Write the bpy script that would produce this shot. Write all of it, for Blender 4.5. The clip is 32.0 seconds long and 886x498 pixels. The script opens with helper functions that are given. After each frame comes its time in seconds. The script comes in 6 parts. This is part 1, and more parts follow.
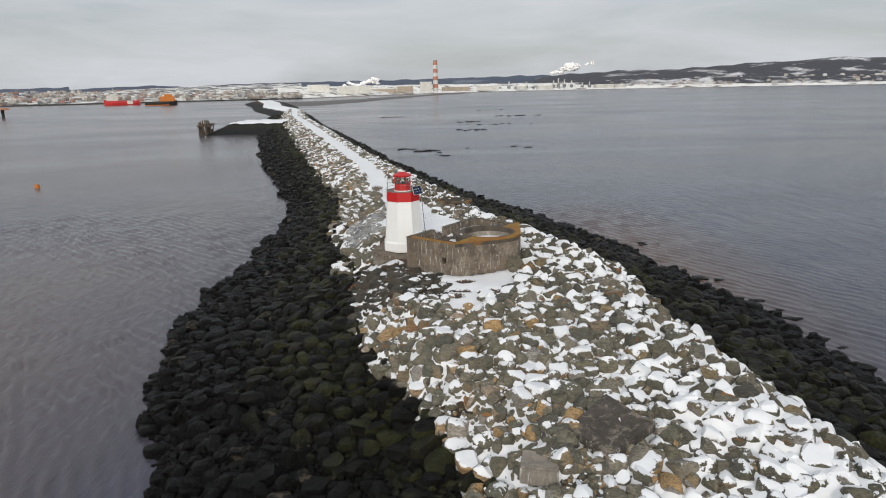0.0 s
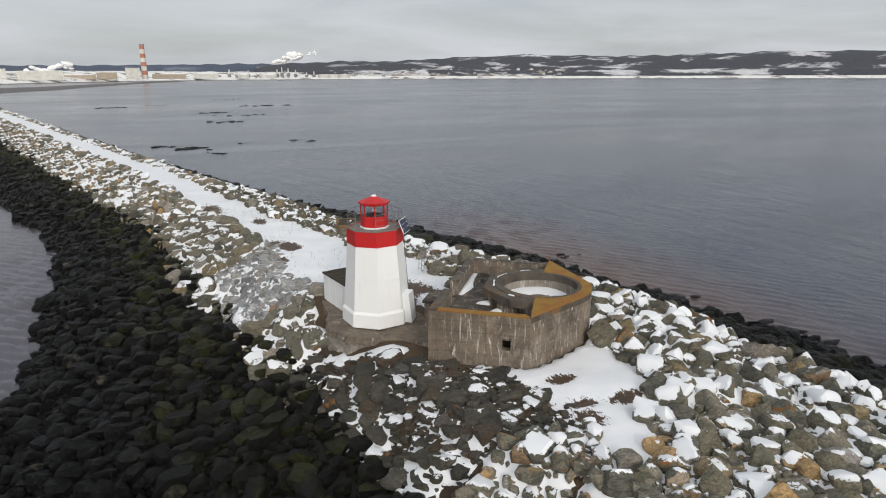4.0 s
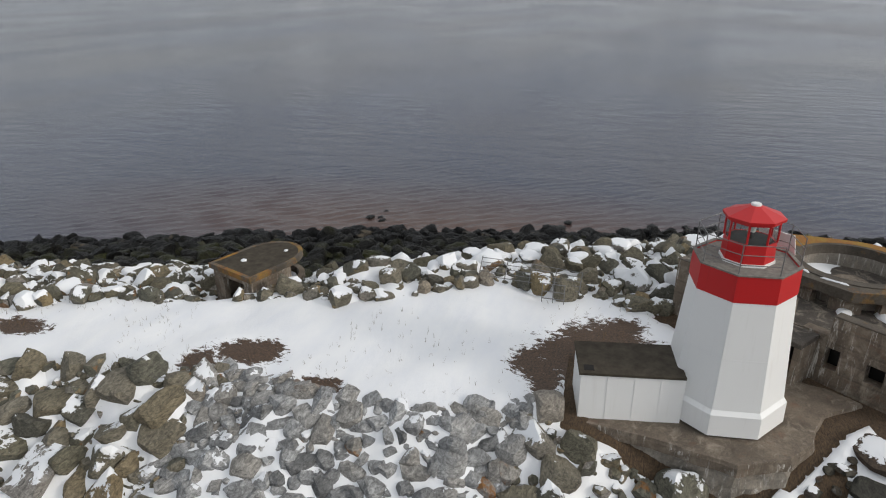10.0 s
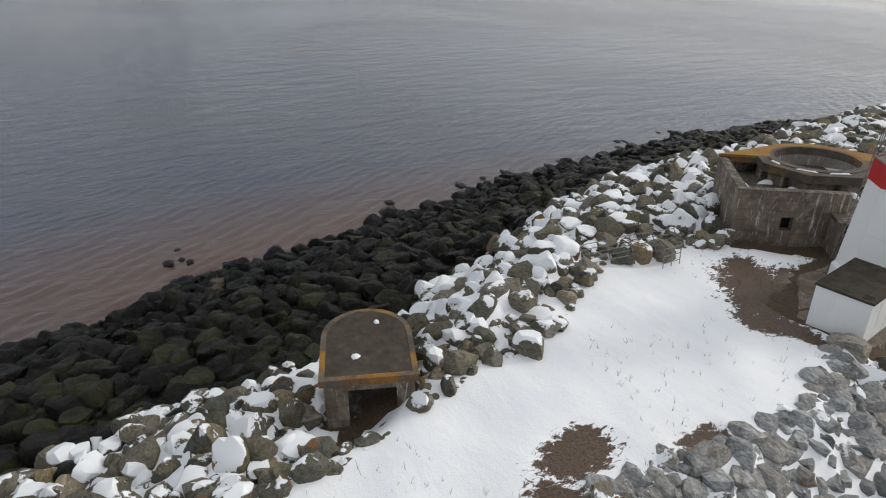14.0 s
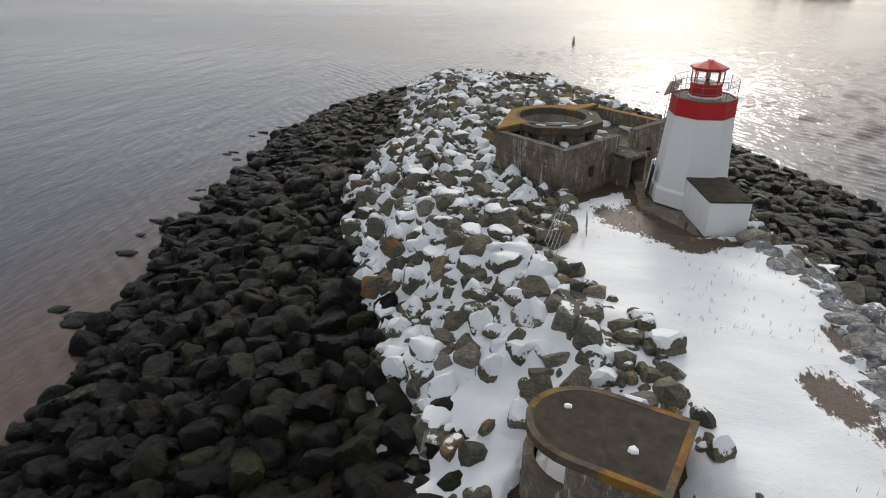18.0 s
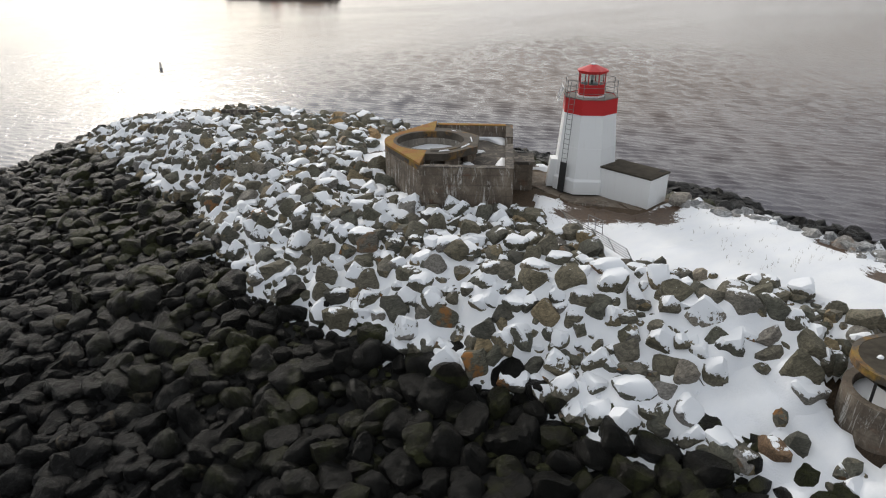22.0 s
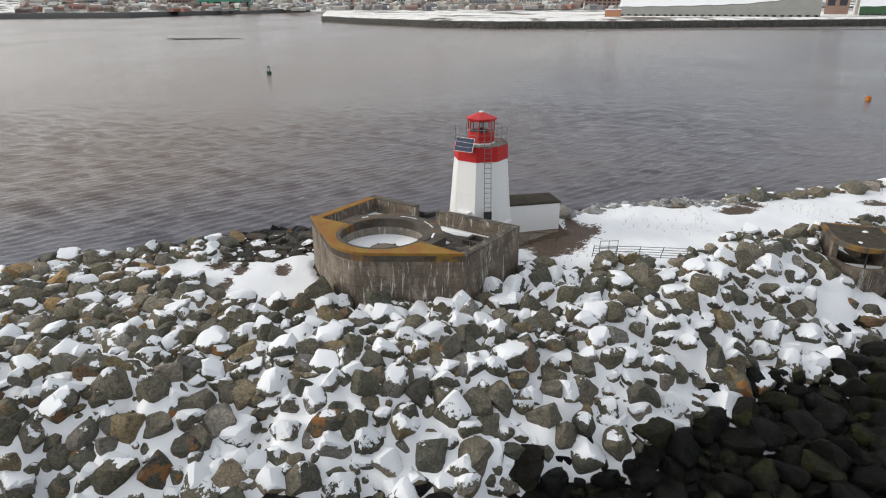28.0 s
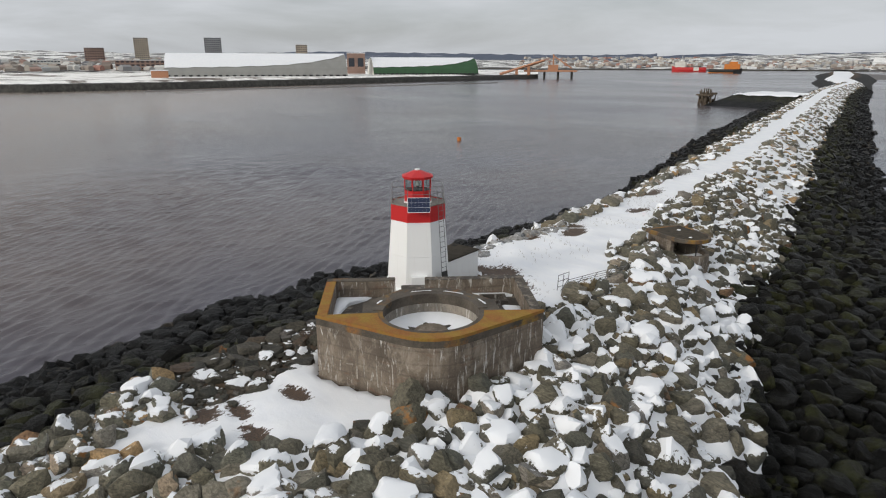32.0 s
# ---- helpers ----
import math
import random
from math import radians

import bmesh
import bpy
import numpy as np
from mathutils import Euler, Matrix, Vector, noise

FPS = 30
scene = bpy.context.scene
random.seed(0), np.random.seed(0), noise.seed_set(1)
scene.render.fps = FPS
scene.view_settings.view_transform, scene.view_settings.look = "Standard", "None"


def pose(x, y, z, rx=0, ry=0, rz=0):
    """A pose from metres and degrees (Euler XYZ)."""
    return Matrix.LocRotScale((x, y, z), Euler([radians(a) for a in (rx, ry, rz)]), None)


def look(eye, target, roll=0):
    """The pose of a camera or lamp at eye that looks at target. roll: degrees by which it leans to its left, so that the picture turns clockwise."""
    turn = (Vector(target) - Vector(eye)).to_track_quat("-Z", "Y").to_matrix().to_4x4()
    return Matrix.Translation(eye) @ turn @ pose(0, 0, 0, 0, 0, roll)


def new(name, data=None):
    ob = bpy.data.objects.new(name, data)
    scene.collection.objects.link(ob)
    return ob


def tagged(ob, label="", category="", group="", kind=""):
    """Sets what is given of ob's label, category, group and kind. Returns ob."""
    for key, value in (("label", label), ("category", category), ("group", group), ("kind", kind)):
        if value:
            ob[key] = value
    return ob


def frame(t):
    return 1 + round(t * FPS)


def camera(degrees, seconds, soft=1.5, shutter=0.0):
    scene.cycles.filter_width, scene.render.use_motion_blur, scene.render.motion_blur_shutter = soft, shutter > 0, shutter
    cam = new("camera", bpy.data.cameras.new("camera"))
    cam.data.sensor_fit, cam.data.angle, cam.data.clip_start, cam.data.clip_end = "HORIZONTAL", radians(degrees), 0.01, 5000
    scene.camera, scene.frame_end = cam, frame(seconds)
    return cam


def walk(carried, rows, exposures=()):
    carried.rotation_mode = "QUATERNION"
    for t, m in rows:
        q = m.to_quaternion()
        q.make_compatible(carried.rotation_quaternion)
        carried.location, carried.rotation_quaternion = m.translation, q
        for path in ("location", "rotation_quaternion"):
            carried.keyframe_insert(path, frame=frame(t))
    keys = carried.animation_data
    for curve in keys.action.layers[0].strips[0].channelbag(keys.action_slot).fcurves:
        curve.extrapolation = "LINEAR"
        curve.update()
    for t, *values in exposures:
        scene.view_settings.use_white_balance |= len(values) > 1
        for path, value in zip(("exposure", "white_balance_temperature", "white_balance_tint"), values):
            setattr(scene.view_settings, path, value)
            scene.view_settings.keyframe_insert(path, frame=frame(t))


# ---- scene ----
cam = camera(69.42, 32.0, 1.1)
METRES, EYE, TILT, LEAN, TURN = 200.0, 20.8, -14.0, 0.0, 0.0
PATH = [
    (0, (-0.000, 0.001, 21.347), (-0.0067, 1.9401, 20.8585), -1.17),
    (0.5, (-1.956, 3.261, 21.226), (-1.8768, 5.1988, 20.7386), -0.82),
    (1, (-3.908, 6.503, 21.088), (-3.7375, 8.4353, 20.5990), -0.79),
    (1.5, (-5.836, 9.713, 20.938), (-5.5734, 11.6346, 20.4504), -0.75),
    (2, (-7.750, 12.889, 20.787), (-7.3788, 14.7929, 20.2988), -0.60),
    (2.5, (-9.630, 16.032, 20.647), (-9.1527, 17.9126, 20.1608), -0.42),
    (3, (-11.462, 19.157, 20.527), (-10.8798, 21.0060, 20.0325), -0.24),
    (3.5, (-13.246, 22.268, 20.443), (-12.5636, 24.0782, 19.9370), -0.11),
    (5.5, (-19.114, 34.804, 20.924), (-18.0175, 36.3634, 20.3189), -0.52),
    (6, (-20.120, 37.959, 20.949), (-18.9178, 39.4316, 20.3268), -0.48),
    (6.5, (-21.070, 41.178, 20.960), (-19.7722, 42.5577, 20.3195), -0.56),
    (7, (-21.954, 44.446, 20.932), (-20.5769, 45.7386, 20.2731), -0.53),
    (7.5, (-22.744, 47.767, 20.842), (-21.2980, 48.9682, 20.1594), -0.55),
    (8, (-23.433, 51.094, 20.711), (-21.9188, 52.1934, 20.0054), -0.54),
    (8.5, (-23.998, 54.363, 20.572), (-22.3967, 55.3180, 19.8476), -0.50),
    (9, (-24.396, 57.606, 20.450), (-22.7224, 58.4144, 19.7107), -0.44),
    (9.5, (-24.599, 60.858, 20.370), (-22.8699, 61.5172, 19.6131), -0.40),
    (10, (-24.591, 64.090, 20.305), (-22.8208, 64.6018, 19.5281), -0.39),
    (10.5, (-24.362, 67.295, 20.235), (-22.5622, 67.6546, 19.4396), -0.65),
    (11, (-23.940, 70.476, 20.168), (-22.1216, 70.6676, 19.3585), -0.45),
    (12, (-22.374, 76.670, 20.055), (-20.5605, 76.5120, 19.2270), 0.11),
    (13, (-19.742, 82.295, 20.032), (-17.9981, 81.8287, 19.1722), -0.27),
    (14, (-16.338, 87.178, 19.946), (-14.7366, 86.3558, 19.0744), -0.53),
    (15, (-12.116, 91.083, 19.806), (-10.7795, 89.8773, 18.9346), -0.89),
    (15.5, (-9.846, 92.624, 19.715), (-8.6896, 91.2476, 18.8380), -0.25),
    (17.5, (0.641, 94.923, 19.300), (1.1164, 93.1884, 18.4265), 0.57),
    (18, (3.282, 94.945, 19.223), (3.6070, 93.1756, 18.3491), 0.51),
    (18.5, (5.967, 94.811, 19.188), (6.1366, 93.0206, 18.3133), 0.15),
    (19, (8.694, 94.493, 19.189), (8.7015, 92.6938, 18.3150), 0.17),
    (19.5, (11.447, 93.933, 19.215), (11.2945, 92.1404, 18.3412), -0.03),
    (20, (14.202, 93.124, 19.272), (13.8898, 91.3496, 18.4046), -0.02),
    (20.5, (16.907, 92.078, 19.358), (16.4202, 90.3407, 18.4944), -0.19),
    (21, (19.503, 90.772, 19.471), (18.8457, 89.0878, 18.6157), -0.20),
    (21.5, (21.963, 89.205, 19.617), (21.1403, 87.5921, 18.7681), -0.27),
    (22, (24.250, 87.387, 19.757), (23.2673, 85.8618, 18.9158), -0.24),
    (22.5, (26.349, 85.318, 19.869), (25.2168, 83.8950, 19.0369), -0.18),
    (23, (28.235, 83.028, 19.940), (26.9675, 81.7170, 19.1179), -0.18),
    (23.5, (29.895, 80.578, 19.960), (28.5165, 79.3767, 19.1497), -0.10),
    (24, (31.335, 78.003, 19.926), (29.8525, 76.9260, 19.1243), -0.13),
    (24.5, (32.606, 75.357, 19.850), (31.0282, 74.4159, 19.0585), -0.09),
    (26.5, (34.687, 64.028, 19.798), (32.8693, 63.6908, 19.0350), -0.15),
    (27, (34.615, 61.273, 19.884), (32.7724, 61.0779, 19.1301), -0.11),
    (27.5, (34.366, 58.452, 19.946), (32.5088, 58.4049, 19.2052), -0.16),
    (28, (33.896, 55.577, 19.972), (32.0353, 55.6802, 19.2463), -0.21),
    (28.5, (33.216, 52.716, 19.963), (31.3616, 52.9604, 19.2538), -0.19),
    (29, (32.317, 49.944, 19.929), (30.4836, 50.3452, 19.2372), -0.23),
    (29.5, (31.207, 47.355, 19.908), (29.4107, 47.9201, 19.2339), -0.15),
    (30, (29.923, 44.990, 19.869), (28.1765, 45.7142, 19.2166), -0.05),
    (30.5, (28.502, 42.835, 19.804), (26.8179, 43.7108, 19.1732), 0.02),
    (31, (26.935, 40.844, 19.737), (25.3267, 41.8644, 19.1277), -0.00),
    (31.5, (25.177, 38.987, 19.670), (23.6573, 40.1464, 19.0829), 0.06),
    (32, (23.289, 37.202, 19.616), (21.8690, 38.4926, 19.0530), 0.13),
]
STOPS = [(0, -0.28), (5, -0.24), (9, -0.27), (12, -0.31), (14, -0.25), (16.5, -0.35), (19, -0.41), (22, -0.16), (25, -0.09), (27, -0.04), (29, -0.19), (32, -0.31)]
walk(cam, [(t, look(eye, target, roll)) for t, eye, target, roll in PATH], STOPS)


# ---- world and light ----
SUN_AZ, SUN_EL = radians(187.0), radians(24.0)   # azimuth from +y clockwise
world = bpy.data.worlds.new("world")
scene.world = world
world.use_nodes = True
wn = world.node_tree
wn.nodes.clear()


def wnode(kind, **props):
    n = wn.nodes.new(kind)
    for k, v in props.items():
        n.inputs[k].default_value = v
    return n


w_out = wnode("ShaderNodeOutputWorld")
w_bg = wnode("ShaderNodeBackground", Strength=1.0)
w_sky = wnode("ShaderNodeTexSky")
w_sky.sky_type, w_sky.sun_disc = "NISHITA", False
w_sky.sun_elevation, w_sky.sun_rotation = SUN_EL, SUN_AZ
w_sky.air_density, w_sky.dust_density, w_sky.ozone_density = 1.0, 2.5, 1.0
w_skyscale = wnode("ShaderNodeMix")
w_skyscale.data_type, w_skyscale.blend_type = "RGBA", "MULTIPLY"
w_skyscale.inputs[0].default_value = 1.0
w_skyscale.inputs[7].default_value = (0.085, 0.085, 0.085, 1)
w_co = wnode("ShaderNodeTexCoord")
w_map = wnode("ShaderNodeMapping")
w_map.inputs["Scale"].default_value = (1.0, 1.0, 5.5)
w_noise = wnode("ShaderNodeTexNoise", Scale=2.6, Detail=7.0, Roughness=0.56, Distortion=0.3)
w_ramp = wnode("ShaderNodeValToRGB")
w_ramp.color_ramp.elements[0].position, w_ramp.color_ramp.elements[0].color = 0.34, (0.60, 0.60, 0.60, 1)
w_ramp.color_ramp.elements[1].position, w_ramp.color_ramp.elements[1].color = 0.64, (1, 1, 1, 1)
w_mix = wnode("ShaderNodeMix")
w_mix.data_type = "RGBA"
w_mix.inputs[7].default_value = (0.76, 0.79, 0.83, 1)
link = wn.links.new
link(w_co.outputs["Generated"], w_map.inputs[0])
link(w_map.outputs[0], w_noise.inputs["Vector"])
link(w_noise.outputs["Fac"], w_ramp.inputs[0])
link(w_sky.outputs[0], w_skyscale.inputs[6])
link(w_ramp.outputs[0], w_mix.inputs[0])
link(w_skyscale.outputs[2], w_mix.inputs[6])
# the veiled sun's glow in the thin cloud
w_dot = wnode("ShaderNodeVectorMath")
w_dot.operation = "DOT_PRODUCT"
w_dot.inputs[1].default_value = (math.sin(SUN_AZ) * math.cos(SUN_EL), math.cos(SUN_AZ) * math.cos(SUN_EL), math.sin(SUN_EL))
link(w_co.outputs["Generated"], w_dot.inputs[0])
w_glow = None
for w_pow, w_gain in ((2.3, 0.95), (50.0, 1.9)):
    w_clamp = wnode("ShaderNodeMath")
    w_clamp.operation = "MAXIMUM"
    w_clamp.inputs[1].default_value = 0.0
    link(w_dot.outputs["Value"], w_clamp.inputs[0])
    w_p = wnode("ShaderNodeMath")
    w_p.operation = "POWER"
    w_p.inputs[1].default_value = w_pow
    link(w_clamp.outputs[0], w_p.inputs[0])
    w_g = wnode("ShaderNodeMix")
    w_g.data_type, w_g.blend_type = "RGBA", "ADD"
    w_gc = wnode("ShaderNodeMix")
    w_gc.data_type = "RGBA"
    w_gc.inputs[6].default_value = (0, 0, 0, 1)
    w_gc.inputs[7].default_value = (w_gain, w_gain * 0.96, w_gain * 0.88, 1)
    link(w_p.outputs[0], w_gc.inputs[0])
    w_g.inputs[0].default_value = 1.0
    link((w_glow or w_mix).outputs[2], w_g.inputs[6])
    link(w_gc.outputs[2], w_g.inputs[7])
    w_glow = w_g
link(w_glow.outputs[2], w_bg.inputs[0])
link(w_bg.outputs[0], w_out.inputs[0])

sun = new("sun", bpy.data.lights.new("sun", "SUN"))
sun.data.energy, sun.data.angle, sun.data.color = 1.15, radians(7), (1.0, 0.93, 0.84)
sun_dir = Vector((math.sin(SUN_AZ) * math.cos(SUN_EL), math.cos(SUN_AZ) * math.cos(SUN_EL), math.sin(SUN_EL)))
sun.matrix_world = look(Vector((0, 0, 60)) + sun_dir * 50, (0, 0, 60))




# ---- materials ----
class Nodes:
    """A node material in the making."""

    def __init__(self, name, rough=0.8, metal=0.0):
        self.mat = bpy.data.materials.new(name)
        self.mat.use_nodes = True
        self.tree = self.mat.node_tree
        self.bsdf = self.tree.nodes["Principled BSDF"]
        self.bsdf.inputs["Roughness"].default_value = rough
        self.bsdf.inputs["Metallic"].default_value = metal

    def node(self, kind, **props):
        n = self.tree.nodes.new(kind)
        for k, v in props.items():
            n.inputs[k].default_value = v
        return n

    def link(self, a, b):
        self.tree.links.new(a, b)

    def pos(self, scale=(1, 1, 1), turn=0.0):
        g = self.node("ShaderNodeNewGeometry")
        m = self.node("ShaderNodeMapping")
        m.inputs["Rotation"].default_value = (0, 0, radians(turn))
        m.inputs["Scale"].default_value = scale
        self.link(g.outputs["Position"], m.inputs[0])
        return m.outputs[0]

    def noise(self, vec, scale, detail=5.0, rough=0.55, distort=0.0):
        n = self.node("ShaderNodeTexNoise", Scale=scale, Detail=detail, Roughness=rough, Distortion=distort)
        self.link(vec, n.inputs["Vector"])
        return n.outputs["Fac"]

    def ramp(self, fac, *stops):
        r = self.node("ShaderNodeValToRGB")
        els = r.color_ramp.elements
        while len(els) < len(stops):
            els.new(0.5)
        for e, (p, c) in zip(els, stops):
            e.position = p
            e.color = (c, c, c, 1) if isinstance(c, (int, float)) else (*c, 1)
        self.link(fac, r.inputs[0])
        return r.outputs[0]

    def mix(self, fac, a, b, blend="MIX"):
        m = self.node("ShaderNodeMix")
        m.data_type, m.blend_type = "RGBA", blend
        for sock, v in ((0, fac), (6, a), (7, b)):
            if isinstance(v, (int, float)):
                m.inputs[sock].default_value = v if sock == 0 else (v, v, v, 1)
            elif isinstance(v, tuple):
                m.inputs[sock].default_value = (*v, 1)
            else:
                self.link(v, m.inputs[sock])
        return m.outputs[2]

    def math(self, op, a, b=0.0):
        m = self.node("ShaderNodeMath")
        m.operation = op
        for i, v in enumerate((a, b)):
            if isinstance(v, (int, float)):
                m.inputs[i].default_value = v
            else:
                self.link(v, m.inputs[i])
        return m.outputs[0]

    def rand(self, island=False):
        if island:
            return self.node("ShaderNodeNewGeometry").outputs["Random Per Island"]
        return self.node("ShaderNodeObjectInfo").outputs["Random"]

    def color(self, c):
        if isinstance(c, tuple):
            self.bsdf.inputs["Base Color"].default_value = (*c, 1)
        else:
            self.link(c, self.bsdf.inputs["Base Color"])
        return self

    def rough(self, r):
        self.link(r, self.bsdf.inputs["Roughness"])
        return self

    def bump(self, height, strength=0.3, distance=0.05):
        b = self.node("ShaderNodeBump", Strength=strength, Distance=distance)
        self.link(height, b.inputs["Height"])
        self.link(b.outputs[0], self.bsdf.inputs["Normal"])
        return self


def rock_material(name, dark, light, warm, snowy, island, weed=0.0):
    """Boulder: patchy grey to olive stone with fine grain; snowy: how much of its upper side snow covers."""
    m = Nodes(name, 0.85)
    p = m.pos()
    r = m.rand(island)
    big = m.noise(p, 1.3, 4)
    fine = m.noise(p, 9.0, 8, 0.7)
    strata = m.noise(m.pos((1.0, 2.4, 4.0)), 2.6, 7, 0.7, 1.2)
    stone = m.mix(m.ramp(big, (0.3, 0.0), (0.7, 1.0)), dark, light)
    if snowy and snowy != 0.2:
        # each boulder its own hue: dark, grey-green, olive, tan, pale grey, rusty
        tone = light[1] / 0.13
        hue = m.ramp(m.math("FRACT", m.math("MULTIPLY", r, 7.31)), (0.0, (0.032, 0.032, 0.028)), (0.18, (0.078, 0.080, 0.064)), (0.36, (0.082, 0.074, 0.048)), (0.55, (0.135, 0.122, 0.096)),
                     (0.70, (0.090, 0.084, 0.062)), (0.82, warm), (0.90, (0.20, 0.19, 0.18)), (0.985, (0.11, 0.10, 0.075)), (1.0, (0.15, 0.075, 0.032)))
        stone = m.mix(0.72, stone, m.mix(0.999, hue, (tone, tone, tone), "MULTIPLY"))
    else:
        stone = m.mix(m.ramp(r, (0.50, 0.0), (0.95, 0.75)), stone, warm)
        stone = m.mix(m.math("MULTIPLY", m.ramp(r, (0.0, 1.0), (0.35, 0.0)), 0.7), stone, tuple(c * 0.45 for c in dark))
    stone = m.mix(0.9, stone, m.ramp(fine, (0.30, 0.62), (0.70, 1.32)), "MULTIPLY")
    stone = m.mix(0.9, stone, m.ramp(strata, (0.34, 0.35), (0.68, 1.6)), "MULTIPLY")
    if snowy:
        lich = m.math("MULTIPLY", m.ramp(m.noise(p, 1.6, 4, 0.6), (0.52, 0.0), (0.62, 1.0)), m.ramp(r, (0.94, 0.0), (0.97, 0.9)))
        stone = m.mix(lich, stone, (0.26, 0.11, 0.025))
    height = m.mix(0.7, fine, strata)
    if weed:
        g = m.node("ShaderNodeNewGeometry")
        sep = m.node("ShaderNodeSeparateXYZ")
        m.link(g.outputs["Position"], sep.inputs[0])
        hgt = m.math("ADD", sep.outputs[2], m.math("MULTIPLY", m.math("SUBTRACT", m.noise(p, 0.35, 3), 0.5), 2.4))
        east = m.ramp(m.math("ADD", m.math("MULTIPLY", sep.outputs[0], 0.02), 0.5), (0.40, 0.0), (0.66, 1.0))   # the eastern side is greener
        hgt = m.math("ADD", hgt, m.math("MULTIPLY", east, 0.5))
        black = m.ramp(m.math("MULTIPLY", hgt, 0.2), (0.40, 1.0), (0.66, 0.0))
        green = m.mix(m.ramp(m.math("ADD", m.noise(p, 0.9, 5), m.math("MULTIPLY", m.math("SUBTRACT", r, 0.5), 0.5)), (0.50, 0.0), (0.72, 1.0)), stone, (0.048, 0.052, 0.018))
        algae = m.mix(m.ramp(m.math("MULTIPLY", hgt, 0.2), (0.98, 0.85), (1.16, 0.0)), stone, green)
        # crevice shade and lit lumps are painted into the weed's colour as mottling
        rugged_shade = m.noise(p, 6.0, 9, 0.78, 0.6)
        wrack = m.mix(m.ramp(rugged_shade, (0.42, 0.0), (0.64, 1.0)), (0.0006, 0.0006, 0.0007), (0.0110, 0.0108, 0.0106))
        bare = m.ramp(m.math("MULTIPLY", m.math("ADD", r, m.math("MULTIPLY", m.noise(p, 2.2, 3), 0.5)), 0.6), (0.73, 0.0), (0.78, 0.7))
        wrack = m.mix(bare, wrack, m.mix(m.rand(island), (0.10, 0.10, 0.095), (0.17, 0.14, 0.10)))
        grit = m.math("MULTIPLY", m.ramp(m.noise(p, 5.0, 6, 0.7), (0.56, 0.0), (0.66, 0.8)), m.ramp(m.noise(p, 0.5, 3), (0.35, 0.25), (0.65, 1.0)))
        wrack = m.mix(grit, wrack, (0.075, 0.075, 0.075))
        stone = m.mix(black, m.mix(0.85, algae, m.ramp(rugged_shade, (0.36, 0.25), (0.66, 1.7)), "MULTIPLY"), wrack)
        m.rough(m.ramp(fine, (0.3, 0.32), (0.7, 0.6)))
        m.bsdf.inputs["Specular IOR Level"].default_value = 0.20
    if snowy:
        cap = m.node("ShaderNodeAttribute")
        cap.attribute_name = "cap"
        ragged = m.math("ADD", m.math("MULTIPLY", m.noise(p, 1.3, 4, 0.5, 0.4), 0.6), m.math("MULTIPLY", m.noise(p, 5.0, 6, 0.65, 0.6), 0.4))
        edge = m.math("ADD", cap.outputs["Fac"], m.math("MULTIPLY", m.math("SUBTRACT", ragged, 0.5), 2.3))
        cover = m.ramp(m.math("ADD", m.math("MULTIPLY", edge, 0.4), 0.5), (0.5, 0.0), (0.515, 1.0))
        stone = m.mix(cover, stone, (0.78, 0.80, 0.83))
        height = m.mix(cover, height, m.math("ADD", m.math("MULTIPLY", fine, 0.10), 0.9))
        m.rough(m.mix(cover, 0.9, 0.62))
    m.color(stone)
    if weed:
        ruts = m.noise(p, 3.6, 9, 0.78, 0.7)
        m.bump(ruts, 1.0, 0.42)
    else:
        m.bump(height, 0.7, 0.10)
    return m.mat


def concrete_material(name, base=(0.20, 0.160, 0.122), rust=True, boards=True):
    m = Nodes(name, 0.92)
    p = m.pos()
    big = m.noise(p, 0.6, 5, 0.6)
    fine = m.noise(p, 14.0, 8, 0.7)
    streak = m.noise(m.pos((3.2, 3.2, 0.22)), 1.0, 5, 0.6)
    c = m.mix(m.ramp(big, (0.32, 0.0), (0.68, 1.0)), tuple(v * 0.5 for v in base), base)
    c = m.mix(0.7, c, m.ramp(fine, (0.25, 0.55), (0.75, 1.35)), "MULTIPLY")
    c = m.mix(m.ramp(streak, (0.53, 0.0), (0.70, 0.4)), c, (0.055, 0.045, 0.035))
    c = m.mix(m.ramp(m.noise(m.pos((1, 1, 0.6)), 1.7, 8, 0.72, 0.6), (0.50, 0.0), (0.66, 0.6)), c, (0.36, 0.31, 0.25))
    lime = m.noise(m.pos((4.2, 4.2, 0.6)), 1.0, 8, 0.74, 0.9)
    face = m.node("ShaderNodeSeparateXYZ")
    m.link(m.node("ShaderNodeNewGeometry").outputs["Normal"], face.inputs[0])
    upright = m.ramp(m.math("ABSOLUTE", face.outputs[2]), (0.3, 1.0), (0.6, 0.08))
    c = m.mix(m.math("MULTIPLY", m.math("MULTIPLY", upright, m.ramp(lime, (0.555, 0.0), (0.63, 0.9))), m.ramp(m.noise(p, 0.9, 2), (0.36, 0.15), (0.50, 1.0))), c, (0.60, 0.58, 0.54))
    if rust:
        c = m.mix(m.ramp(m.noise(m.pos((1, 1, 2.5)), 0.9, 5, 0.65), (0.58, 0.0), (0.7, 0.5)), c, (0.16, 0.075, 0.04))
    h = fine
    if boards:
        w = m.node("ShaderNodeTexWave", Scale=0.55, Distortion=1.0, Detail=2.0)
        w.bands_direction = "Z"
        m.link(p, w.inputs["Vector"])
        line = m.ramp(w.outputs["Fac"], (0.0, 0.0), (0.1, 1.0))
        c = m.mix(m.math("SUBTRACT", 1.0, line), c, m.mix(0.14, c, 0.0))
        h = m.mix(0.5, fine, line)
    m.color(c)
    m.bump(h, 0.5, 0.04)
    return m.mat


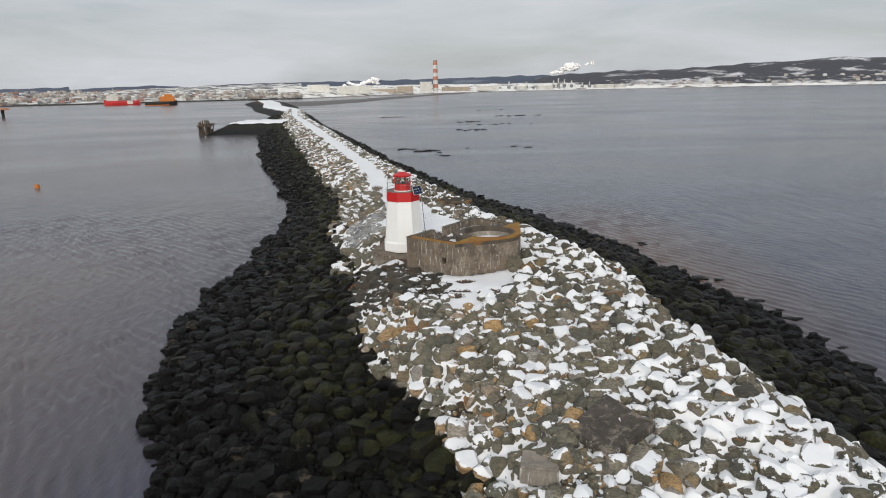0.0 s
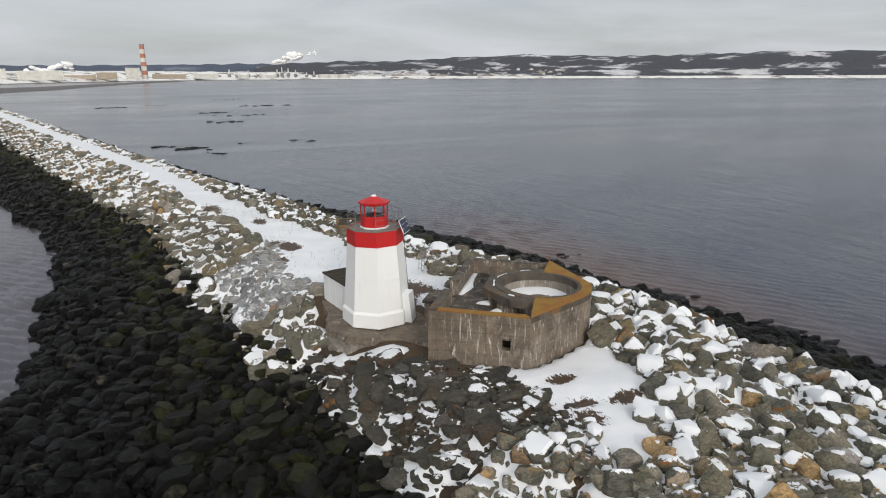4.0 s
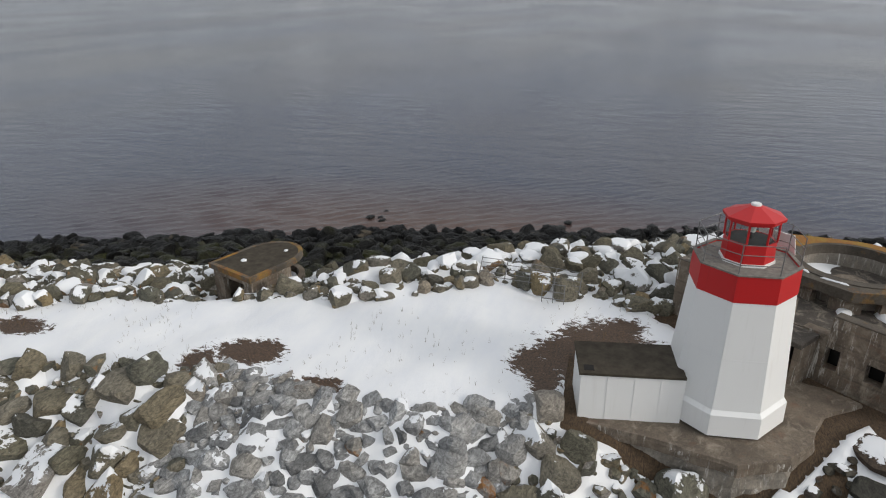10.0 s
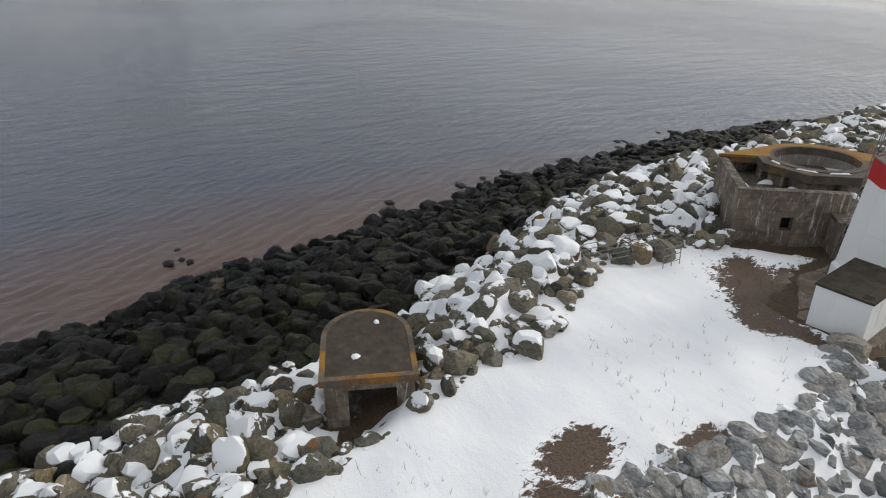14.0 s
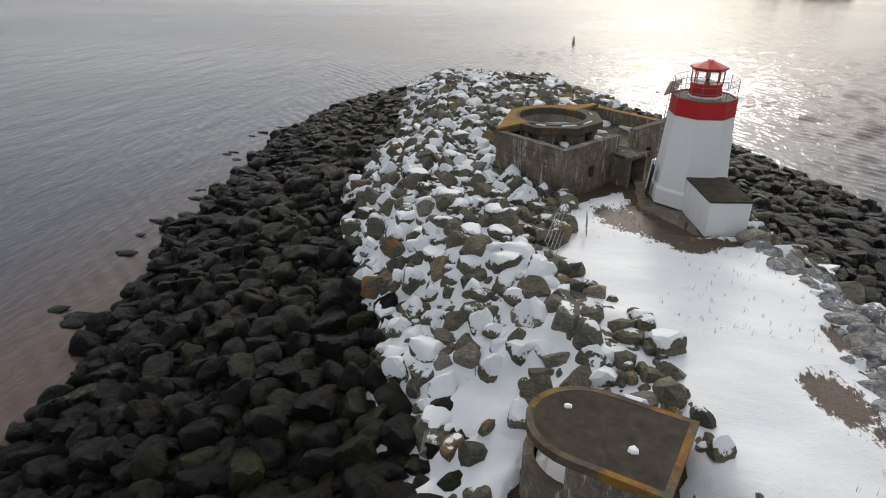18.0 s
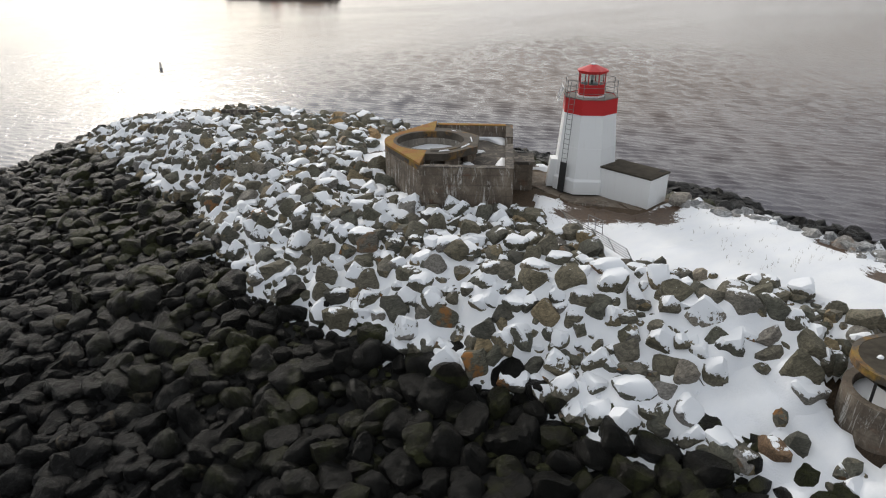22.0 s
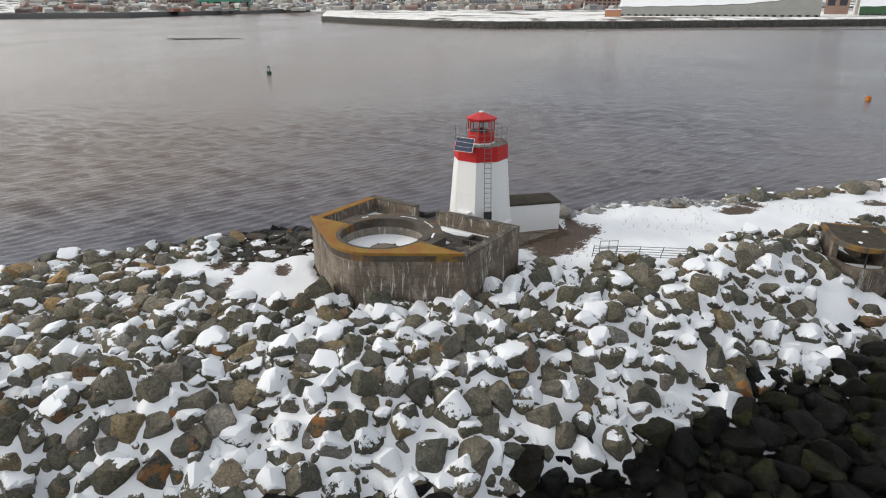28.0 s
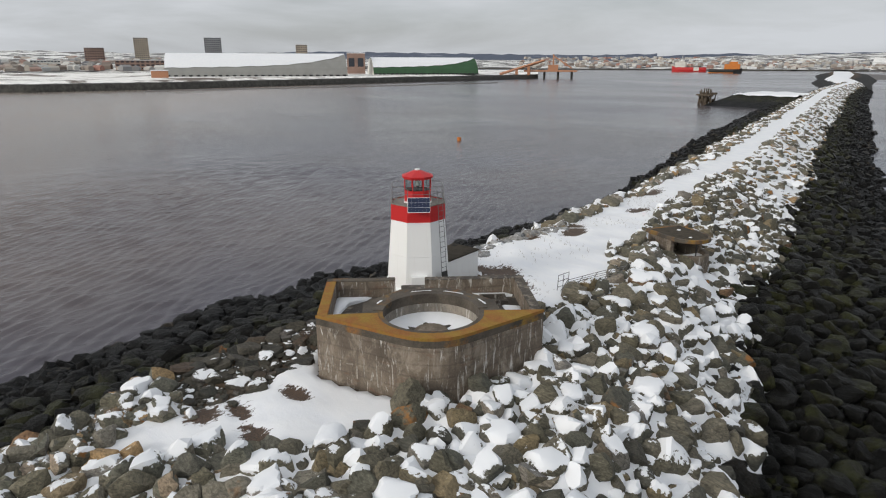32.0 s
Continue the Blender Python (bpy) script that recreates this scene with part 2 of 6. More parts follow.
def lichen_material(name, amount):
    """Weathered concrete top with mustard lichen."""
    m = Nodes(name, 0.95)
    p = m.pos()
    fine = m.noise(p, 12.0, 8, 0.7)
    base = m.mix(m.ramp(m.noise(p, 1.0, 5), (0.35, 0.0), (0.65, 1.0)), (0.055, 0.046, 0.037), (0.115, 0.098, 0.078))
    base = m.mix(0.7, base, m.ramp(fine, (0.25, 0.5), (0.75, 1.4)), "MULTIPLY")
    where = m.ramp(m.math("ADD", m.noise(p, 0.55, 6, 0.68), amount - 0.5), (0.47, 0.0), (0.6, 1.0))
    hue = m.mix(m.ramp(m.noise(p, 1.7, 4), (0.35, 0.0), (0.65, 1.0)), (0.27, 0.165, 0.026), (0.26, 0.105, 0.024))
    hue = m.mix(0.6, hue, m.ramp(fine, (0.25, 0.55), (0.75, 1.35)), "MULTIPLY")
    m.color(m.mix(where, base, hue))
    m.bump(fine, 0.5, 0.03)
    return m.mat


def paint_material(name, color, dirt=0.25, rough=0.45, stain=(0.2, 0.17, 0.13)):
    m = Nodes(name, rough)
    p = m.pos()
    streak = m.noise(m.pos((5, 5, 0.35)), 1.0, 5, 0.6)
    big = m.noise(p, 0.8, 4)
    c = m.mix(m.ramp(big, (0.3, 0.0), (0.7, 0.35 * dirt)), color, tuple(v * 0.75 for v in color))
    c = m.mix(m.ramp(streak, (0.58, 0.0), (0.75, dirt)), c, stain)
    m.color(c)
    m.bump(m.noise(p, 25, 4), 0.06, 0.01)
    return m.mat


def plain_material(name, color, rough=0.6, metal=0.0, vary=0.3, scale=6.0):
    m = Nodes(name, rough, metal)
    n = m.noise(m.pos(), scale, 5, 0.6)
    m.color(m.mix(0.999, color, m.ramp(n, (0.3, 1 - vary), (0.7, 1 + vary)), "MULTIPLY"))
    m.bump(n, 0.15, 0.01)
    return m.mat


def snow_material():
    m = Nodes("snow", 0.6)
    p = m.pos()
    drift = m.noise(m.pos((0.5, 1.0, 1.0)), 0.9, 5, 0.6)
    fine = m.noise(p, 16, 5, 0.6)
    white = m.mix(m.ramp(drift, (0.3, 0.0), (0.7, 1.0)), (0.78, 0.80, 0.84), (0.86, 0.87, 0.88))
    turf = m.node("ShaderNodeAttribute")
    turf.attribute_name = "turf"
    ragged = m.noise(m.pos((1.6, 0.8, 1.0)), 3.2, 6, 0.72, 0.5)
    mask = m.math("ADD", turf.outputs["Fac"], m.math("MULTIPLY", m.math("SUBTRACT", ragged, 0.5), 1.9))
    grass = m.mix(m.ramp(fine, (0.35, 0.0), (0.65, 1.0)), (0.020, 0.012, 0.007), (0.115, 0.066, 0.036))
    m.color(m.mix(m.ramp(mask, (0.50, 0.0), (0.60, 1.0)), white, grass))
    m.bump(m.mix(0.2, drift, fine), 0.5, 0.15)
    return m.mat


def ground_material():
    """Soil, gravel and flattened brown grass between the boulders."""
    m = Nodes("ground_soil", 0.95)
    p = m.pos()
    fine = m.noise(p, 11, 8, 0.72)
    grass = m.noise(m.pos((3.0, 9.0, 3.0)), 2.0, 6, 0.7, 1.2)
    top = m.mix(m.ramp(grass, (0.35, 0.0), (0.65, 1.0)), (0.028, 0.019, 0.012), (0.115, 0.075, 0.042))
    g = m.node("ShaderNodeNewGeometry")
    sep = m.node("ShaderNodeSeparateXYZ")
    m.link(g.outputs["Position"], sep.inputs[0])
    # near-black low down: the shade in the gaps between boulders, put into the colour
    low = m.ramp(m.math("MULTIPLY", sep.outputs[2], 0.1), (0.36, 1.0), (0.52, 0.0))
    c = m.mix(low, top, (0.004, 0.004, 0.0035))
    m.color(m.mix(0.6, c, m.ramp(fine, (0.25, 0.5), (0.75, 1.5)), "MULTIPLY"))
    m.bump(fine, 0.6, 0.06)
    return m.mat


def water_material():
    m = Nodes("sea_water", 0.16)
    p = m.pos()
    silt = m.noise(m.pos((0.010, 0.016, 1)), 1.0, 4, 0.55, 0.6)
    c = m.mix(m.ramp(silt, (0.35, 0.0), (0.7, 1.0)), (0.010, 0.028, 0.075), (0.042, 0.042, 0.054))
    # the harbour side to the west is browner
    wx = m.node("ShaderNodeSeparateXYZ")
    m.link(p, wx.inputs[0])
    west = m.math("MULTIPLY", m.math("ADD", wx.outputs[0], wx.outputs[1]), -0.0032)
    side = m.ramp(m.math("ADD", west, m.math("MULTIPLY", m.math("SUBTRACT", silt, 0.5), 0.5)), (0.0, 0.10), (0.5, 1.0))
    # silt browns, here and below, made paler to stand in for reflected bright sky
    c = m.mix(side, c, (0.29, 0.245, 0.21))
    near = m.ramp(m.math("MULTIPLY", wx.outputs[0], -0.01), (0.10, 0.0), (0.45, 0.8))
    south = m.ramp(m.math("ADD", m.math("MULTIPLY", wx.outputs[1], 0.005), 0.5), (0.60, 1.0), (1.0, 0.35))
    c = m.mix(m.math("MULTIPLY", near, south), c, (0.165, 0.122, 0.097))
    # red-brown silt stirred up along the eastern shore
    off = m.node("ShaderNodeVectorMath")
    off.operation = "SUBTRACT"
    off.inputs[1].default_value = (24.0, 76.0, 0.0)
    m.link(p, off.inputs[0])
    sc = m.node("ShaderNodeVectorMath")
    sc.operation = "MULTIPLY"
    sc.inputs[1].default_value = (1 / 17.0, 1 / 48.0, 0.0)
    m.link(off.outputs[0], sc.inputs[0])
    ln = m.node("ShaderNodeVectorMath")
    ln.operation = "LENGTH"
    m.link(sc.outputs[0], ln.inputs[0])
    plume = m.ramp(m.math("ADD", ln.outputs["Value"], m.math("MULTIPLY", m.math("SUBTRACT", silt, 0.5), 0.9)), (0.25, 1.0), (1.0, 0.0))
    c = m.mix(m.math("MULTIPLY", plume, 0.85), c, (0.105, 0.064, 0.049))
    m.color(c)
    m.bsdf.inputs["IOR"].default_value = 1.33
    gust = m.ramp(m.noise(m.pos((0.005, 0.011, 1)), 1.0, 4, 0.6, 0.8), (0.32, 0.10), (0.66, 1.0))
    m.rough(m.ramp(gust, (0.1, 0.14), (1.0, 0.22)))
    chop = m.noise(m.pos((1.0, 0.34, 1), -215), 1.9, 4, 0.6, 0.5)
    swell = m.noise(m.pos((0.42, 0.14, 1), -215), 0.9, 2, 0.5, 0.3)
    h = m.math("ADD", m.math("MULTIPLY", m.math("MULTIPLY", chop, 0.30), m.math("ADD", m.math("MULTIPLY", gust, 0.7), 0.3)), m.math("MULTIPLY", swell, 0.42))
    b = m.node("ShaderNodeBump", Strength=1.0, Distance=0.46)
    m.link(h, b.inputs["Height"])
    m.link(b.outputs[0], m.bsdf.inputs["Normal"])
    return m.mat


def glass_material(name, tint=(0.85, 0.9, 0.9)):
    m = Nodes(name, 0.03)
    m.color(tint)
    m.bsdf.inputs["Transmission Weight"].default_value = 1.0
    m.bsdf.inputs["IOR"].default_value = 1.1
    return m.mat


M = {
    "snow": snow_material(),
    "ground": ground_material(),
    "water": water_material(),
    "weedy": rock_material("weedy_boulder", (0.005, 0.005, 0.004), (0.020, 0.019, 0.016), (0.025, 0.021, 0.015), 0, False, 1.0),
    "weedy_bank": rock_material("weedy_boulder_bank", (0.005, 0.005, 0.004), (0.020, 0.019, 0.016), (0.025, 0.021, 0.015), 0, True, 1.0),
    "stone": rock_material("snowy_boulder", (0.050, 0.045, 0.033), (0.182, 0.160, 0.113), (0.195, 0.146, 0.074), 0.25, False),
    "stone_bank": rock_material("snowy_boulder_bank", (0.050, 0.045, 0.033), (0.182, 0.160, 0.113), (0.195, 0.146, 0.074), 0.25, True),
    "tip": rock_material("tip_boulder", (0.080, 0.074, 0.057), (0.245, 0.216, 0.158), (0.28, 0.170, 0.066), 0.08, False),
    "tip_bank": rock_material("tip_boulder_bank", (0.080, 0.074, 0.057), (0.245, 0.216, 0.158), (0.28, 0.170, 0.066), 0.08, True),
    "bare": rock_material("bare_boulder", (0.075, 0.068, 0.052), (0.215, 0.190, 0.140), (0.20, 0.145, 0.075), 0.04, False),
    "bare_bank": rock_material("bare_boulder_bank", (0.075, 0.068, 0.052), (0.215, 0.190, 0.140), (0.20, 0.145, 0.075), 0.04, True),
    "grey": rock_material("grey_quarry_stone", (0.17, 0.175, 0.18), (0.44, 0.445, 0.445), (0.27, 0.25, 0.22), 0.2, False),
    "grey_bank": rock_material("grey_quarry_bank", (0.17, 0.175, 0.18), (0.44, 0.445, 0.445), (0.27, 0.25, 0.22), 0.2, True),
    "slab": rock_material("bedded_brown_stone", (0.030, 0.027, 0.022), (0.090, 0.078, 0.060), (0.105, 0.062, 0.036), 0.1, False),
    "slab_bank": rock_material("bedded_brown_bank", (0.030, 0.027, 0.022), (0.090, 0.078, 0.060), (0.105, 0.062, 0.036), 0.1, True),
    "concrete": concrete_material("old_concrete"),
    "concrete_pale": concrete_material("pale_concrete", (0.31, 0.28, 0.24), False, False),
    "concrete_dark": concrete_material("dark_concrete", (0.085, 0.073, 0.062), False, False),
    "lichen": lichen_material("lichen_concrete", 0.53),
    "lichen_thick": lichen_material("lichen_concrete_thick", 0.72),
    "lichen_thin": lichen_material("lichen_concrete_thin", 0.42),
    "white": paint_material("white_paint", (0.84, 0.85, 0.85), 0.12, 0.5, (0.45, 0.42, 0.38)),
    "red": paint_material("red_paint", (0.52, 0.014, 0.016), 0.2, 0.45, (0.25, 0.02, 0.02)),
    "deck": plain_material("gallery_deck", (0.20, 0.19, 0.17), 0.9),
    "felt": plain_material("roof_felt", (0.066, 0.057, 0.045), 1.0, 0, 0.3, 2.5),
    "steel": plain_material("galvanised_steel", (0.20, 0.20, 0.20), 0.5, 0.4),
    "iron": plain_material("dark_iron", (0.05, 0.05, 0.05), 0.6, 0.5),
    "cells": plain_material("solar_cells", (0.012, 0.022, 0.06), 0.2, 0.2, 0.15, 20),
    "glass": glass_material("lantern_glass"),
    "lamp": plain_material("lamp_optic", (0.6, 0.65, 0.62), 0.2),
    # near-black solids stand in for the shade inside openings and holes
    "void": plain_material("interior_shade", (0.012, 0.011, 0.010), 1.0),
    "grass": plain_material("dry_grass", (0.14, 0.095, 0.05), 0.9),
}


M["felt"].node_tree.nodes["Principled BSDF"].inputs["Specular IOR Level"].default_value = 0.1


# ---- mesh helpers ----
def mesh_object(name, verts, faces, material, parent=None, label="", smooth=False):
    me = bpy.data.meshes.new(name)
    me.from_pydata([tuple(v) for v in verts], [], faces)
    me.materials.append(material)
    if smooth:
        me.polygons.foreach_set("use_smooth", [True] * len(me.polygons))
    me.update()
    ob = new(name, me)
    if parent is not None:
        ob.parent = parent
    if label:
        ob["label"] = label
    return ob


def part(name, bm, material, parent=None, label="", smooth=False):
    """Links a bmesh as one mesh object."""
    me = bpy.data.meshes.new(name)
    bmesh.ops.recalc_face_normals(bm, faces=bm.faces)
    bm.to_mesh(me)
    bm.free()
    me.materials.append(material)
    if smooth:
        me.polygons.foreach_set("use_smooth", [True] * len(me.polygons))
    ob = new(name, me)
    if parent is not None:
        ob.parent = parent
    if label:
        ob["label"] = label
    return ob


def empty(name, place=(0, 0, 0), turn=0.0):
    e = new(name)
    e.matrix_world = pose(*place, 0, 0, turn)
    return e


def box(x0, y0, z0, x1, y1, z1, bevel=0.02, bm=None):
    bm = bm or bmesh.new()
    v = [bm.verts.new((x, y, z)) for z in (z0, z1) for x, y in ((x0, y0), (x1, y0), (x1, y1), (x0, y1))]
    fs = [bm.faces.new([v[i] for i in q]) for q in ((3, 2, 1, 0), (4, 5, 6, 7), (0, 1, 5, 4), (1, 2, 6, 5), (2, 3, 7, 6), (3, 0, 4, 7))]
    if bevel:
        es = {e for fc in fs for e in fc.edges}
        bmesh.ops.bevel(bm, geom=list(es), offset=bevel, segments=1, affect="EDGES")
    return bm


def prism(points, z0, z1, bevel=0.0, bm=None):
    """An upright prism on a polygon in plan, given counter-clockwise."""
    bm = bm or bmesh.new()
    lo = [bm.verts.new((x, y, z0)) for x, y in points]
    hi = [bm.verts.new((x, y, z1)) for x, y in points]
    n = len(points)
    fs = [bm.faces.new(lo[::-1]), bm.faces.new(hi)]
    fs += [bm.faces.new((lo[i], lo[(i + 1) % n], hi[(i + 1) % n], hi[i])) for i in range(n)]
    if bevel:
        bmesh.ops.bevel(bm, geom=list({e for e in fs[1].edges}), offset=bevel, segments=2, affect="EDGES")
    return bm


def ring_prism(outer, inner, z0, z1, bm=None):
    """A closed band between two loops of the same count in plan."""
    bm = bm or bmesh.new()
    n = len(outer)
    a = [[bm.verts.new((x, y, z)) for x, y in loop] for loop, z in ((outer, z0), (outer, z1), (inner, z1), (inner, z0))]
    for k in range(4):
        b, c = a[k], a[(k + 1) % 4]
        for i in range(n):
            j = (i + 1) % n
            bm.faces.new((b[i], b[j], c[j], c[i]))
    return bm


def tube(path, radius, sides=6, bm=None):
    """A round bar along a polyline."""
    bm = bm or bmesh.new()
    pts = [Vector(p) for p in path]
    rings = []
    for i, p in enumerate(pts):
        d = (pts[min(i + 1, len(pts) - 1)] - pts[max(i - 1, 0)]).normalized()
        u = d.cross(Vector((0, 0, 1)) if abs(d.z) < 0.9 else Vector((1, 0, 0))).normalized()
        w = d.cross(u)
        rings.append([bm.verts.new(p + radius * (math.cos(a) * u + math.sin(a) * w)) for a in (2 * math.pi * k / sides for k in range(sides))])
    for a, b in zip(rings, rings[1:]):
        for k in range(sides):
            bm.faces.new((a[k], a[(k + 1) % sides], b[(k + 1) % sides], b[k]))
    bm.faces.new(rings[0][::-1])
    bm.faces.new(rings[-1])
    return bm


def poly(r, n, turn, cx=0.0, cy=0.0):
    return [(cx + r * math.cos(radians(turn) + 2 * math.pi * k / n), cy + r * math.sin(radians(turn) + 2 * math.pi * k / n)) for k in range(n)]


# ---- the breakwater's form ----
# y: west waterline, west edge of the weed, west edge of the top
WEST = np.array([
    (0, 9.0, 10.5, 11.5), (4, 3.5, 7.0, 9.0), (10, -2.5, 3.5, 7.0), (18, -8.0, 1.0, 5.0), (27, -14.5, 1.2, 4.5),
    (32, -17.5, -0.8, 2.5), (36, -18.6, -3.0, 0.0), (43, -22.3, -6.0, -3.0), (50, -23.3, -7.5, -4.0), (57, -24.8, -8.6, -4.6),
    (61, -25.0, -9.6, -5.4), (65, -25.2, -10.8, -6.6), (70, -25.2, -11.8, -7.0), (75, -25.2, -12.6, -7.6), (80, -25.2, -13.2, -8.2),
    (85, -25.2, -13.8, -9.0), (95, -25.4, -16.0, -11.0), (105, -26.0, -18.0, -13.0), (126, -31.2, -23.5, -18.5), (196, -55.5, -43.0, -38.0),
    (272, -77.0, -64.0, -58.5), (400, -113.0, -99.0, -94.0), (574, -150.0, -138.0, -133.0), (735, -212.0, -200.0, -195.0), (890, -258.0, -246.0, -240.0), (1160, -352.0, -335.0, -326.0)])
# y: east edge of the top, east edge of the weed, east waterline
EAST = np.array([
    (0, 12.5, 13.5, 15.5), (4, 14.0, 17.0, 20.0), (10, 15.5, 19.0, 25.0), (18, 16.5, 20.3, 30.5), (27, 16.0, 19.8, 32.0),
    (32, 15.2, 19.0, 32.0), (36, 14.4, 18.0, 32.0), (43, 13.0, 16.6, 31.3), (50, 12.0, 16.0, 30.6), (57, 11.2, 16.0, 29.6),
    (61, 10.0, 15.2, 28.6), (65, 8.4, 13.8, 27.2), (70, 5.8, 11.2, 25.8), (75, 2.6, 8.8, 25.0), (80, -0.9, 6.2, 24.2),
    (85, -2.4, 4.9, 22.8), (95, -4.5, 3.4, 19.2), (105, -6.8, 0.4, 15.0), (126, -12.0, -5.7, 6.2), (196, -31.5, -26.5, -16.0),
    (272, -51.5, -46.5, -36.5), (400, -86.5, -82.0, -73.0), (574, -126.5, -123.0, -117.0), (735, -186.0, -176.0, -160.0), (890, -222.0, -212.0, -196.0), (1160, -304.0, -290.0, -262.0)])
# y: height of the top
CREST = np.array([
    (0, 0.1), (4, 0.9), (10, 2.4), (18, 4.1), (27, 5.6),
    (32, 6.0), (36, 6.2), (57, 6.2), (65, 6.4), (75, 6.6),
    (272, 6.6), (400, 6.4), (574, 6.0), (1160, 6.0)])


def form_at(y):
    lines = [np.interp(y, t[:, 0], t[:, k]) for t in (WEST, EAST) for k in (1, 2, 3)]
    return np.stack(lines + [np.interp(y, CREST[:, 0], CREST[:, 1])])


def wob(x, y, s, seed=0.0):
    """A cheap smooth noise in -1..1."""
    return (np.sin(x * s + 1.7 * np.sin(y * s * 0.8 + seed) + seed) + np.sin(y * s * 1.13 + 1.3 * np.sin(x * s * 0.7 + 2.1 * seed)) + np.sin((x + y) * s * 0.61 + seed * 3.3)) / 3


def height(x, y):
    """The breakwater's ground, without its boulders; runs below the water at both sides."""
    x, y = np.asarray(x, float), np.asarray(y, float)
    ww, wb, wt, et, eb, ew, top = form_at(y)
    sh = 1.1 * wob(x, y, 0.33, 4.0) + 0.6 * wob(x, y, 0.9, 1.0)
    xs = x + sh * np.where(x < (wt + et) / 2, 1, -1) * 0.8
    weed = np.minimum(3.7, top * 0.62)
    h = np.where(xs < wb, weed * (xs - ww) / (wb - ww), 0.0)
    h = np.where((xs >= wb) & (xs < wt), weed + (top - weed) * (xs - wb) / (wt - wb), h)
    h = np.where((xs >= wt) & (xs <= et), top, h)
    h = np.where((xs > et) & (xs <= eb), top + (weed - top) * (xs - et) / (eb - et), h)
    h = np.where(xs > eb, weed * (ew - xs) / (ew - eb), h)
    h = np.where(y < 0, y * 0.5 + 0.1 - 0.12 * np.abs(x - 12), h)
    h = h - 0.75 * np.exp(-((x + 1.0) / 1.0) ** 2 - ((y - 82.4) / 1.3) ** 2)
    h = h + 0.65 * np.exp(-((x - 3.5) / 1.5) ** 2 - ((y - 79.6) / 2.2) ** 2)   # rubble against the observation post
    return np.maximum(h, -1.6) + 0.10 * wob(x, y, 1.3, 2.0)


# flat snow top: y, west edge, east edge
FLAT = np.array([
    (20, 8.0, 6.0), (41, 1.0, 0.2), (42.5, 0.2, 1.4), (44, 0.0, 3.0), (46, 0.0, 5.2),
    (48, 0.0, 6.2), (50, -0.4, 6.0), (52, -1.2, 5.6), (53, -2.0, -1.0), (58, -5.6, 1.5),
    (64, -6.3, 2.2), (66, -6.4, 2.6), (68, -6.8, 3.0), (71, -7.2, 2.2), (74, -7.3, 0.3),
    (78, -7.4, -1.2), (82, -8.2, -2.2), (85, -8.8, -3.2), (88, -9.5, -4.4), (95, -11.0, -6.0),
    (126, -17.5, -13.0), (196, -37.0, -32.0), (272, -58.0, -52.5), (400, -93.0, -88.0), (574, -133.0, -126.0), (735, -194.0, -187.0), (890, -239.0, -223.0), (1160, -325.0, -305.0)])


def flatness(x, y):
    """Metres inside the smooth snow top (positive) or outside it."""
    w, e = np.interp(y, FLAT[:, 0], FLAT[:, 1]), np.interp(y, FLAT[:, 0], FLAT[:, 2])
    return np.minimum(x - w, e - x) + 0.5 * wob(x, y, 0.8, 6.0) + 0.25 * wob(x, y, 2.1, 3.0)


# plan of the gun emplacement: u along its rear wall, v towards the front
ORG, UD, VD = np.array((-3.3, 53.5)), np.array((0.617, 0.787)), np.array((0.787, -0.617))


def plan(u, v):
    return tuple(ORG + u * UD + v * VD)


def inside_things(x, y, grow=0.0):
    """Whether a point of the plan lies under a building."""
    d = np.stack([np.asarray(x, float) - ORG[0], np.asarray(y, float) - ORG[1]])
    u, v = d[0] * UD[0] + d[1] * UD[1], d[0] * VD[0] + d[1] * VD[1]
    front = 5.2 + np.clip(0.653 * np.minimum(u, 9.9 - u), 0, 2.8)
    gun = (u > -grow) & (u < 9.9 + grow) & (v > -1.2 - grow) & (v < front + grow)
    tower = np.hypot(x + 3.9, y - 59.97) < 2.7 + grow
    annex = (np.abs(x + 4.75 + 0.17 * (y - 63)) < 1.1 + grow) & (y > 60) & (y < 65.1 + grow)
    ap = (x > np.interp(y, (54.4, 57.3, 59.7, 62.3, 65.2), (-2.9, -5.7, -7.4, -6.8, -6.5)) - grow) & (x < np.interp(y, (54.4, 60.5, 63.4, 65.8), (-1.0, -0.6, -2.0, -2.6))) & (y > 54.4 - grow) & (y < 65.2)
    tower = tower | ap
    ap = ap & (x < -1.4)
    pa, pb = 0.35 * (x + 1.12) + 0.93 * (y - 80.3), 0.93 * (x + 1.12) - 0.35 * (y - 80.3)
    box_ = (pa > 0.1 - grow) & (pa < 3.05 + grow) & (pb > 0.1 - grow) & (pb < 4.2 + grow)
    return gun | tower | annex | box_


# ---- ground, snow and water ----
def grid_mesh(xs, ys, zf, skew=None):
    X, Y = np.meshgrid(xs, ys)
    if skew is not None:
        X = X + skew(Y)
    Z = zf(X, Y)
    n, m = X.shape
    verts = np.stack([X, Y, Z], -1).reshape(-1, 3)
    idx = np.arange(n * m).reshape(n, m)
    faces = np.stack([idx[:-1, :-1], idx[:-1, 1:], idx[1:, 1:], idx[1:, :-1]], -1).reshape(-1, 4)
    return verts, faces


